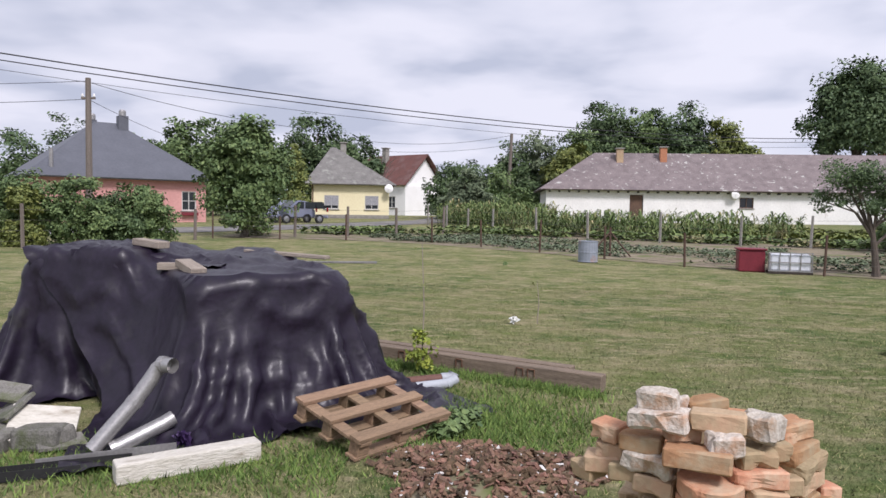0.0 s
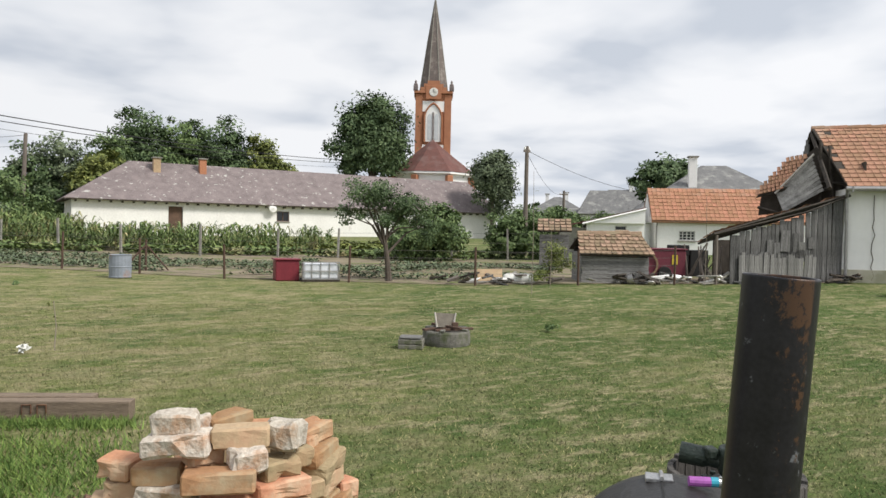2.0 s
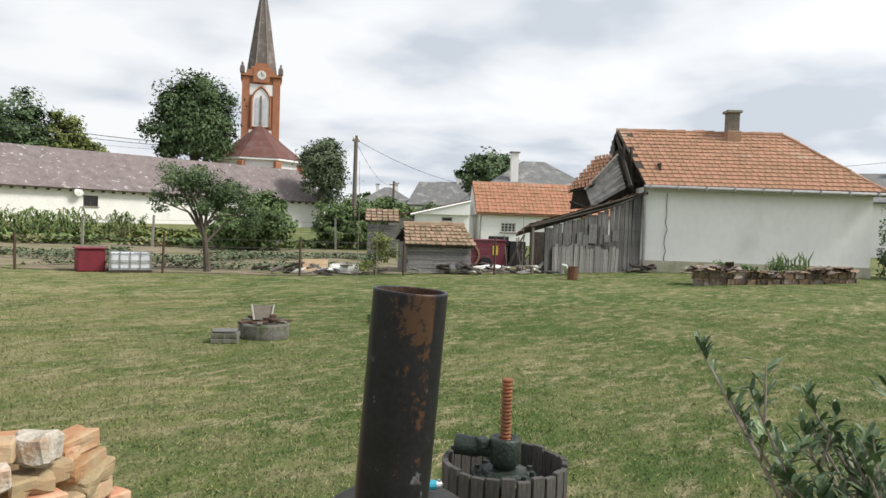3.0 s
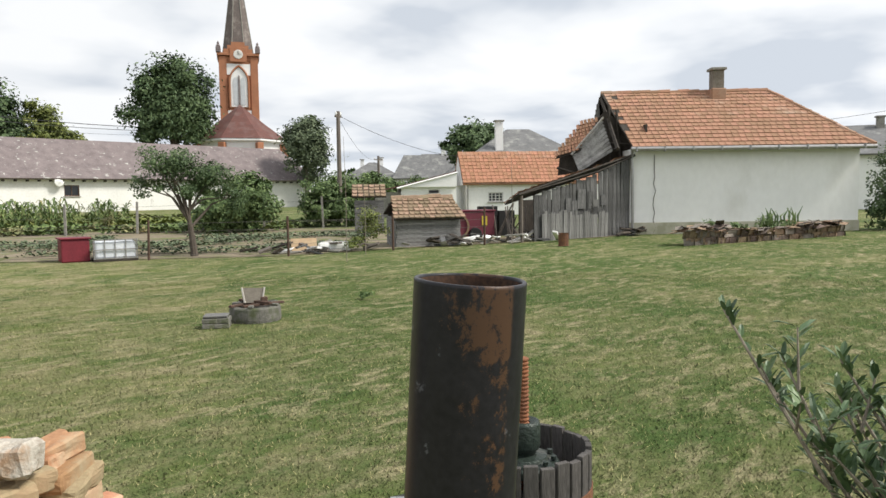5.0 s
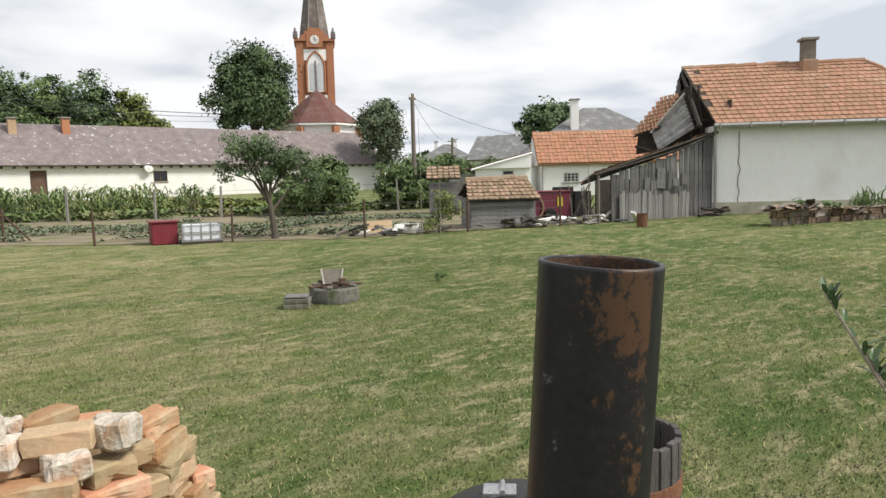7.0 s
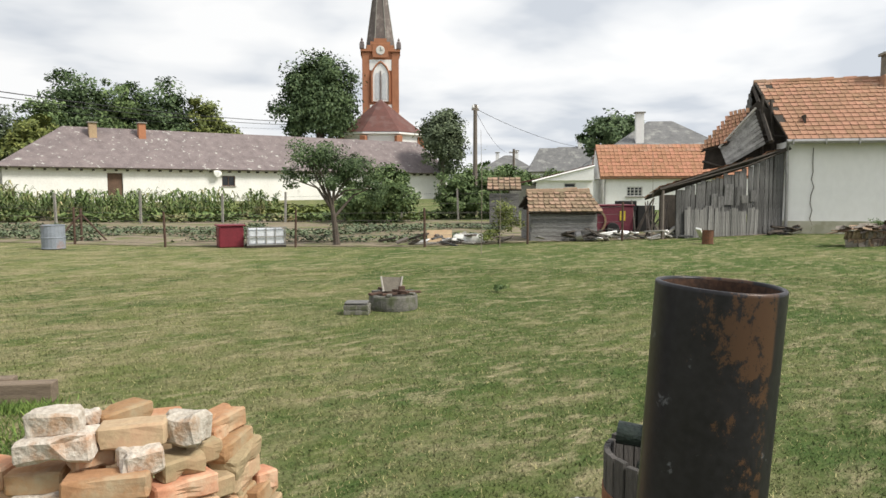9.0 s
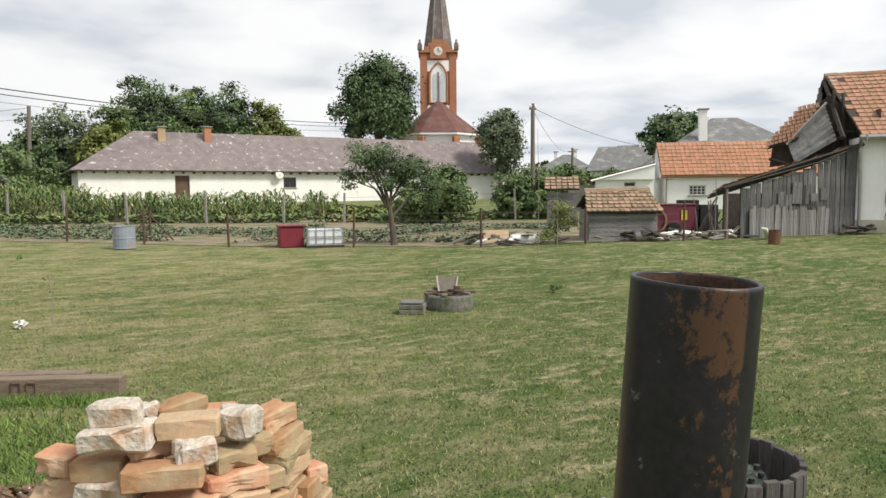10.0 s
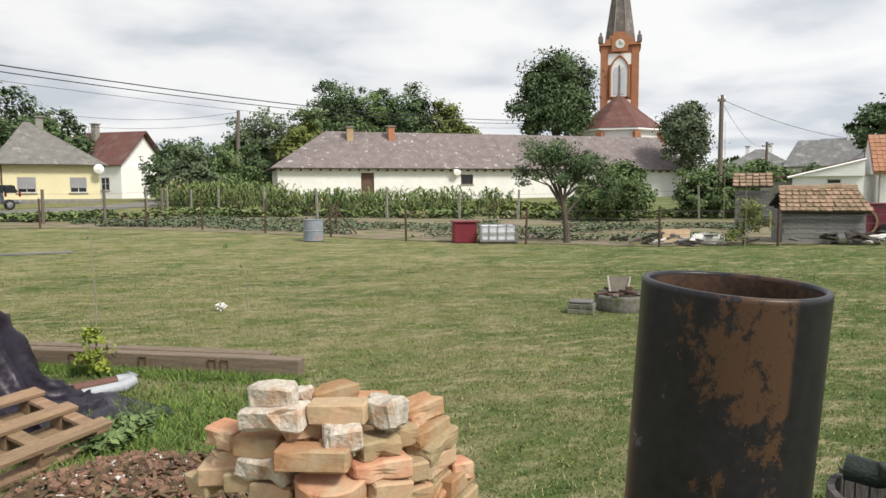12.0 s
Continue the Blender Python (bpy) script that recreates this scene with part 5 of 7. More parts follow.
tree("thuja", -10.5, 50.5, "tall dark conifer beside the yellow cottage", 1.0, 0.12, [((0, 0, 1.7), (0.95, 0.95, 1.7)), ((0, 0, 3.4), (0.75, 0.75, 1.5)), ((0, 0, 4.9), (0.45, 0.45, 0.9))], 2600, 0.16, M_LEAFYL, "conifer", limbs=0, seed=9)
for i, (x, y, top, r, m) in enumerate(((-11.9, 23.1, 2.35, 0.85, M_LEAF), (-10.2, 23.9, 2.3, 0.85, M_LEAF), (-11.0, 23.6, 1.9, 0.8, M_LEAFDK), (-13.9, 23.2, 2.7, 1.1, M_LEAF), (-15.6, 22.5, 2.6, 1.0, M_LEAFYL), (-13.3, 22.4, 1.9, 0.5, M_LEAFYL))):
    tree("garden_bush", x, y, "thick green bush along the street fence" if m is not M_LEAFYL else "yellow-green bush along the street fence", 0.7, 0.06,
         [((0, 0, top - r), (r, r * 0.8, r)), ((-r * 0.6, 0, r * 0.9), (r * 0.8, r * 0.7, r)), ((r * 0.6, 0, r * 0.9), (r * 0.8, r * 0.7, r))], 4940, 0.095, m, "bush", limbs=3, seed=100 + i)
tree("fruit_tree", 10.6, 17.3, "leaning fruit tree with an open dark green crown", 1.25, 0.085,
     [((-0.45, 0.1, 2.45), (0.85, 0.6, 0.5)), ((0.40, -0.1, 2.15), (0.85, 0.6, 0.5)), ((1.0, -0.3, 1.60), (0.5, 0.4, 0.40)), ((-1.0, 0.3, 1.85), (0.5, 0.4, 0.32)), ((0.0, 0, 1.8), (0.6, 0.5, 0.35))], 5200, 0.058, M_LEAFDK, limbs=12, seed=12, lean=(-0.12, 0.05), shell=0.3)
for i, (x, y, top, r) in enumerate(((17.6, 24.5, 2.7, 1.0), (16.6, 25.2, 1.9, 0.8), (21.8, 25.1, 2.5, 0.9), (22.9, 24.2, 2.0, 0.8))):
    tree("garden_bush", x, y, "dense green bush at the garden's back", 0.6, 0.06, [((0, 0, top - r), (r, r, r)), ((-r * 0.5, 0, r), (r, r, r)), ((r * 0.5, 0, r * 0.9), (r, r, r * 0.9))], 3800, 0.12, M_LEAF, "bush", limbs=3, seed=120 + i)
tree("walnut_tree", 50.0, 37.6, "dark tree behind the grey roof", 4, 0.25, [((0, 0, 6.2), (2.2, 2, 1.3)), ((-1.5, 0, 5.0), (2.0, 2, 1.6)), ((1.6, 0, 5.3), (2, 2, 1.5))], 4180, 0.28, M_LEAFDK, seed=14)
for i, (x, y, r) in enumerate(((54, 47, 1.6), (50.5, 50, 1.8), (48, 51, 1.5), (46, 47.5, 1.8), (57, 58, 2.0), (43, 43, 1.6), (41, 45, 1.6))):
    tree("village_tree", x, y, "low green trees between the far cottages", 1.2, 0.1, [((0, 0, r), (r * 1.2, r, r)), ((r, 0, r * 0.8), (r, r, r * 0.8))], 1300, 0.22, M_LEAF, limbs=2, seed=140 + i)
tree("ivy_bush", 28.9, 4.0, "dark climbing bush at the farmhouse corner", 1.0, 0.06, [((0, 0, 1.6), (0.75, 0.7, 1.2)), ((0.5, -0.5, 1.2), (0.9, 0.9, 1.2)), ((-0.2, 0, 0.6), (0.8, 0.7, 0.7))], 2600, 0.10, M_LEAFDK, "bush", limbs=3, seed=15)
tree("elder_bush", 14.35, 14.7, "straggly elder bush beside the hen house", 0.5, 0.035, [((0, 0, 0.95), (0.55, 0.5, 0.35)), ((0.3, 0, 0.5), (0.6, 0.5, 0.4)), ((-0.3, 0.1, 0.35), (0.45, 0.4, 0.3))], 1000, 0.06, M_LEAFYL, "bush", limbs=6, seed=16, shell=0.25)


def bare_tree():
    rng = random.Random(4)
    ob = root("bare_tree", spot(-6.6, 74.7), "leafless grey tree between the houses", "tree")
    bm = bmesh.new()
    tube(bm, [(0, 0, 0), (0.1, 0, 3.5), (0, 0, 5)], [0.2, 0.15, 0.1], 6)
    for k in range(16):
        a = rng.uniform(0, 6.28)
        z = rng.uniform(3, 5)
        d = Vector((math.cos(a), math.sin(a), rng.uniform(0.9, 1.8))).normalized() * rng.uniform(1.4, 2.6)
        s = Vector((0.05, 0, z))
        tube(bm, [s, s + d * 0.5 + Vector((0, 0, 0.1)), s + d], [0.05, 0.03, 0.012], 4)
        for j in range(3):
            q = s + d * rng.uniform(0.4, 0.9)
            tube(bm, [q, q + Vector((rng.uniform(-0.6, 0.6), 0, rng.uniform(0.2, 0.7)))], [0.02, 0.008], 4)
    part("trunk", bm, M_BARK, ob)


bare_tree()


def far_woods():
    """A low belt of trees round the horizon, behind the houses."""
    rng = random.Random(6)
    verts, faces = [], []
    for k in range(120):
        a = radians(-60 + 170 * k / 120)
        r = rng.uniform(120, 150)
        c = (r * math.sin(a), r * math.cos(a), 0.9 + rng.uniform(1.2, 3.0))
        v, f = leaf_cloud([(c, (rng.uniform(4, 6), 4, rng.uniform(2.2, 4.0)))], 120, 0.9, rng)
        i = len(verts)
        verts += v
        faces += [tuple(i + j for j in q) for q in f]
    ob = soup("distant_woods", verts, faces, M_LEAFDK)
    tagged(ob, "belt of distant dark green woods at the horizon", "woods", kind="stuff")


far_woods()

# ---------------------------------------------------------------- garden behind the lawn


def maize():
    rng = random.Random(17)
    verts, faces = [], []
    front = [(-0.5, 46.5), (3.2, 38.5), (7.0, 33.6), (11.5, 31.6), (16.0, 30.6)]
    for _ in range(760):
        t = rng.random() * (len(front) - 1)
        i = int(t)
        p = Vector(front[i]).lerp(Vector(front[i + 1]), t - i)
        deep = rng.random() ** 1.3 * 7
        x, y = p.x + 0.35 * deep * 0.5 + rng.uniform(-0.1, 0.1), p.y + deep
        z = height(x, y)
        if x > 9 and rng.random() < 0.45:
            continue
        h = rng.uniform(1.1, 1.65) if x < 6 else rng.uniform(0.75, 1.3)
        b = len(verts)
        verts += [(x - 0.014, y, z), (x + 0.014, y, z), (x + 0.006, y, z + h), (x - 0.006, y, z + h)]
        faces.append((b, b + 1, b + 2, b + 3))
        for k in range(9):
            zz = z + h * (0.18 + 0.8 * k / 9)
            a = rng.uniform(0, 6.28)
            l, w = rng.uniform(0.35, 0.62) * (1.1 - 0.4 * k / 9), rng.uniform(0.03, 0.05)
            dx, dy = math.cos(a), math.sin(a)
            sx, sy = -dy * w, dx * w
            up = rng.uniform(0.15, 0.4)
            b = len(verts)
            verts += [(x + sx * 0.5, y + sy * 0.5, zz), (x - sx * 0.5, y - sy * 0.5, zz), (x + dx * l * 0.5 - sx, y + dy * l * 0.5 - sy, zz + up * 0.8), (x + dx * l * 0.5 + sx, y + dy * l * 0.5 + sy, zz + up * 0.8), (x + dx * l, y + dy * l, zz + up * rng.uniform(-0.3, 0.9))]
            faces += [(b, b + 1, b + 2, b + 3), (b + 3, b + 2, b + 4)]
    ob = soup("maize_field", verts, faces, M_CORN)
    tagged(ob, "rows of tall green maize with drying leaves", "maize", kind="stuff")


maize()


def low_crop(name, left, right, count, h, size, material, label, seed):
    rng = random.Random(seed)
    verts, faces = [], []
    for _ in range(count):
        t = rng.random() * (len(left) - 1)
        i = int(t)
        a, b = Vector(left[i]).lerp(Vector(left[i + 1]), t - i), Vector(right[i]).lerp(Vector(right[i + 1]), t - i)
        u = rng.random()
        u = (math.floor(u * 7) + 0.5 + rng.gauss(0, 0.17)) / 7
        p = a.lerp(b, u)
        if noise.noise(Vector((p.x * 0.35, p.y * 0.35, seed))) < -0.12:
            continue
        z = height(p.x, p.y)
        for k in range(6):
            c = Vector((p.x + rng.gauss(0, size), p.y + rng.gauss(0, size), z + rng.uniform(0.03, h)))
            n = Vector((rng.uniform(-0.8, 0.8), rng.uniform(-0.8, 0.8), 1)).normalized()
            e = n.orthogonal().normalized()
            e.rotate(Matrix.Rotation(rng.uniform(0, 6.28), 3, n))
            f = n.cross(e)
            s = size * rng.uniform(0.6, 1.2)
            j = len(verts)
            verts += [c - e * s, c + f * s * 0.6, c + e * s, c - f * s * 0.6]
            faces.append((j, j + 1, j + 2, j + 3))
    ob = soup(name, verts, faces, material)
    tagged(ob, label, "vegetables", kind="stuff")


BED_A = [(-3.5, 30.0), (0.0, 28.2), (3.6, 24.6), (7.0, 20.7), (9.6, 18.8), (12.4, 16.3), (14.6, 15.6)]
BED_B = [(-3.0, 32.0), (2.0, 33.0), (6.5, 29.5), (11.5, 26.0), (14.5, 23.5), (17.5, 21.0), (19.0, 19.0)]
low_crop("vegetable_rows", BED_A, BED_B, 4600, 0.18, 0.062, M_LEAFGREY, "rows of grey-green vegetables in dry earth", 3)
low_crop("weedy_grass", [(-9, 31), (-2, 34), (4, 34), (9, 31.2), (14, 28), (18, 24)], [(-8, 33), (-1, 38), (6, 38), (12, 35), (18, 31), (23, 26)], 2600, 0.35, 0.13, M_CORN, "pale weedy grass before the maize", 9)
low_crop("squash_plants", [(11.5, 33.0), (14, 31.5), (17, 29)], [(14, 40), (20, 38), (24, 33)], 2200, 0.4, 0.16, M_LEAFYL, "low yellow-green plants before the barn", 5)


def fence(name, line, spacing, h, r, material, label, wires, group, square=False, seed=1):
    rng = random.Random(seed)
    x0, y0 = line[0]
    ob = root(name, spot(x0, y0), label, "fence", group)
    z0 = height(x0, y0)
    pts = []
    for a, b in zip(line, line[1:]):
        d = (Vector(b) - Vector(a)).length
        n = max(1, round(d / spacing))
        pts += [Vector(a).lerp(Vector(b), k / n) for k in range(n)]
    pts.append(Vector(line[-1]))
    tops = []
    for p in pts:
        z = height(p.x, p.y) - z0
        hh = h * rng.uniform(0.9, 1.08)
        lx, ly = rng.gauss(0, 0.025), rng.gauss(0, 0.025)
        bm = bmesh.new()
        b0, t0 = Vector((p.x - x0, p.y - y0, z - 0.15)), Vector((p.x - x0 + lx, p.y - y0 + ly, z + hh))
        tube(bm, [b0, t0], [r, r * 0.9], 4 if square else 6)
        part("post", bm, material, ob)
        tops.append((b0, t0))
    for k in range(wires):
        f = (k + 0.6) / wires
        bm = bmesh.new()
        tube(bm, [b.lerp(t, 0.12 + 0.85 * f) for b, t in tops], [0.004] * len(tops), 4)
        part("wire", bm, M_WIRE, ob)
    return ob


fence("wire_fence", [(-9.4, 28.9), (-4.0, 29.2), (-0.45, 28.6), (3.3, 24.2), (6.7, 19.6), (12.1, 15.25), (17.6, 12.9)], 3.1, 1.05, 0.035, M_RUSTPOST, "rusty steel posts of a low wire fence", 5, "garden fences", seed=2)
fence("post_fence", [(-1.0, 46.5), (2.6, 37.5), (6.5, 31.9), (12.0, 28.6), (19.0, 25.7), (23.0, 22.6)], 3.0, 1.35, 0.06, M_CONC, "grey concrete fence posts before the maize", 3, "garden fences", True, 3)
fence("street_fence", [(-17.5, 17.5), (-13.0, 21.9), (-9.7, 27.7), (-6.4, 30.6), (-2.2, 33.2), (0.0, 36.0)], 3.0, 1.3, 0.065, M_POLE, "old wooden posts of the street fence", 4, "garden fences", False, 4)


# ---------------------------------------------------------------- yard things by the lawn's edge


def open_tub():
    ob = root("red_tub", spot(8.1, 18.65, -15), "dark red plastic tub standing at the garden edge", "tub")
    part("body", bx(-0.32, 0.32, -0.3, 0.3, 0, 0.56, 0.03), M_REDPLASTIC, ob)
    part("rim", bx(-0.36, 0.36, -0.34, 0.34, 0.565, 0.61, 0.015), M_REDPLASTIC, ob)


def caged_tank():
    ob = root("caged_tank", spot(8.85, 18.2, -20), "low white plastic tank in a galvanised cage", "water tank")
    part("tank", bx(-0.42, 0.52, -0.35, 0.35, 0.06, 0.5, 0.05), M_IBC, ob)
    for x in (-0.44, -0.2, 0.04, 0.28, 0.54):
        part("cage_bar", bx(x - 0.012, x + 0.012, -0.375, -0.352, 0.05, 0.53), M_GALV, ob)
    for z in (0.06, 0.28, 0.52):
        part("cage_rail", bx(-0.46, 0.56, -0.40, -0.376, z, z + 0.025), M_GALV, ob)
    part("pallet_base", bx(-0.46, 0.56, -0.4, 0.4, 0.0, 0.055), M_DARKWOOD, ob)


def drum():
    ob = root("steel_drum", spot(4.25, 20.75), "faded blue-grey steel drum with a rusty foot", "drum")
    part("body", lathe(bmesh.new(), [(0.01, 0.01), (0.28, 0.01), (0.29, 0.03), (0.28, 0.05), (0.285, 0.28), (0.295, 0.30), (0.285, 0.32), (0.28, 0.6), (0.295, 0.62), (0.26, 0.63), (0.25, 0.58), (0.01, 0.57)], 20), M_BLUEGREY, ob, smooth=False)


def trestle():
    ob = root("brace_frame", spot(5.4, 22.9), "rusty braced fence strainer post", "strainer post")
    part("post", tube(bmesh.new(), [(0, 0, -0.1), (0, 0, 0.95)], [0.035, 0.035], 6), M_RUSTPOST, ob)
    part("brace", tube(bmesh.new(), [(-0.7, 0, 0), (0, 0, 0.8)], [0.028, 0.028], 6), M_RUSTPOST, ob)
    part("brace", tube(bmesh.new(), [(0.65, -0.1, 0), (0, 0, 0.8)], [0.028, 0.028], 6), M_RUSTPOST, ob)


open_tub()
caged_tank()
drum()
trestle()


def hen_house():
    rz = -35
    ob = root("hen_house", spot(15.55, 14.6, rz), "small grey plank hen house with a mossy tile roof", "hen house")
    L, Dp = 1.95, 1.4
    rng = random.Random(51)
    for k in range(6):
        b = part("plank", bx(0, L, -0.012, 0.012, 0, 0.125), M_GREYWOODH, ob)
        b.matrix_basis = pose(rng.uniform(-0.03, 0.02), rng.uniform(-0.01, 0.01), 0.02 + k * 0.13, rng.gauss(0, 1.5), rng.gauss(0, 0.6), 0)
    for x in (0, L):
        part("side", bx(x - 0.02, x + 0.02, 0.03, Dp, 0, 0.9), M_GREYWOODH, ob)
    part("back", bx(0.03, L - 0.03, Dp - 0.04, Dp, 0, 1.3), M_DARKWOOD, ob)
    bm = bmesh.new()
    poly(bm, [(-0.1, -0.14, 0.80), (L + 0.1, -0.14, 0.80), (L - 0.05, 0.75, 1.40), (0.05, 0.75, 1.40)], 0.04)
    poly(bm, [(L + 0.1, Dp + 0.1, 0.95), (-0.1, Dp + 0.1, 0.95), (0.05, 0.75, 1.40), (L - 0.05, 0.75, 1.40)], 0.04)
    rf = part("roof", bm, M_DARKWOOD, ob)
    tiled_slope(rf, (-0.12, -0.18, 0.83), (L + 0.12, -0.18, 0.83), (L - 0.05, 0.75, 1.44), (0.02, 0.75, 1.44), 0.155, 0.17, 90, M_OLDTILE, M_OLDTILE, rng, None, 0.01)
    part("ridge_tiles", ridge_tiles(Vector((0.0, 0.75, 1.44)), Vector((L - 0.05, 0.75, 1.44)), rng), M_OLDTILE, rf)
    ob2 = root("tile_hut", spot(19.6, 20.8, -43), "small hut with a flat-pitched orange tile roof", "hut")
    part("body", bx(0.1, 1.25, 0.1, 1.2, 0, 1.25), M_GREYWOODH, ob2)
    bm = bmesh.new()
    poly(bm, [(0, 0, 1.36), (1.35, 0, 1.36), (1.35, 1.1, 1.85), (0, 1.1, 1.85)], 0.05)
    r2 = part("roof", bm, M_DARKWOOD, ob2)
    tiled_slope(r2, (0, -0.03, 1.38), (1.35, -0.03, 1.38), (1.35, 1.1, 1.88), (0, 1.1, 1.88), 0.2, 0.26, 40, M_OLDTILE, M_OLDTILE, rng)


hen_house()


def trailer():
    ob = root("maroon_trailer", spot(18.2, 14.5, -35), "maroon steel box trailer with a round drum end", "trailer")
    part("body", bx(0, 1.35, 0, 0.9, 0.15, 0.95, 0.04), M_MAROON, ob)
    part("rim", bx(-0.03, 1.38, -0.03, 0.93, 0.955, 1.0, 0.01), M_MAROON, ob)
    d = part("drum", lathe(bmesh.new(), [(0.01, 0.0), (0.36, 0.0), (0.40, -0.03), (0.40, 0.35)], 22, pose(-0.05, -0.36, 0.5, -90, 0, 0)), M_MAROON, ob)
    part("drum_ring", lathe(bmesh.new(), [(0.34, -0.05), (0.40, -0.05), (0.40, -0.035), (0.34, -0.035)], 22, pose(-0.05, -0.36, 0.5, -90, 0, 0)), M_PALLET, d, "pale wooden drum ring")
    part("label_plate", bx(0.9, 1.08, -0.02, -0.004, 0.5, 0.8), mat("yellow_plate", (0.65, 0.50, 0.05), rough=0.6), ob, "yellow plate")
    w = part("wheel", lathe(bmesh.new(), [(0.05, -0.06), (0.2, -0.06), (0.22, -0.03), (0.22, 0.03), (0.2, 0.06), (0.05, 0.06)], 18, pose(0.65, -0.08, 0.22, 90, 0, 0)), M_RUBBER, ob)
    ob = root("black_crate", spot(20.2, 15.0, -35), "stack of black plastic crates", "crate")
    for k in range(3):
        part("crate", bx(0.02 * k, 0.62 + 0.02 * k, 0, 0.45, 0.36 * k, 0.36 * k + 0.34, 0.02), M_RUBBER, ob)
    part("crate", bx(0.7, 1.3, 0, 0.45, 0, 0.9, 0.02), M_RUBBER, ob)


trailer()


def junk(x, y, rz, seed, label, n=16, spread=(0.9, 0.4), mats=None):
    """A low heap of boards, sheet and rubble."""
    rng = random.Random(seed)
    ob = root("scrap_heap", spot(x, y, rz), label, "scrap heap")
    for k in range(n):
        m = rng.choice(mats or [M_GREYWOOD, M_POLE, M_CONC, M_WHITE])
        l, w, t = rng.uniform(0.2, 0.8), rng.uniform(0.06, 0.2), rng.uniform(0.02, 0.06)
        b = part("scrap_piece", bx(-l / 2, l / 2, -w / 2, w / 2, 0, t, 0.008), m, ob)
        b.matrix_basis = pose(rng.gauss(0, spread[0] * 0.5), rng.gauss(0, spread[1] * 0.5), 0.02 + rng.uniform(0, 0.22), rng.gauss(0, 12), rng.gauss(0, 14), rng.uniform(-60, 60))
    return ob


junk(13.5, 15.5, -30, 1, "heap of grey boards and white sheet scrap", 22, (1.3, 0.4))
junk(12.6, 15.9, -30, 6, "scatter of old boards on the earth", 12, (1.3, 0.4), [M_GREYWOOD, M_POLE, M_DARKWOOD])
junk(16.7, 13.6, -30, 2, "scraps lying before the hen house", 10, (0.9, 0.3), [M_GALV, M_DARKWOOD, M_CONC])
junk(18.6, 12.9, -35, 3, "pale rubble before the board shed", 26, (1.6, 0.5), [M_CONC, M_WHITE, M_GREYWOOD, M_CONC])
junk(20.6, 12.6, -25, 4, "rubble and stones along the shed", 14, (1.4, 0.3), [M_CONC, M_GREYWOOD, M_DARKWOOD])
junk(23.0, 10.6, -50, 5, "brush and old boards at the house corner", 14, (0.6, 0.3), [M_DARKWOOD, M_GREYWOOD, M_BARK])
bag = tagged(part("white_sack", bx(-0.46, 0.46, -0.2, 0.2, 0, 0.27, 0.1), M_PAPER), "crumpled white sack on the scrap heap", "sack")
bag.matrix_basis = spot(13.75, 15.3, -35)
sheet = tagged(part("cardboard_sheet", bx(-0.36, 0.36, -0.02, 0.02, 0, 0.42, 0.01), M_BRICKTAN), "leaning buff board on the scrap heap", "board")
sheet.matrix_basis = spot(13.05, 15.75, -30) @ pose(0, 0, 0, -25, 0, 0)
pot = tagged(part("metal_pot", lathe(bmesh.new(), [(0.01, 0), (0.15, 0.0), (0.17, 0.06), (0.17, 0.2), (0.15, 0.2), (0.14, 0.05), (0.01, 0.04)], 16), M_GALV), "overturned metal pot by the hen house", "pot")
pot.matrix_basis = spot(16.55, 13.75) @ pose(0, 0, 0.12, 70, 0, 30)
can = tagged(part("rusty_can", lathe(bmesh.new(), [(0.01, 0), (0.15, 0), (0.16, 0.02), (0.15, 0.04), (0.15, 0.36), (0.16, 0.38), (0.14, 0.38), (0.13, 0.03), (0.01, 0.02)], 16), M_RUST), "rusty open tin on the grass", "tin")
can.matrix_basis = spot(18.4, 10.65)


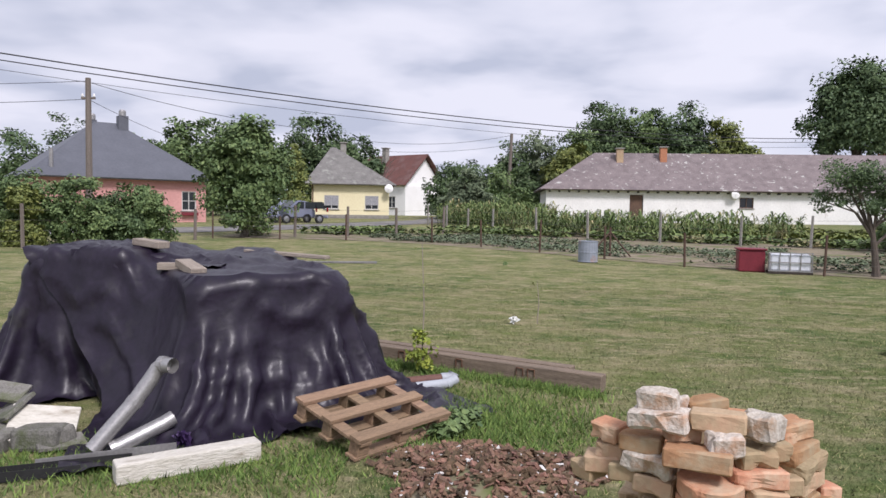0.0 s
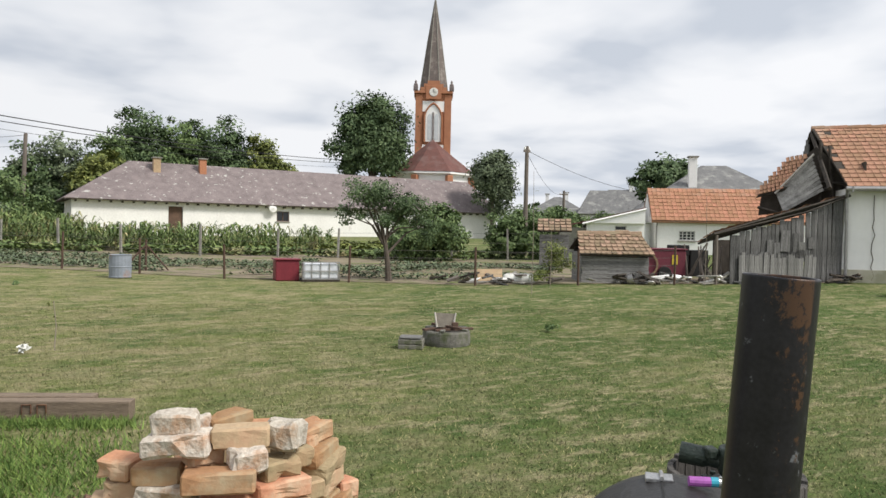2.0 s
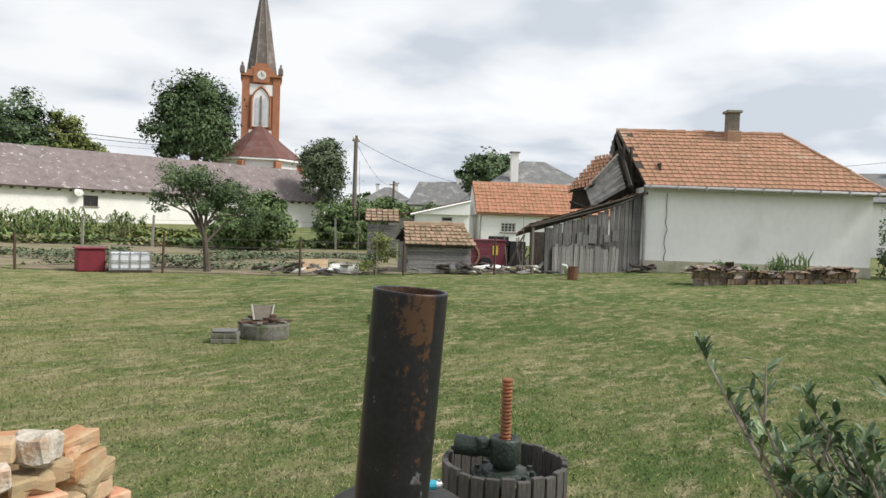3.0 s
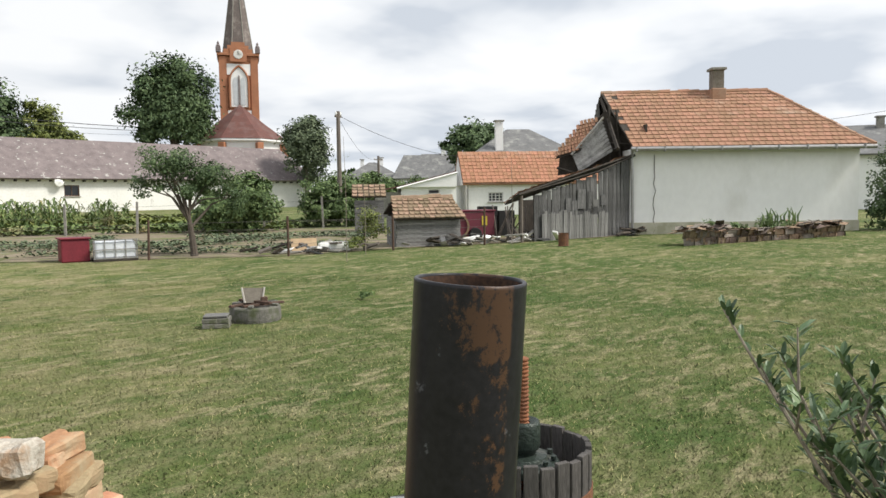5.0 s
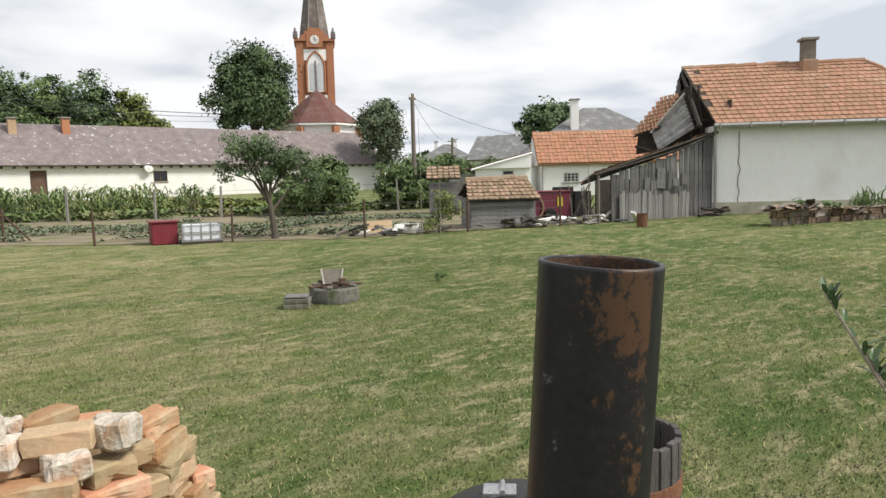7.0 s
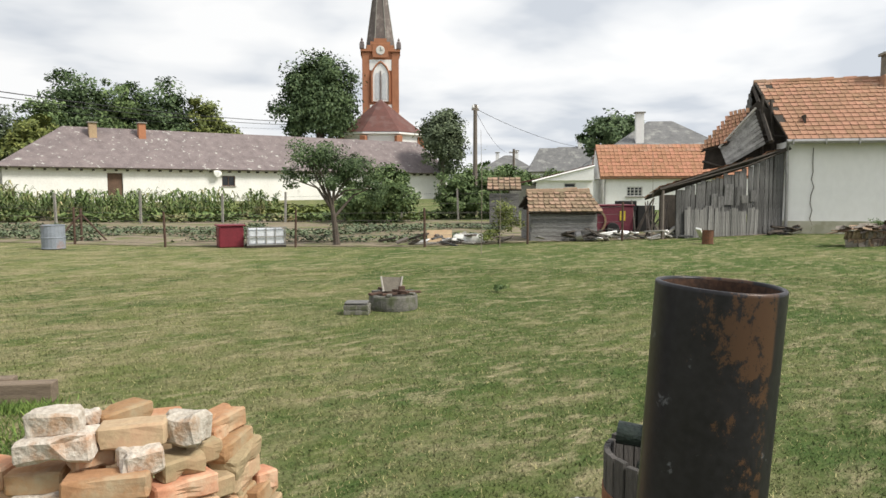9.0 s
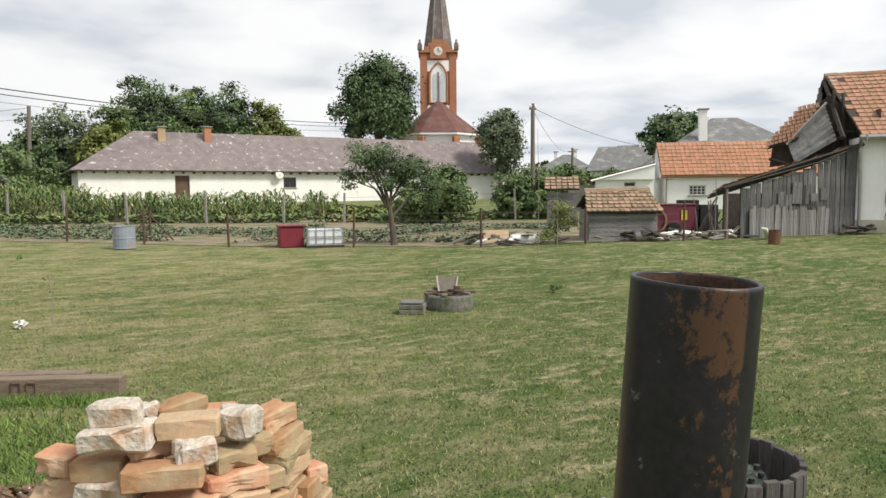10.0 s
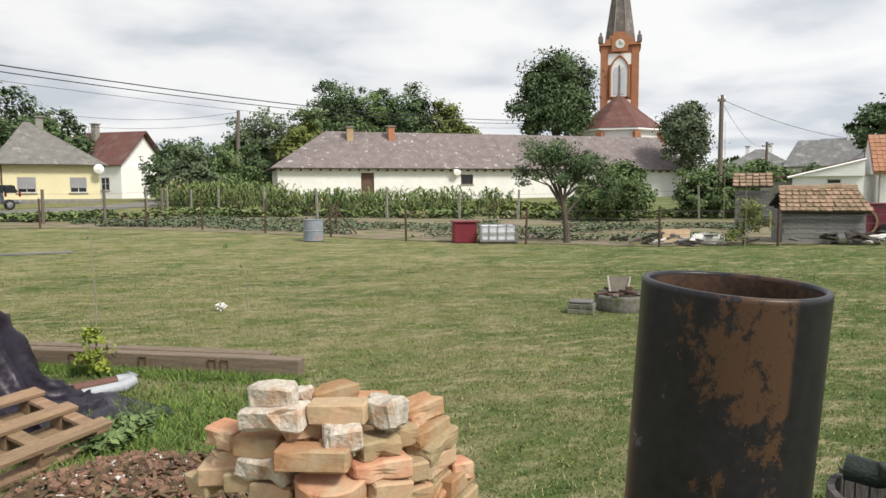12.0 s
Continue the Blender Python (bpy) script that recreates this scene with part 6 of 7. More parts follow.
def tile_stack():
    """Roof tiles stacked on edge in a long low row, with weeds on top."""
    ob = root("tile_stack", spot(20.05, 7.55, -28), "long low stack of old roof tiles overgrown with weeds", "tile stack")
    rng = random.Random(61)
    tv, tf = tile_mesh(0.22, 0.38)
    mats = (M_OLDTILE, M_OLDTILE, M_DARKTILE, M_GREYTILE)
    meshes = []
    for m in mats:
        me = bpy.data.meshes.new("tile")
        me.from_pydata(tv, [], tf)
        me.materials.append(m)
        meshes.append(me)
    long = 6.1
    for row in range(2):
        x = 0.0
        while x < long:
            if row == 0 or x < 1.5 or x > 4.3 or rng.random() < 0.55:
                o = new("tile", rng.choice(meshes))
                o.parent = ob
                o.matrix_basis = pose(x, 0.1 + rng.uniform(-0.06, 0.04), 0.10 + row * 0.21 + rng.gauss(0, 0.012), 0, 80 + rng.gauss(0, 9), 90 + rng.gauss(0, 5)) @ pose(0, -0.19, 0, 0, 0, 0)
            x += 0.085
    for k in range(130):
        # flat layers heaped at both ends
        x = rng.choice((rng.uniform(-0.15, 1.6), rng.uniform(4.4, 6.1), rng.uniform(0.0, 6.1)))
        rise = 0.20 if x < 1.5 or x > 4.4 else 0.04
        o = new("tile", rng.choice(meshes))
        o.parent = ob
        o.matrix_basis = pose(x, 0.1 + rng.uniform(-0.16, 0.3), 0.36 + rng.uniform(0, rise), rng.gauss(0, 9), rng.gauss(0, 9), rng.uniform(40, 140))
    part("core", bx(0.4, long - 0.3, 0.2, 0.55, 0, 0.32), M_DARKWOOD, ob)
    v, f = leaf_cloud([((1.0, 0.3, 0.60), (0.35, 0.2, 0.14)), ((3.7, 0.3, 0.55), (0.8, 0.2, 0.2)), ((1.9, 0.3, 0.48), (0.5, 0.2, 0.1))], 900, 0.045, rng)
    soup("weeds", v, f, M_LEAF, ob, kind="stuff")
    bm = bmesh.new()
    for k in range(16):
        x = rng.uniform(2.9, 4.6)
        tube(bm, [(x, 0.3, 0.4), (x + rng.uniform(-0.1, 0.1), 0.3, 0.75), (x + rng.uniform(-0.22, 0.22), 0.3, 0.85 + rng.random() * 0.2)], [0.02, 0.03, 0.006], 5)
    part("seed_stalks", bm, M_LEAF, ob)


tile_stack()


def parked_car():
    ob = root("parked_car", spot(-9.5, 46.0, 222) @ Matrix.Diagonal((0.93, 0.93, 0.93, 1)), "dark blue estate car parked on the street", "car")
    side = [(-2.0, 0.35), (-2.05, 0.75), (-1.95, 1.0), (-1.55, 1.5), (-0.9, 1.6), (0.3, 1.58), (0.95, 1.08), (1.85, 0.92), (2.05, 0.65), (2.0, 0.35)]
    bm = bmesh.new()
    poly(bm, [(x, -0.85, z) for x, z in side], -1.7)
    bmesh.ops.bevel(bm, geom=[e for e in bm.edges if abs(e.verts[0].co.y - e.verts[1].co.y) < 0.01], offset=0.09, segments=2, affect="EDGES")
    part("body", bm, M_CARPAINT, ob, smooth=False)
    for s in (-1, 1):
        for x0, x1, a, b in ((-1.75, -1.05, 0.12, 0.0), (-0.95, -0.15, 0.0, 0.0), (-0.05, 0.72, 0.0, 0.42)):
            y = s * 0.866
            bm = bmesh.new()
            poly(bm, [(x0, y, 1.02), (x1 + b * 0.3, y, 1.02), (x1 - b * 0.8, y, 1.48), (x0 + a, y, 1.48)][::s], 0.01)
            part("side_window", bm, M_GLASS, ob)
        for x in (-1.3, 1.3):
            w = part("wheel", lathe(bmesh.new(), [(0.2, -0.1), (0.3, -0.1), (0.32, -0.07), (0.32, 0.07), (0.3, 0.1), (0.2, 0.1)], 20, pose(x, s * 0.8, 0.32, 90, 0, 0)), M_RUBBER, ob)
            part("rim", lathe(bmesh.new(), [(0.02, 0.0), (0.2, 0.03), (0.21, 0.0), (0.02, -0.03)], 14, pose(x, s * 0.87, 0.32, 90, 0, 0)), M_RIM, w)
    part("windscreen", poly(bmesh.new(), [(0.36, -0.68, 1.55), (0.36, 0.68, 1.55), (0.96, 0.74, 1.12), (0.96, -0.74, 1.12)], 0.01), M_GLASS, ob).location = (0.03, 0, 0.03)
    part("rear_window", poly(bmesh.new(), [(-1.58, 0.68, 1.48), (-1.58, -0.68, 1.48), (-1.93, -0.72, 1.05), (-1.93, 0.72, 1.05)], 0.01), M_GLASS, ob).location = (-0.03, 0, 0.03)
    for s in (-1, 1):
        part("headlight", bx(1.9, 2.0, s * 0.62 - 0.17, s * 0.62 + 0.17, 0.66, 0.82, 0.03), M_IBC, ob)
        part("tail_light", bx(-2.06, -1.98, s * 0.72 - 0.08, s * 0.72 + 0.08, 0.8, 1.1, 0.02), M_LAMPRED, ob)
    for s in (-1, 1):
        part("bumper", bx(s * 2.0 - 0.08, s * 2.0 + 0.08, -0.8, 0.8, 0.35, 0.55, 0.05), M_CARPAINT, ob)


parked_car()

# ---------------------------------------------------------------- on the lawn


def well():
    ob = root("well_ring", spot(6.05, 8.25) @ Matrix.Diagonal((0.9, 0.9, 0.9, 1)), "low concrete well ring with scrap metal on its rim", "well")
    part("ring", lathe(bmesh.new(), [(0.30, 0.0), (0.37, 0.0), (0.38, 0.05), (0.375, 0.20), (0.36, 0.225), (0.29, 0.225), (0.285, 0.0)], 28), M_OLDCONC, ob)
    part("cover", lathe(bmesh.new(), [(0.28, 0.19), (0.01, 0.20)], 28), M_DARKWOOD, ob)
    rng = random.Random(71)
    for k, (x, y, l, r) in enumerate(((-0.1, 0.12, 0.62, 12), (0.05, -0.14, 0.66, -8), (0.0, 0.0, 0.7, 4))):
        b = part("rail", bx(-l / 2, l / 2, -0.03, 0.03, 0, 0.035, 0.006), M_RUSTPOST, ob)
        b.matrix_basis = pose(x, y, 0.228 + 0.0 * k, 0, 0, r + (90 if k == 2 else 0)) @ pose(0, 0, 0.036 if k == 2 else 0)
    pl = part("upright_plate", poly(bmesh.new(), [(-0.12, 0, 0.0), (0.12, 0, 0.0), (0.165, 0.05, 0.21), (-0.15, 0.05, 0.22)], 0.012), M_STONEPLATE, ob, "pale weathered plate standing on the rim")
    pl.matrix_basis = pose(-0.03, 0.0, 0.265, 0, 0, -38)
    for sx, top in ((-1, 0.23), (1, 0.225)):
        part("lug", tube(bmesh.new(), [(sx * 0.125, -0.012, 0.0), (sx * 0.165, 0.035, top)], [0.016, 0.013], 6), M_WHITEWOOD, pl, "pale side strip")
    part("iron_box", bx(-0.05, 0.05, -0.03, 0.03, 0, 0.09, 0.012), M_RUSTPOST, ob, "small rusty casting").matrix_basis = pose(0.06, -0.14, 0.266, 0, 0, -20)
    for k in range(7):
        a = rng.uniform(0, 6.28)
        part("loose_brick", bx(-0.06, 0.06, -0.035, 0.035, 0, 0.035, 0.008), M_OLDCONC, ob).matrix_basis = pose(0.31 * math.cos(a), 0.31 * math.sin(a), 0.227, 0, 0, math.degrees(a))
    ob = root("brick_box", spot(5.42, 8.2, -40), "small crumbling brick box beside the well", "brick box")
    for k in range(8):
        part("brick", bx(-0.09, 0.09, -0.06, 0.06, 0, 0.062, 0.008), M_OLDCONC, ob).matrix_basis = pose((-0.07, 0.08)[k % 2], (-0.07, 0.07)[(k // 2) % 2], 0.002 + 0.066 * (k // 4), 0, 0, rng.gauss(0, 6))
    part("lid", bx(-0.15, 0.15, -0.12, 0.12, 0.14, 0.165, 0.008), M_GREYWOODH, ob)


well()
rag = tagged(soup("white_rag", *leaf_cloud([((0, 0, 0.05), (0.10, 0.08, 0.045))], 60, 0.05, random.Random(2)), M_PAPER), "crumpled white paper lying on the lawn", "litter")
rag.matrix_basis = spot(1.08, 10.15)


def weed(x, y, r, h, n, size, material, label, seed):
    rng = random.Random(seed)
    v, f = leaf_cloud([((0, 0, h * 0.5), (r, r, h * 0.5))], n, size, rng, 0.2)
    ob = soup("weed_clump", v, f, material)
    tagged(ob, label, "weed", "weed clumps")
    ob.matrix_basis = spot(x, y)


weed(8.26, 8.4, 0.17, 0.2, 90, 0.04, M_LEAF, "small clump of dark weeds on the lawn", 1)
weed(-0.17, 7.0, 0.13, 0.5, 420, 0.03, M_WEEDYL, "yellow-green weed beside the timber beam", 2)
weed(4.75, 22.2, 0.25, 0.14, 60, 0.06, M_LEAF, "small clump of dark weeds on the lawn", 3)
weed(1.75, 19.5, 0.15, 0.08, 40, 0.05, M_LEAF, "small clump of dark weeds on the lawn", 4)


def sapling(x, y, h, label, seed):
    rng = random.Random(seed)
    ob = root("sapling", spot(x, y), label, "sapling")
    part("stem", tube(bmesh.new(), [(0, 0, 0), (0.02, 0, h * 0.5), (-0.01, 0.01, h)], [0.009, 0.007, 0.004], 5), M_TWIG, ob)
    v, f = leaf_cloud([((0, 0, h * 0.9), (0.09, 0.09, h * 0.14)), ((0, 0, h * 0.55), (0.06, 0.06, h * 0.2))], 12, 0.018, rng, 0.1)
    soup("leaves", v, f, M_LEAFYL, ob, kind="stuff")


sapling(-0.2, 7.1, 1.3, "thin young tree with few leaves by the beam", 1)
sapling(1.38, 10.2, 0.62, "thin staked sapling on the lawn", 2)
sapling(13.6, 13.9, 1.9, "tall thin sapling at the lawn's edge", 3)
sapling(12.0, 12.9, 3.0, "tall thin sapling at the lawn's edge", 4)
sapling(17.9, 12.1, 2.6, "tall thin sapling before the shed", 5)
off = tagged(part("board_offcut", bx(-1.1, 1.1, -0.09, 0.09, 0, 0.05, 0.01), M_GREYWOODH), "long grey board lying on the lawn", "board")
off.matrix_basis = spot(-2.9, 19.3, 8)


def beam():
    ax, ay, bx2, by2 = -1.6, 8.15, 1.44, 6.3
    L = math.hypot(bx2 - ax, by2 - ay)
    rz = math.degrees(math.atan2(by2 - ay, bx2 - ax))
    ob = root("timber_beam", pose(ax, ay, 0, 0, 0, rz), "long brown squared timber beam with iron staples", "beam")
    part("beam", bx(0, L, 0.0, 0.14, 0, 0.155, 0.008), M_BEAM, ob)
    for x in (1.35, 2.05, 2.72, L - 0.72):
        s = part("iron_staple", tube(bmesh.new(), [(x, -0.006, 0.05), (x, -0.008, 0.13), (x + 0.07, -0.008, 0.13), (x + 0.07, -0.006, 0.06)], [0.006] * 4, 5), M_RUST, ob)
    ob = root("timber_beam", pose(ax, ay, 0, 0, 0, rz), "second brown timber beam lying behind the first", "beam")
    part("beam", bx(0.2, L - 0.35, 0.15, 0.28, 0, 0.165, 0.01), M_BEAM, ob)


beam()


def tarp():
    """Two black sheets let fall over the heap and left to settle into their own folds."""
    # blocks of the heap: middle, half size, turn, and how far their edges are rounded
    heap = [((-3.05, 6.65, 0.60), (0.50, 0.70, 0.63), -5, 0.06),
            ((-1.79, 6.31, 0.53), (0.66, 0.88, 0.56), 33, 0.05),
            ((-2.35, 6.85, 0.57), (0.70, 0.60, 0.59), 10, 0.08),
            ((-1.48, 6.50, 0.30), (0.62, 0.80, 0.28), 33, 0.10)]
    frames = []
    for c, h, a, r in heap:
        ca, sa = math.cos(radians(a)), math.sin(radians(a))
        frames.append((np.array(c), np.array(h) - r, ca, sa, r))

    def push_out(p, gap):
        """Moves points out of the blocks and the ground; tells which ones touch."""
        touch = np.zeros(len(p), bool)
        for c, h, ca, sa, r in frames:
            d = p - c
            q = np.stack((d[:, 0] * ca + d[:, 1] * sa, d[:, 1] * ca - d[:, 0] * sa, d[:, 2]), 1)
            near = np.clip(q, -h, h)
            out = q - near
            dist = np.linalg.norm(out, axis=1)
            inside = dist < 1e-6
            hit = dist < r + gap
            if not hit.any():
                continue
            new_q = near + out / np.maximum(dist, 1e-6)[:, None] * (r + gap)
            # points deep inside leave by the nearest face
            room = h - np.abs(q)
            axis = np.argmin(room, axis=1)
            rows = np.nonzero(inside)[0]
            new_q[rows, :] = q[rows, :]
            new_q[rows, axis[rows]] = np.where(q[rows, axis[rows]] < 0, -1, 1) * (h[axis[rows]] + r + gap)
            q = np.where(hit[:, None], new_q, q)
            p = np.stack((c[0] + q[:, 0] * ca - q[:, 1] * sa, c[1] + q[:, 0] * sa + q[:, 1] * ca, c[2] + q[:, 2]), 1)
            touch |= hit
        low = p[:, 2] < 0.012 + gap
        p[low, 2] = 0.012 + gap
        return p, touch | low

    def settle(nx, ny, step, middle, turn, z, gap, seed, steps):
        g = np.random.RandomState(seed)
        ca, sa = math.cos(radians(turn)), math.sin(radians(turn))
        u, v = np.meshgrid((np.arange(nx) - (nx - 1) / 2) * step * 0.94, (np.arange(ny) - (ny - 1) / 2) * step * 0.94, indexing="ij")
        # a little slack and unevenness, as of a sheet thrown over by hand
        p = np.stack((middle[0] + u * ca - v * sa, middle[1] + u * sa + v * ca, z + 0.03 * np.sin(u * 3.1 + v * 1.7) + 0.02 * np.sin(v * 5.3 - u * 2.2) + 0.01 * np.sin(u * 9 + 4 * np.sin(v * 2)) + 0.01 * np.sin(v * 8 + 3 * np.sin(u * 3)) + g.uniform(-0.004, 0.004, u.shape)), 2).reshape(-1, 3)
        idx = np.arange(nx * ny).reshape(nx, ny)
        links = []
        for di, dj, stiff in ((1, 0, 1.0), (0, 1, 1.0), (1, 1, 0.7), (1, -1, 0.7), (2, 0, 0.05), (0, 2, 0.05)):
            a = idx[:nx - di, max(0, -dj):ny - max(0, dj)]
            b = idx[di:, max(0, dj):ny + min(0, dj)]
            sel = (np.arange(a.shape[0]) // di % 2 == 0)[:, None] if di else None
            if di:
                first = np.broadcast_to(sel, a.shape)
            else:
                first = np.broadcast_to((np.arange(a.shape[1]) // dj % 2 == 0)[None, :], a.shape)
            for s in (first, ~first):
                links.append((a[s], b[s], step * math.hypot(di, dj), stiff * 0.5))
        old = p.copy()
        for k in range(steps):
            speed = (p - old) * 0.97
            speed[:, 2] -= 0.0016
            far = np.linalg.norm(speed, axis=1)
            speed *= np.minimum(1, 0.05 / np.maximum(far, 1e-9))[:, None]
            old = p
            p = p + speed
            for _ in range(6):
                for a, b, rest, s in links:
                    d = p[b] - p[a]
                    n = np.sqrt((d * d).sum(1))
                    f = (s * (n - rest) / np.maximum(n, 1e-9))[:, None] * d
                    if rest > step * 1.9:
                        f[n > rest] = 0
                    p[a] += f
                    p[b] -= f
            p, touch = push_out(p, gap)
            old = np.where(touch[:, None], old + (p - old) * 0.75, old)
        return p

    made = []
    for nx, ny, step, middle, turn, z, gap, seed, label in (
            (62, 68, 0.05, (-3.08, 6.6), -5, 1.36, 0.006, 3, "black plastic sheet hanging in folds over the heap's end"),
            (78, 92, 0.045, (-1.82, 6.31), 33, 1.42, 0.02, 5, "black plastic sheet draped in deep folds over a heap")):
        p = settle(nx, ny, step, middle, turn, z, gap, seed, 130)
        faces = [(i * ny + j, (i + 1) * ny + j, (i + 1) * ny + j + 1, i * ny + j + 1) for i in range(nx - 1) for j in range(ny - 1)]
        # stiff film breaks into ridges and flat facets
        g = p.reshape(nx, ny, 3)
        nrm = np.cross(np.gradient(g, axis=0), np.gradient(g, axis=1)).reshape(-1, 3)
        nrm /= np.maximum(np.linalg.norm(nrm, axis=1), 1e-9)[:, None]
        for k, (x, y, zz) in enumerate(p):
            lift = 0.0
            for scale, deep, off in ((1.9, 0.13, 0.0), (4.2, 0.075, 7.0), (8.5, 0.026, 3.0)):
                lean = 0.5 * math.sin(x * 1.7 + off)
                q = Vector(((x + lean * zz) * scale, (y - lean * zz) * scale, zz * scale * 0.55 + off + seed))
                lift += deep * (0.22 - abs(noise.noise(q)))
            p[k] += nrm[k] * max(-0.012, lift)
        p[:, 2] = np.maximum(p[:, 2], 0.012)
        made.append(p)
        ob = soup("plastic_sheet", p.tolist(), faces, M_TARP, smooth=True)
        tagged(ob, label, "tarpaulin")
    return np.concatenate(made)


SHEET = tarp()


def sheet_top(x, y):
    near = SHEET[np.hypot(SHEET[:, 0] - x, SHEET[:, 1] - y) < 0.09]
    return float(near[:, 2].max()) - 0.012 if len(near) else 0.0


# offcuts that weigh the sheet down
for name, x, y, rz, tilt, size, label in (
        ("timber_offcut", -2.05, 5.75, -50, 9, (0.36, 0.13, 0.065), "grey timber offcut weighing down the sheet"),
        ("timber_offcut", -2.62, 6.35, -28, 4, (0.34, 0.13, 0.06), "grey timber offcut weighing down the sheet"),
        ("timber_offcut", -2.30, 5.95, 10, 0, (0.18, 0.10, 0.06), "short grey block weighing down the sheet"),
        ("plank", -1.55, 7.0, -22, 2, (0.95, 0.10, 0.035), "pale plank lying on the sheet"),
        ("plank", -1.2, 8.6, -10, 0, (1.1, 0.1, 0.04), "pale plank lying on the grass behind the heap")):
    b = tagged(part(name, bx(-size[0] / 2, size[0] / 2, -size[1] / 2, size[1] / 2, 0, size[2], 0.006), M_GREYWOODLT2), label, "board")
    b.matrix_basis = pose(x, y, sheet_top(x, y), 0, tilt, rz)


def pallet():
    ob = root("wooden_pallet", pose(-0.49, 5.0, 0.085, 0, 0, 49) @ pose(0, 0, 0, 14, 0, 0), "broken pale wooden pallet lying in the weeds", "pallet")
    for y in (-0.29, 0.0, 0.29):
        part("deck_board", bx(-0.45, 0.45, y - 0.05, y + 0.05, 0.128, 0.158, 0.004), M_PALLET, ob)
    for y in (-0.28, 0.0, 0.28):
        part("bottom_board", bx(-0.45, 0.45, y - 0.05, y + 0.05, 0.002, 0.024, 0.004), M_PALLET, ob)
    for x in (-0.38, 0.0, 0.38):
        part("stringer", bx(x - 0.05, x + 0.05, -0.34, 0.34, 0.102, 0.126, 0.004), M_PALLET, ob)
        for y in (-0.28, 0.0, 0.28):
            part("block", bx(x - 0.05, x + 0.05, y - 0.045, y + 0.045, 0.025, 0.101, 0.004), M_PALLET, ob)


pallet()


def white_beam():
    ob = root("white_beam", pose(-1.54, 4.3, 0, 0, 0, 33), "short white beam with peeling paint on the grass", "beam")
    part("beam", bx(-0.43, 0.43, -0.07, 0.07, 0.0, 0.125, 0.012), M_WBEAM, ob)


white_beam()


def duct(name, pts, r, material, label, rings=()):
    ob = root(name, pose(0, 0, 0), label, "pipe")
    bm = bmesh.new()
    tube(bm, pts, [r] * len(pts), 14, False)
    part("tube", bm, material, ob, smooth=True)
    for i in rings:
        p, q = Vector(pts[i]), Vector(pts[i + 1])
        d = (q - p).normalized() * 0.02
        part("collar", tube(bmesh.new(), [p - d, p + d], [r * 1.08] * 2, 14), material, ob)
    return ob


duct("stove_pipe", [(-2.22, 4.45, 0.06), (-2.02, 4.62, 0.33), (-1.93, 4.69, 0.48), (-1.90, 4.705, 0.535), (-1.86, 4.70, 0.565), (-1.78, 4.66, 0.565)], 0.052, M_GALV, "galvanised stove pipe with an elbow leaning on the sheet", (1, 4))
duct("stove_pipe", [(-2.1, 4.5, 0.055), (-1.85, 4.68, 0.17), (-1.8, 4.72, 0.2)], 0.052, M_GALV, "short galvanised pipe beside the heap", (0,))
duct("plastic_pipe", [(-0.55, 6.05, 0.05), (0.06, 6.38, 0.05), (0.14, 6.44, 0.08)], 0.045, M_GREYPVC, "grey plastic drain pipe poking from under the sheet", (1,))
duct("plastic_pipe", [(-0.55, 6.3, 0.05), (-0.05, 6.5, 0.06), (0.0, 6.52, 0.06)], 0.045, M_BROWNPIPE, "brown pipe with a grey socket under the sheet")
duct("plastic_pipe", [(0.0, 6.52, 0.06), (0.1, 6.56, 0.065), (0.12, 6.57, 0.11)], 0.052, M_GREYPVC, "short grey pipe socket on the brown pipe")


def slabs():
    rng = random.Random(33)
    ob = root("plaster_rubble", pose(-2.75, 4.75, 0), "broken white plaster slabs piled against the heap", "rubble")
    for k, (x, y, z, l, w, rx, ry, rz) in enumerate(((0.05, 0.0, 0.12, 0.42, 0.3, 38, 8, 20), (-0.2, 0.05, 0.2, 0.3, 0.26, 30, -20, -30), (0.22, -0.1, 0.03, 0.3, 0.2, 10, 5, 40), (-0.3, 0.15, 0.3, 0.28, 0.2, 20, 10, 5))):
        part("slab", bx(-l / 2, l / 2, -w / 2, w / 2, 0, 0.03, 0.006), M_WBEAM if k == 0 else M_OLDCONC, ob).matrix_basis = pose(x, y, z, rx, ry, rz)
    for k in range(8):
        s = rng.uniform(0.08, 0.16)
        bm = bx(-s, s, -s * 0.7, s * 0.7, 0, s, 0.03)
        part("lump", bm, M_OLDCONC, ob).matrix_basis = pose(rng.uniform(-0.4, 0.5), rng.uniform(-0.35, 0.0), 0.0, rng.gauss(0, 10), rng.gauss(0, 10), rng.uniform(0, 180))
    for x, y, z, l, rz, label in ((-2.35, 4.28, 0.0, 0.85, 22, "dark steel angle lying on the grass"), (-2.1, 4.42, 0.02, 0.8, 26, "flat grey steel strip on the grass"), (-2.45, 4.12, 0.0, 0.6, 20, "dark steel strip in the grass")):
        o = root("steel_strip", pose(x, y, z, 0, 0, rz), label, "scrap metal")
        part("web", bx(-l / 2, l / 2, -0.06, 0.06, 0.01, 0.016), M_RUBBER if "dark" in label else M_GALV, o)
        part("flange", bx(-l / 2, l / 2, -0.064, -0.058, 0.01, 0.07), M_RUBBER if "dark" in label else M_GALV, o)
    o = tagged(soup("purple_rag", *leaf_cloud([((0, 0, 0.03), (0.12, 0.06, 0.03))], 60, 0.05, rng), M_PURPLERAG), "crumpled dark purple plastic scrap", "litter")
    o.matrix_basis = pose(-1.75, 4.62, 0.05)


slabs()


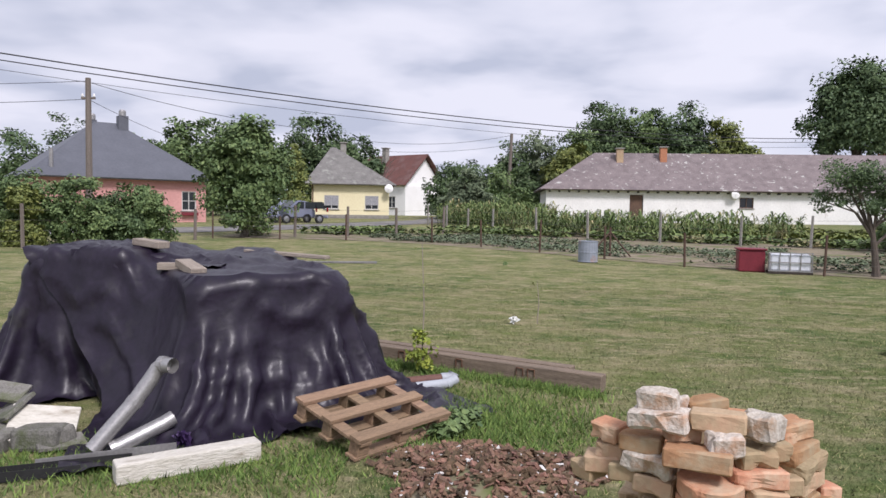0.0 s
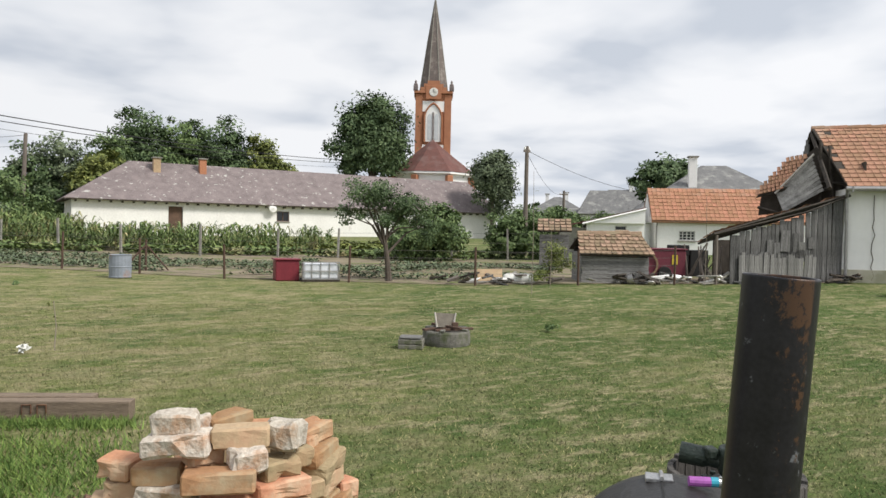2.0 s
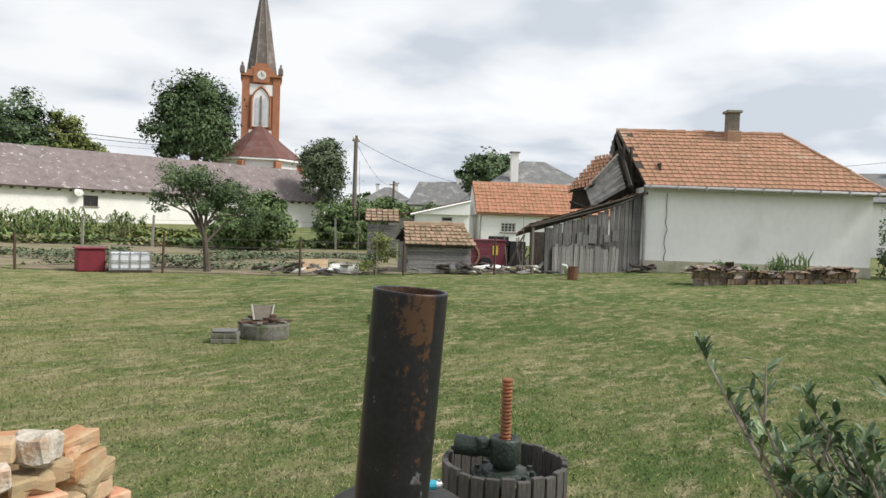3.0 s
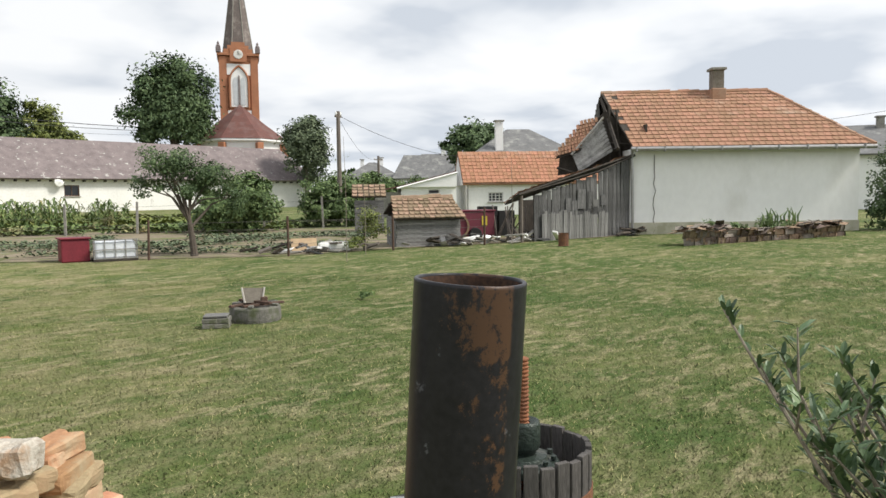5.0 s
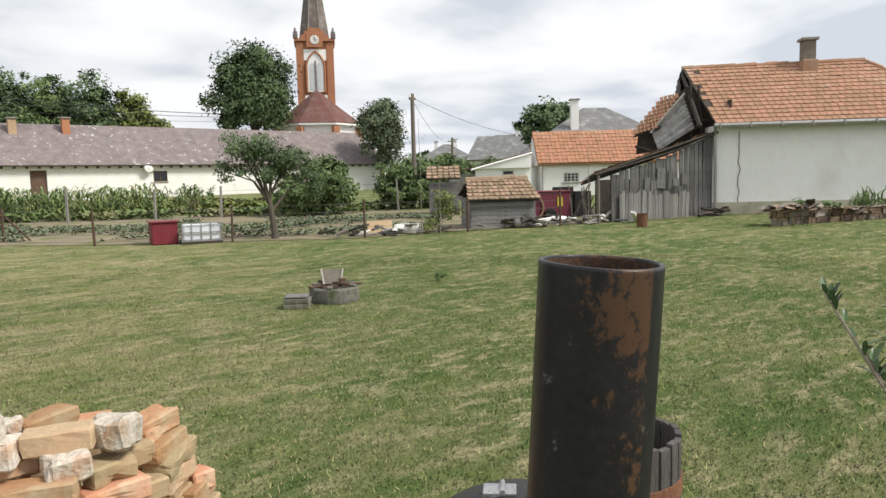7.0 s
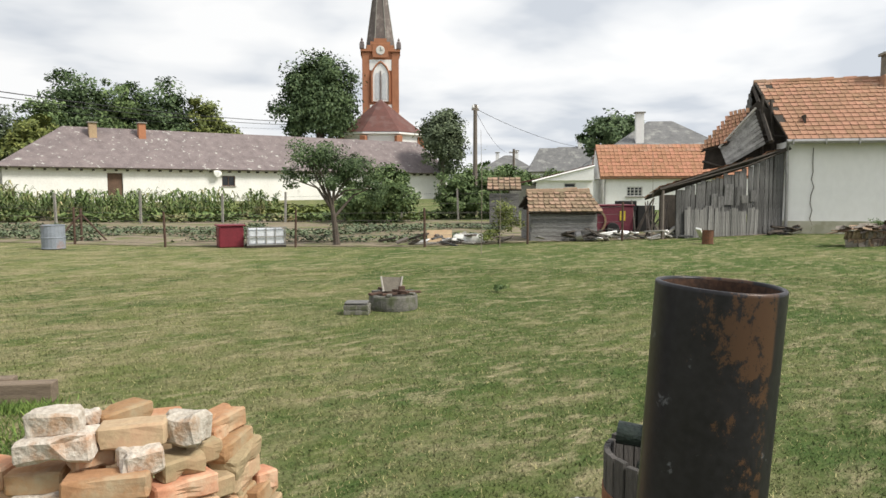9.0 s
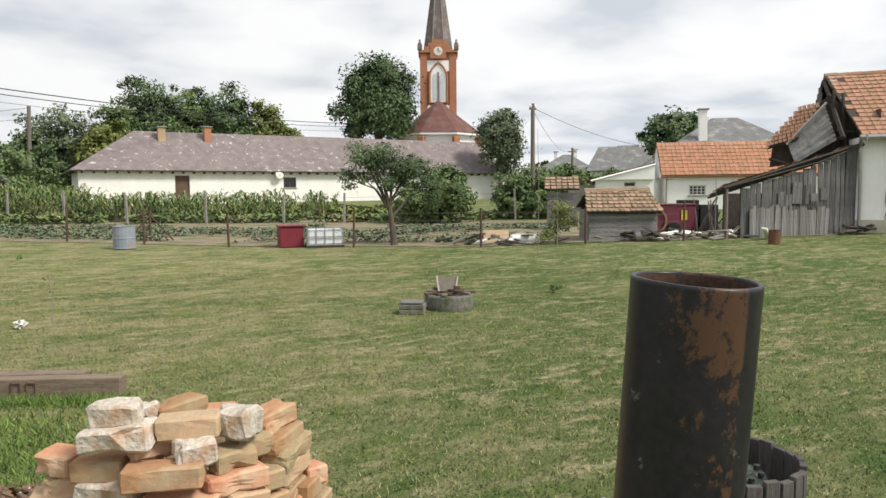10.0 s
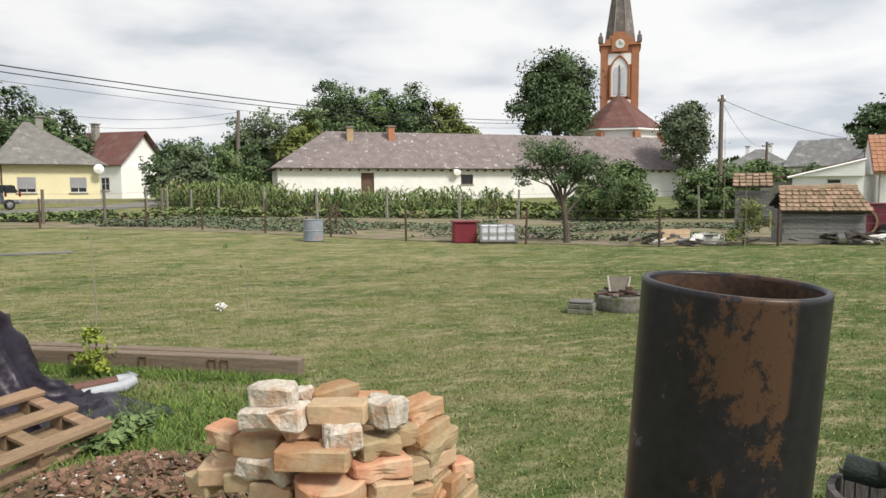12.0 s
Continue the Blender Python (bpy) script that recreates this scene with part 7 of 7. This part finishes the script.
def chip_heap():
    """A low heap of broken tile, bark and plaster crumbs."""
    rng = random.Random(44)
    ob = root("rubble_heap", pose(0.28, 4.25, 0), "low heap of broken tile, bark and plaster crumbs", "rubble heap")
    rim = lambda a: 0.62 + 0.1 * math.sin(3 * a + 1) + 0.06 * math.sin(5 * a)
    verts, faces = [(0, 0, 0.13)], []
    for i, s in enumerate((0.35, 0.7, 1.0)):
        for k in range(24):
            a = 2 * math.pi * k / 24
            verts.append((rim(a) * s * math.cos(a), rim(a) * s * 0.8 * math.sin(a), 0.13 * (1 - s * s) - 0.01))
    faces += [(0, 1 + k, 1 + (k + 1) % 24) for k in range(24)]
    for i in range(2):
        faces += [(1 + i * 24 + k, 25 + i * 24 + k, 25 + i * 24 + (k + 1) % 24, 1 + i * 24 + (k + 1) % 24) for k in range(24)]
    soup("heap_core", verts, faces, M_EARTH, ob)
    for name, count, material, size in (("chip_litter", 1500, M_CHIP, 0.045), ("crumb_litter", 200, M_CHIPW, 0.024)):
        bm = bmesh.new()
        for _ in range(count):
            a, s = rng.uniform(0, 6.28), rng.random() ** 0.55 * 1.12
            r = rim(a) * s
            l = size * rng.uniform(0.4, 2.2)
            m = pose(r * math.cos(a), r * 0.8 * math.sin(a), max(0.004, 0.13 * (1 - s * s)) + rng.uniform(0, 0.02), rng.gauss(0, 25), rng.gauss(0, 25), rng.uniform(0, 360)) @ Matrix.Diagonal((l, l * rng.uniform(0.14, 0.55), l * rng.uniform(0.08, 0.28), 1))
            bmesh.ops.create_cube(bm, size=1, matrix=m)
        tagged(part(name, bm, material, ob), kind="stuff")


chip_heap()

# ---------------------------------------------------------------- the brick pile
TOP_BRICKS = [
    (0.740, 2.375, 1.015, 0.15, 0.11, 0.070, -27, 2),
    (0.841, 2.463, 0.982, 0.07, 0.06, 0.050, 5, 2),
    (0.740, 2.355, 0.957, 0.23, 0.14, 0.070, -33, 2),
    (0.932, 2.497, 0.960, 0.20, 0.12, 0.065, 20, 0),
    (0.913, 2.296, 0.967, 0.21, 0.12, 0.068, -23, 1),
    (1.052, 2.280, 0.956, 0.15, 0.12, 0.100, -45, 2),
    (1.199, 2.422, 0.904, 0.20, 0.12, 0.066, 23, 0),
]
UPPER_BRICKS = [
    (0.816, 2.356, 0.908, 0.12, 0.12, 0.066, 5, 0),
    (0.912, 2.231, 0.915, 0.13, 0.11, 0.066, -3, 2),
    (1.020, 2.269, 0.861, 0.16, 0.12, 0.066, 10, 1),
    (1.099, 2.329, 0.864, 0.14, 0.12, 0.066, 0, 1),
    (1.208, 2.377, 0.842, 0.24, 0.12, 0.066, 43, 0),
    (1.234, 2.367, 0.805, 0.25, 0.12, 0.066, 45, 1),
    (1.165, 2.384, 0.878, 0.12, 0.10, 0.066, 45, 0),
]
MIDDLE_BRICKS = [
    (0.612, 2.522, 0.863, 0.13, 0.12, 0.066, -40, 0),
    (0.700, 2.414, 0.858, 0.17, 0.12, 0.066, -29, 0),
    (0.827, 2.232, 0.863, 0.25, 0.12, 0.068, -29, 0),
    (1.021, 2.248, 0.800, 0.22, 0.12, 0.066, 7, 0),
    (1.229, 2.369, 0.750, 0.24, 0.12, 0.066, 45, 1),
    (1.343, 2.425, 0.683, 0.10, 0.10, 0.066, 15, 0),
]
LOWER_BRICKS = [
    (0.619, 2.522, 0.794, 0.12, 0.12, 0.066, -20, 1),
    (0.714, 2.372, 0.799, 0.21, 0.12, 0.070, -41, 2),
    (0.592, 2.524, 0.748, 0.15, 0.12, 0.066, -25, 1),
    (0.661, 2.438, 0.746, 0.14, 0.12, 0.066, -31, 1),
    (0.737, 2.369, 0.724, 0.16, 0.12, 0.066, -27, 1),
    (0.549, 2.566, 0.708, 0.12, 0.12, 0.066, -55, 1),
    (0.882, 2.262, 0.769, 0.25, 0.24, 0.066, -19, 0),
    (0.884, 2.264, 0.700, 0.26, 0.24, 0.066, -29, 0),
    (1.043, 2.242, 0.739, 0.16, 0.12, 0.066, 10, 1),
]
FLANK_BRICKS = [
    (1.122, 2.279, 0.766, 0.24, 0.12, 0.066, 10, 1),
    (1.132, 2.269, 0.696, 0.24, 0.12, 0.066, 18, 0),
    (1.249, 2.370, 0.725, 0.24, 0.12, 0.066, 45, 1),
    (1.259, 2.360, 0.655, 0.24, 0.12, 0.066, 53, 0),
    (1.361, 2.412, 0.654, 0.24, 0.12, 0.066, 45, 0),
    (1.371, 2.402, 0.584, 0.24, 0.12, 0.066, 53, 1),
    (1.246, 2.350, 0.660, 0.24, 0.12, 0.066, 43, 0),
    (1.256, 2.340, 0.590, 0.24, 0.12, 0.066, 51, 1),
    (1.304, 2.392, 0.637, 0.24, 0.12, 0.066, 45, 0),
    (1.314, 2.382, 0.567, 0.24, 0.12, 0.066, 53, 1),
    (1.180, 2.309, 0.693, 0.24, 0.12, 0.066, 35, 1),
    (1.190, 2.299, 0.623, 0.24, 0.12, 0.066, 43, 0),
]

def rough_brick(l, w, h, rng, wear):
    """A worn brick: rounded, chipped and slightly uneven."""
    bm = bmesh.new()
    if w > 0.19:
        bmesh.ops.create_cone(bm, cap_ends=True, segments=22, radius1=0.5, radius2=0.5, depth=1, matrix=Matrix.Diagonal((l, w, h, 1)))
    else:
        bmesh.ops.create_cube(bm, size=1, matrix=Matrix.Diagonal((l, w, h, 1)))
    bmesh.ops.bevel(bm, geom=bm.edges[:], offset=min(l, w, h) * 0.085 * (1 + 0.8 * wear), segments=1, affect="EDGES")
    bmesh.ops.subdivide_edges(bm, edges=[e for e in bm.edges if e.calc_length() > min(l, w, h) * 0.7], cuts=3, use_grid_fill=True)
    o = Vector((rng.uniform(0, 50), rng.uniform(0, 50), rng.uniform(0, 50)))
    for v in bm.verts:
        n = noise.noise_vector(v.co * 16 + o) * (0.0016 + wear * wear * 0.010) + noise.noise_vector(v.co * 45 + o) * (0.0008 + wear * wear * 0.004)
        chip = max(0, noise.noise(v.co * 19 + o) - 0.22) * 0.03 * (1 + wear)
        v.co += n - v.co.normalized() * chip
    return bm


def brick_pile():
    rng = random.Random(77)
    mats = (M_BRICK, M_BRICKTAN, M_BRICKMORTAR)
    group = "bricks of the pile"
    words = ("orange reclaimed brick lying on the pile", "tan reclaimed brick lying on the pile", "mortar-caked broken brick lying on the pile")
    low = 9
    for rows in (TOP_BRICKS, UPPER_BRICKS, MIDDLE_BRICKS, LOWER_BRICKS, FLANK_BRICKS):
        for x, y, z, l, w, h, rz, kind in rows:
            b = part("brick", rough_brick(l * 0.84, w * 0.8 if w < 0.19 else w, h * 0.94, rng, (0.2, 0.3, 1.0)[kind]), mats[kind])
            tagged(b, words[kind], "brick", group)
            b.matrix_basis = pose(x - (0.045 if rows is FLANK_BRICKS else 0.0), y, z - 0.018, rng.gauss(0, 3.5), rng.gauss(0, 3.5), rz + rng.gauss(0, 3))
    # the courses below and behind, in a stepped heap
    shapes = [rough_brick(0.225, 0.108, 0.064, rng, 0.3) for _ in range(4)]
    meshes = []
    for i, bm in enumerate(shapes):
        me = bpy.data.meshes.new("brick")
        bm.to_mesh(me)
        bm.free()
        me.materials.append(mats[(0, 1, 0, 1)[i]])
        meshes.append(me)
    for c in range(13):
        z = 0.034 + c * 0.068
        k = c / 12
        hw, hd = 0.52 - 0.28 * k, 0.42 - 0.22 * k
        n = int(hw * 2 / 0.135) if c % 2 else int(hw * 2 / 0.265)
        m = int(hd * 2 / 0.265) if c % 2 else int(hd * 2 / 0.135)
        for i in range(n):
            for j in range(m):
                if 0 < i < n - 1 and 0 < j < m - 1:
                    continue
                px, py = (i + 0.5) / n * 2 * hw - hw, (j + 0.5) / m * 2 * hd - hd
                q = rng.randrange(4)
                b = new("brick", meshes[q])
                tagged(b, words[(0, 1, 0, 1)[q]], "brick", group)
                a = radians(-15)
                wx = 1.0 + px * math.cos(a) - (py + 0.12) * math.sin(a)
                wy = 2.46 + px * math.sin(a) + (py + 0.12) * math.cos(a)
                b.matrix_basis = pose(wx, wy, z, 0, 0, -15 + (90 if c % 2 else 0) + rng.gauss(0, 6))


brick_pile()

# ---------------------------------------------------------------- grill, flue post and fruit press


def steel_pipe():
    ob = root("steel_flue_pipe", pose(0.6285, 0.434, 1.569, 2.76, 2.1, 0) @ pose(0, 0, 0, 0, 0, -48), "black steel pipe with flaking rusty paint", "pipe")
    r, t = 0.0258, 0.0022
    bm = lathe(bmesh.new(), [(r, -1.50), (r, -0.9), (r, -0.3), (r, -0.1), (r, -0.03), (r, -0.006), (r, -0.0016), (r, -0.0006), (r - 0.0005, 0), (r - t + 0.0005, 0), (r - t, -0.0006), (r - t, -0.0016), (r - t, -0.3), (r - t, -1.5)], 64)
    for v in bm.verts:
        v.co.z += 0.0002 * math.sin(2 * math.atan2(v.co.y, v.co.x) + 0.5) if v.co.z > -0.02 else 0
    part("tube", bm, M_PIPE, ob, smooth=True)
    part("bore", lathe(bmesh.new(), [(r - t - 0.0003, -0.0012), (r - t - 0.0003, -0.1), (r - t - 0.0003, -1.5)], 64), M_PIPEIN, ob, "brown rusty inside", smooth=True)
    return ob


steel_pipe()


def grill():
    """A grill made from a gas bottle, lying on its side with a hinged lid."""
    ob = root("barrel_grill", pose(0.745, 0.575, 1.11, 0, 0, 40), "black barrel grill with a hinged lid", "grill")
    R = 0.16
    prof = [(0.005, -0.37), (0.07, -0.362), (0.12, -0.338), (0.15, -0.305), (R, -0.26), (R, 0.0), (R, 0.27), (0.15, 0.315), (0.12, 0.348), (0.07, 0.372), (0.005, 0.38)]
    part("body", lathe(bmesh.new(), prof, 48, pose(0, 0, 0, 0, 90, 0)), M_BLACKPAINT, ob, smooth=True)
    part("lid_seam", bx(-0.25, 0.275, 0.018, 0.0205, R - 0.006, R - 0.0004), M_RUBBER, ob)
    for x in (0.262,):
        h = part("hinge", bx(x - 0.013, x + 0.013, 0.004, 0.040, R - 0.004, R + 0.002, 0.001), M_ZINC, ob, "small zinc hinge")
        part("knuckle", tube(bmesh.new(), [(x - 0.014, 0.019, R + 0.003), (x + 0.014, 0.019, R + 0.003)], [0.003] * 2, 10), M_ZINC, h)
        for sx in (-0.008, 0.008):
            part("rivet", lathe(bmesh.new(), [(0.0025, 0), (0.002, 0.0015), (0.0005, 0.002)], 8, pose(x + sx, 0.032, R + 0.001)), M_ZINC, h)
    for x in (-0.2, 0.2):
        for s in (-1, 1):
            part("leg", tube(bmesh.new(), [(x, s * 0.1, -0.1), (x * 1.1, s * 0.24, -1.1)], [0.014, 0.014], 8), M_BLACKPAINT, ob)
    l = root("cigarette_lighter", pose(0.953, 0.707, 1.276, 0, 0, -40) @ Matrix.Diagonal((0.62, 0.62, 0.62, 1)), "purple and turquoise plastic lighter lying on the grill", "lighter")
    part("body", tube(bmesh.new(), [(-0.03, 0, 0), (0.014, 0, 0)], [0.0105, 0.0105], 12), M_PURPLE, l)
    part("wrapper", tube(bmesh.new(), [(0.0145, 0, 0), (0.03, 0, 0)], [0.0105, 0.0105], 12), M_CYAN, l)
    part("cap", tube(bmesh.new(), [(0.0305, 0, 0), (0.042, 0, 0)], [0.0095, 0.008], 12), M_ZINC, l)
    part("wheel", tube(bmesh.new(), [(0.036, -0.004, 0.008), (0.036, 0.004, 0.008)], [0.004, 0.004], 8), M_ZINC, l)


grill()


def fruit_press():
    ob = root("fruit_press", pose(1.880, 1.228, -0.03, 0, 0, -30), "old basket fruit press with a rusty screw", "fruit press")
    R, z0, z1, n = 0.165, 0.56, 1.0, 26
    rng = random.Random(88)
    for k in range(n):
        a = 2 * math.pi * k / n
        b = part("stave", bx(-0.008, 0.008, -0.0172, 0.0172, z0, z1 + rng.uniform(-0.004, 0.006), 0.002), M_STAVE, ob)
        b.matrix_basis = pose(R * math.cos(a), R * math.sin(a), 0, 0, 0, math.degrees(a))
    for z in (0.64, 0.885):
        part("hoop", lathe(bmesh.new(), [(R + 0.0085, z - 0.02), (R + 0.012, z - 0.02), (R + 0.012, z + 0.02), (R + 0.0085, z + 0.02), (R + 0.0085, z - 0.02)], 40), M_HOOP, ob, smooth=False)
    part("tray", lathe(bmesh.new(), [(0.01, 0.50), (0.22, 0.50), (0.24, 0.56), (0.235, 0.56), (0.215, 0.515), (0.01, 0.515)], 36), M_GREENIRON, ob)
    part("pressing_plate", lathe(bmesh.new(), [(0.02, 0.86), (0.15, 0.86), (0.15, 0.885), (0.02, 0.885)], 32), M_STAVE, ob)
    for k in range(3):
        a = 2 * math.pi * k / 3
        part("leg", tube(bmesh.new(), [(0.17 * math.cos(a), 0.17 * math.sin(a), 0.5), (0.24 * math.cos(a), 0.24 * math.sin(a), 0.0)], [0.022, 0.016], 8), M_GREENIRON, ob)
    # screw with a raised thread
    prof, z = [], 0.5
    while z < 1.225:
        prof += [(0.0125, z), (0.0158, z + 0.0028), (0.0158, z + 0.0058), (0.0125, z + 0.0086)]
        z += 0.0104
    prof.append((0.0005, z + 0.001))
    part("screw", lathe(bmesh.new(), prof, 18), M_SCREW, ob)
    hd = part("ratchet_head", lathe(bmesh.new(), [(0.018, 1.058), (0.028, 1.060), (0.034, 1.064), (0.041, 1.062), (0.044, 1.055), (0.044, 1.000), (0.040, 0.990), (0.032, 0.985), (0.032, 0.968), (0.018, 0.966)], 40), M_GREENIRON, ob, smooth=True)
    part("flange", lathe(bmesh.new(), [(0.02, 0.978), (0.060, 0.974), (0.066, 0.964), (0.088, 0.962), (0.093, 0.955), (0.093, 0.938), (0.02, 0.935)], 32), M_GREENIRON, hd)
    for k in range(10):
        a = 2 * math.pi * k / 10
        part("bolt", lathe(bmesh.new(), [(0.008, 0.957), (0.008, 0.966), (0.0005, 0.967)], 6, pose(0.078 * math.cos(a), 0.078 * math.sin(a), 0.009)), M_ZINC if k == 2 else M_GREENIRON, hd)
    part("lever_socket", tube(bmesh.new(), [(0.0, 0.0, 1.022), (-0.055, 0.036, 1.024), (-0.065, 0.043, 1.026), (-0.118, 0.077, 1.030)], [0.026, 0.021, 0.028, 0.029], 20), M_GREENIRON, hd)
    part("pawl", bx(-0.075, -0.045, 0.0, 0.04, 1.03, 1.06, 0.006), M_GREENIRON, hd)


fruit_press()


def oleander():
    """The leathery shrub close by on the walker's right."""
    rng = random.Random(99)
    ob = root("oleander_shrub", pose(2.45, 0.45, 0.0), "oleander shrub with narrow leathery leaves and pale stems", "shrub")
    stems, verts, faces = bmesh.new(), [], []

    def leaf(p, d, l, w):
        d = d.normalized()
        s = d.cross(Vector((0, 0, 1)))
        s = s.normalized() if s.length > 0.05 else Vector((1, 0, 0))
        u = s.cross(d) * 0.25
        i = len(verts)
        verts.extend([p, p + d * l * 0.35 + s * w + u * w, p + d * l * 0.75 + s * w * 0.7, p + d * l - Vector((0, 0, l * 0.12)), p + d * l * 0.75 - s * w * 0.7, p + d * l * 0.35 - s * w + u * w, p + d * l * 0.5])
        faces.extend([(i, i + 1, i + 6), (i + 1, i + 2, i + 6), (i + 2, i + 3, i + 6), (i + 3, i + 4, i + 6), (i + 4, i + 5, i + 6), (i + 5, i, i + 6)])

    tips = [((-0.10, 0.43, 1.29), 0.9), ((0.0, -0.08, 1.36), 1.0), ((-0.05, 0.29, 1.17), 1.0), ((0.05, 0.17, 1.16), 1.0), ((-0.02, 0.34, 1.10), 1.0)]
    for k in range(46):
        tips.append(((rng.uniform(-0.28, 0.3), rng.uniform(-0.55, 0.24), rng.uniform(0.76, 1.12)), 1.0))
    for (x, y, z), _ in tips:
        b = Vector((rng.uniform(-0.12, 0.12), rng.uniform(-0.55, -0.2), 0.0))
        t = Vector((x, y, z))
        mid = b.lerp(t, 0.55) + Vector((rng.uniform(-0.05, 0.05), rng.uniform(-0.05, 0.05), 0.12))
        tube(stems, [b, mid, t], [0.011, 0.007, 0.003], 6)
        for j in range(11):
            f = 0.62 + 0.38 * j / 10
            p = mid.lerp(t, (f - 0.55) / 0.45)
            a = rng.uniform(0, 6.28)
            d = (t - mid).normalized() * 0.8 + Vector((math.cos(a), math.sin(a), rng.uniform(-0.1, 0.4))) * 0.8
            leaf(p, d, rng.uniform(0.045, 0.08), rng.uniform(0.006, 0.010))
        for j in range(9):
            a = rng.uniform(0, 6.28)
            leaf(t - (t - mid).normalized() * rng.uniform(0, 0.06), Vector((math.cos(a) * 0.5, math.sin(a) * 0.5, 1.0)), rng.uniform(0.04, 0.07), rng.uniform(0.007, 0.011))
        for j in range(2):
            f = rng.uniform(0.3, 0.8)
            p = mid.lerp(t, f)
            q = p + Vector((rng.uniform(-0.1, 0.1), rng.uniform(-0.1, 0.1), rng.uniform(0.08, 0.2)))
            tube(stems, [p, q], [0.005, 0.002], 5)
            for i in range(9):
                a = rng.uniform(0, 6.28)
                leaf(p.lerp(q, 0.3 + 0.7 * i / 8), Vector((math.cos(a) * 0.7, math.sin(a) * 0.7, rng.uniform(0.2, 1.0))), rng.uniform(0.045, 0.085), rng.uniform(0.008, 0.012))
    part("stem", stems, M_TWIG, ob)
    soup("leaves", verts, faces, M_OLEANDER, ob, kind="stuff")


oleander()

# ---------------------------------------------------------------- grass


def blades(name, count, area, h, w, material, label, seed, keep=None):
    """Single blades of grass over an oblong or a ring sector."""
    rng = random.Random(seed)
    verts, faces = [], []
    for _ in range(count):
        x, y = area(rng)
        if keep and not keep(x, y, rng):
            continue
        z = height(x, y)
        a = rng.uniform(0, 6.28)
        hh, ww = h * rng.uniform(0.5, 1.4), w * rng.uniform(0.7, 1.3)
        dx, dy = math.cos(a), math.sin(a)
        lx, ly = rng.gauss(0, 0.6) * hh, rng.gauss(0, 0.6) * hh
        i = len(verts)
        verts += [(x - dx * ww, y - dy * ww, z), (x + dx * ww, y + dy * ww, z), (x + lx, y + ly, z + hh)]
        faces.append((i, i + 1, i + 2))
    ob = soup(name, verts, faces, material)
    tagged(ob, label, "grass", kind="stuff")


def fan(r0, r1, a0, a1):
    def pick(rng):
        r = r0 + (r1 - r0) * rng.random()
        a = radians(rng.uniform(a0, a1))
        return r * math.sin(a), r * math.cos(a)
    return pick


blades("short_grass", 300000, fan(2.6, 15.0, -36, 92), 0.020, 0.0032, M_BLADE, "short mown lawn grass, green and straw", 1)
blades("short_grass", 40000, fan(14.0, 26.0, -20, 85), 0.018, 0.008, M_BLADE, "short mown lawn grass, green and straw", 2)
blades("tall_grass", 6500, lambda g: (g.gauss(0.35, 0.5), g.gauss(5.3, 0.5)), 0.055, 0.006, M_WEED, "lush green grass beside the pallet", 3)
blades("tall_grass", 4500, lambda g: (g.uniform(-2.8, -0.6), g.gauss(4.35, 0.25)), 0.05, 0.005, M_WEED, "lush green grass before the black sheet", 4)
blades("tall_grass", 5000, lambda g: (lambda t: (-1.6 + 3.0 * t + g.gauss(0, 0.08), 8.0 - 1.85 * t + g.gauss(0, 0.08)))(g.random()), 0.06, 0.005, M_WEED, "grass tufts along the timber beam", 5)
low_crop("weed_carpet", [(-0.1, 4.9), (0.6, 4.9)], [(0.1, 5.4), (0.5, 5.5)], 260, 0.10, 0.035, M_LEAF, "low leafy weeds beside the pallet", 21)
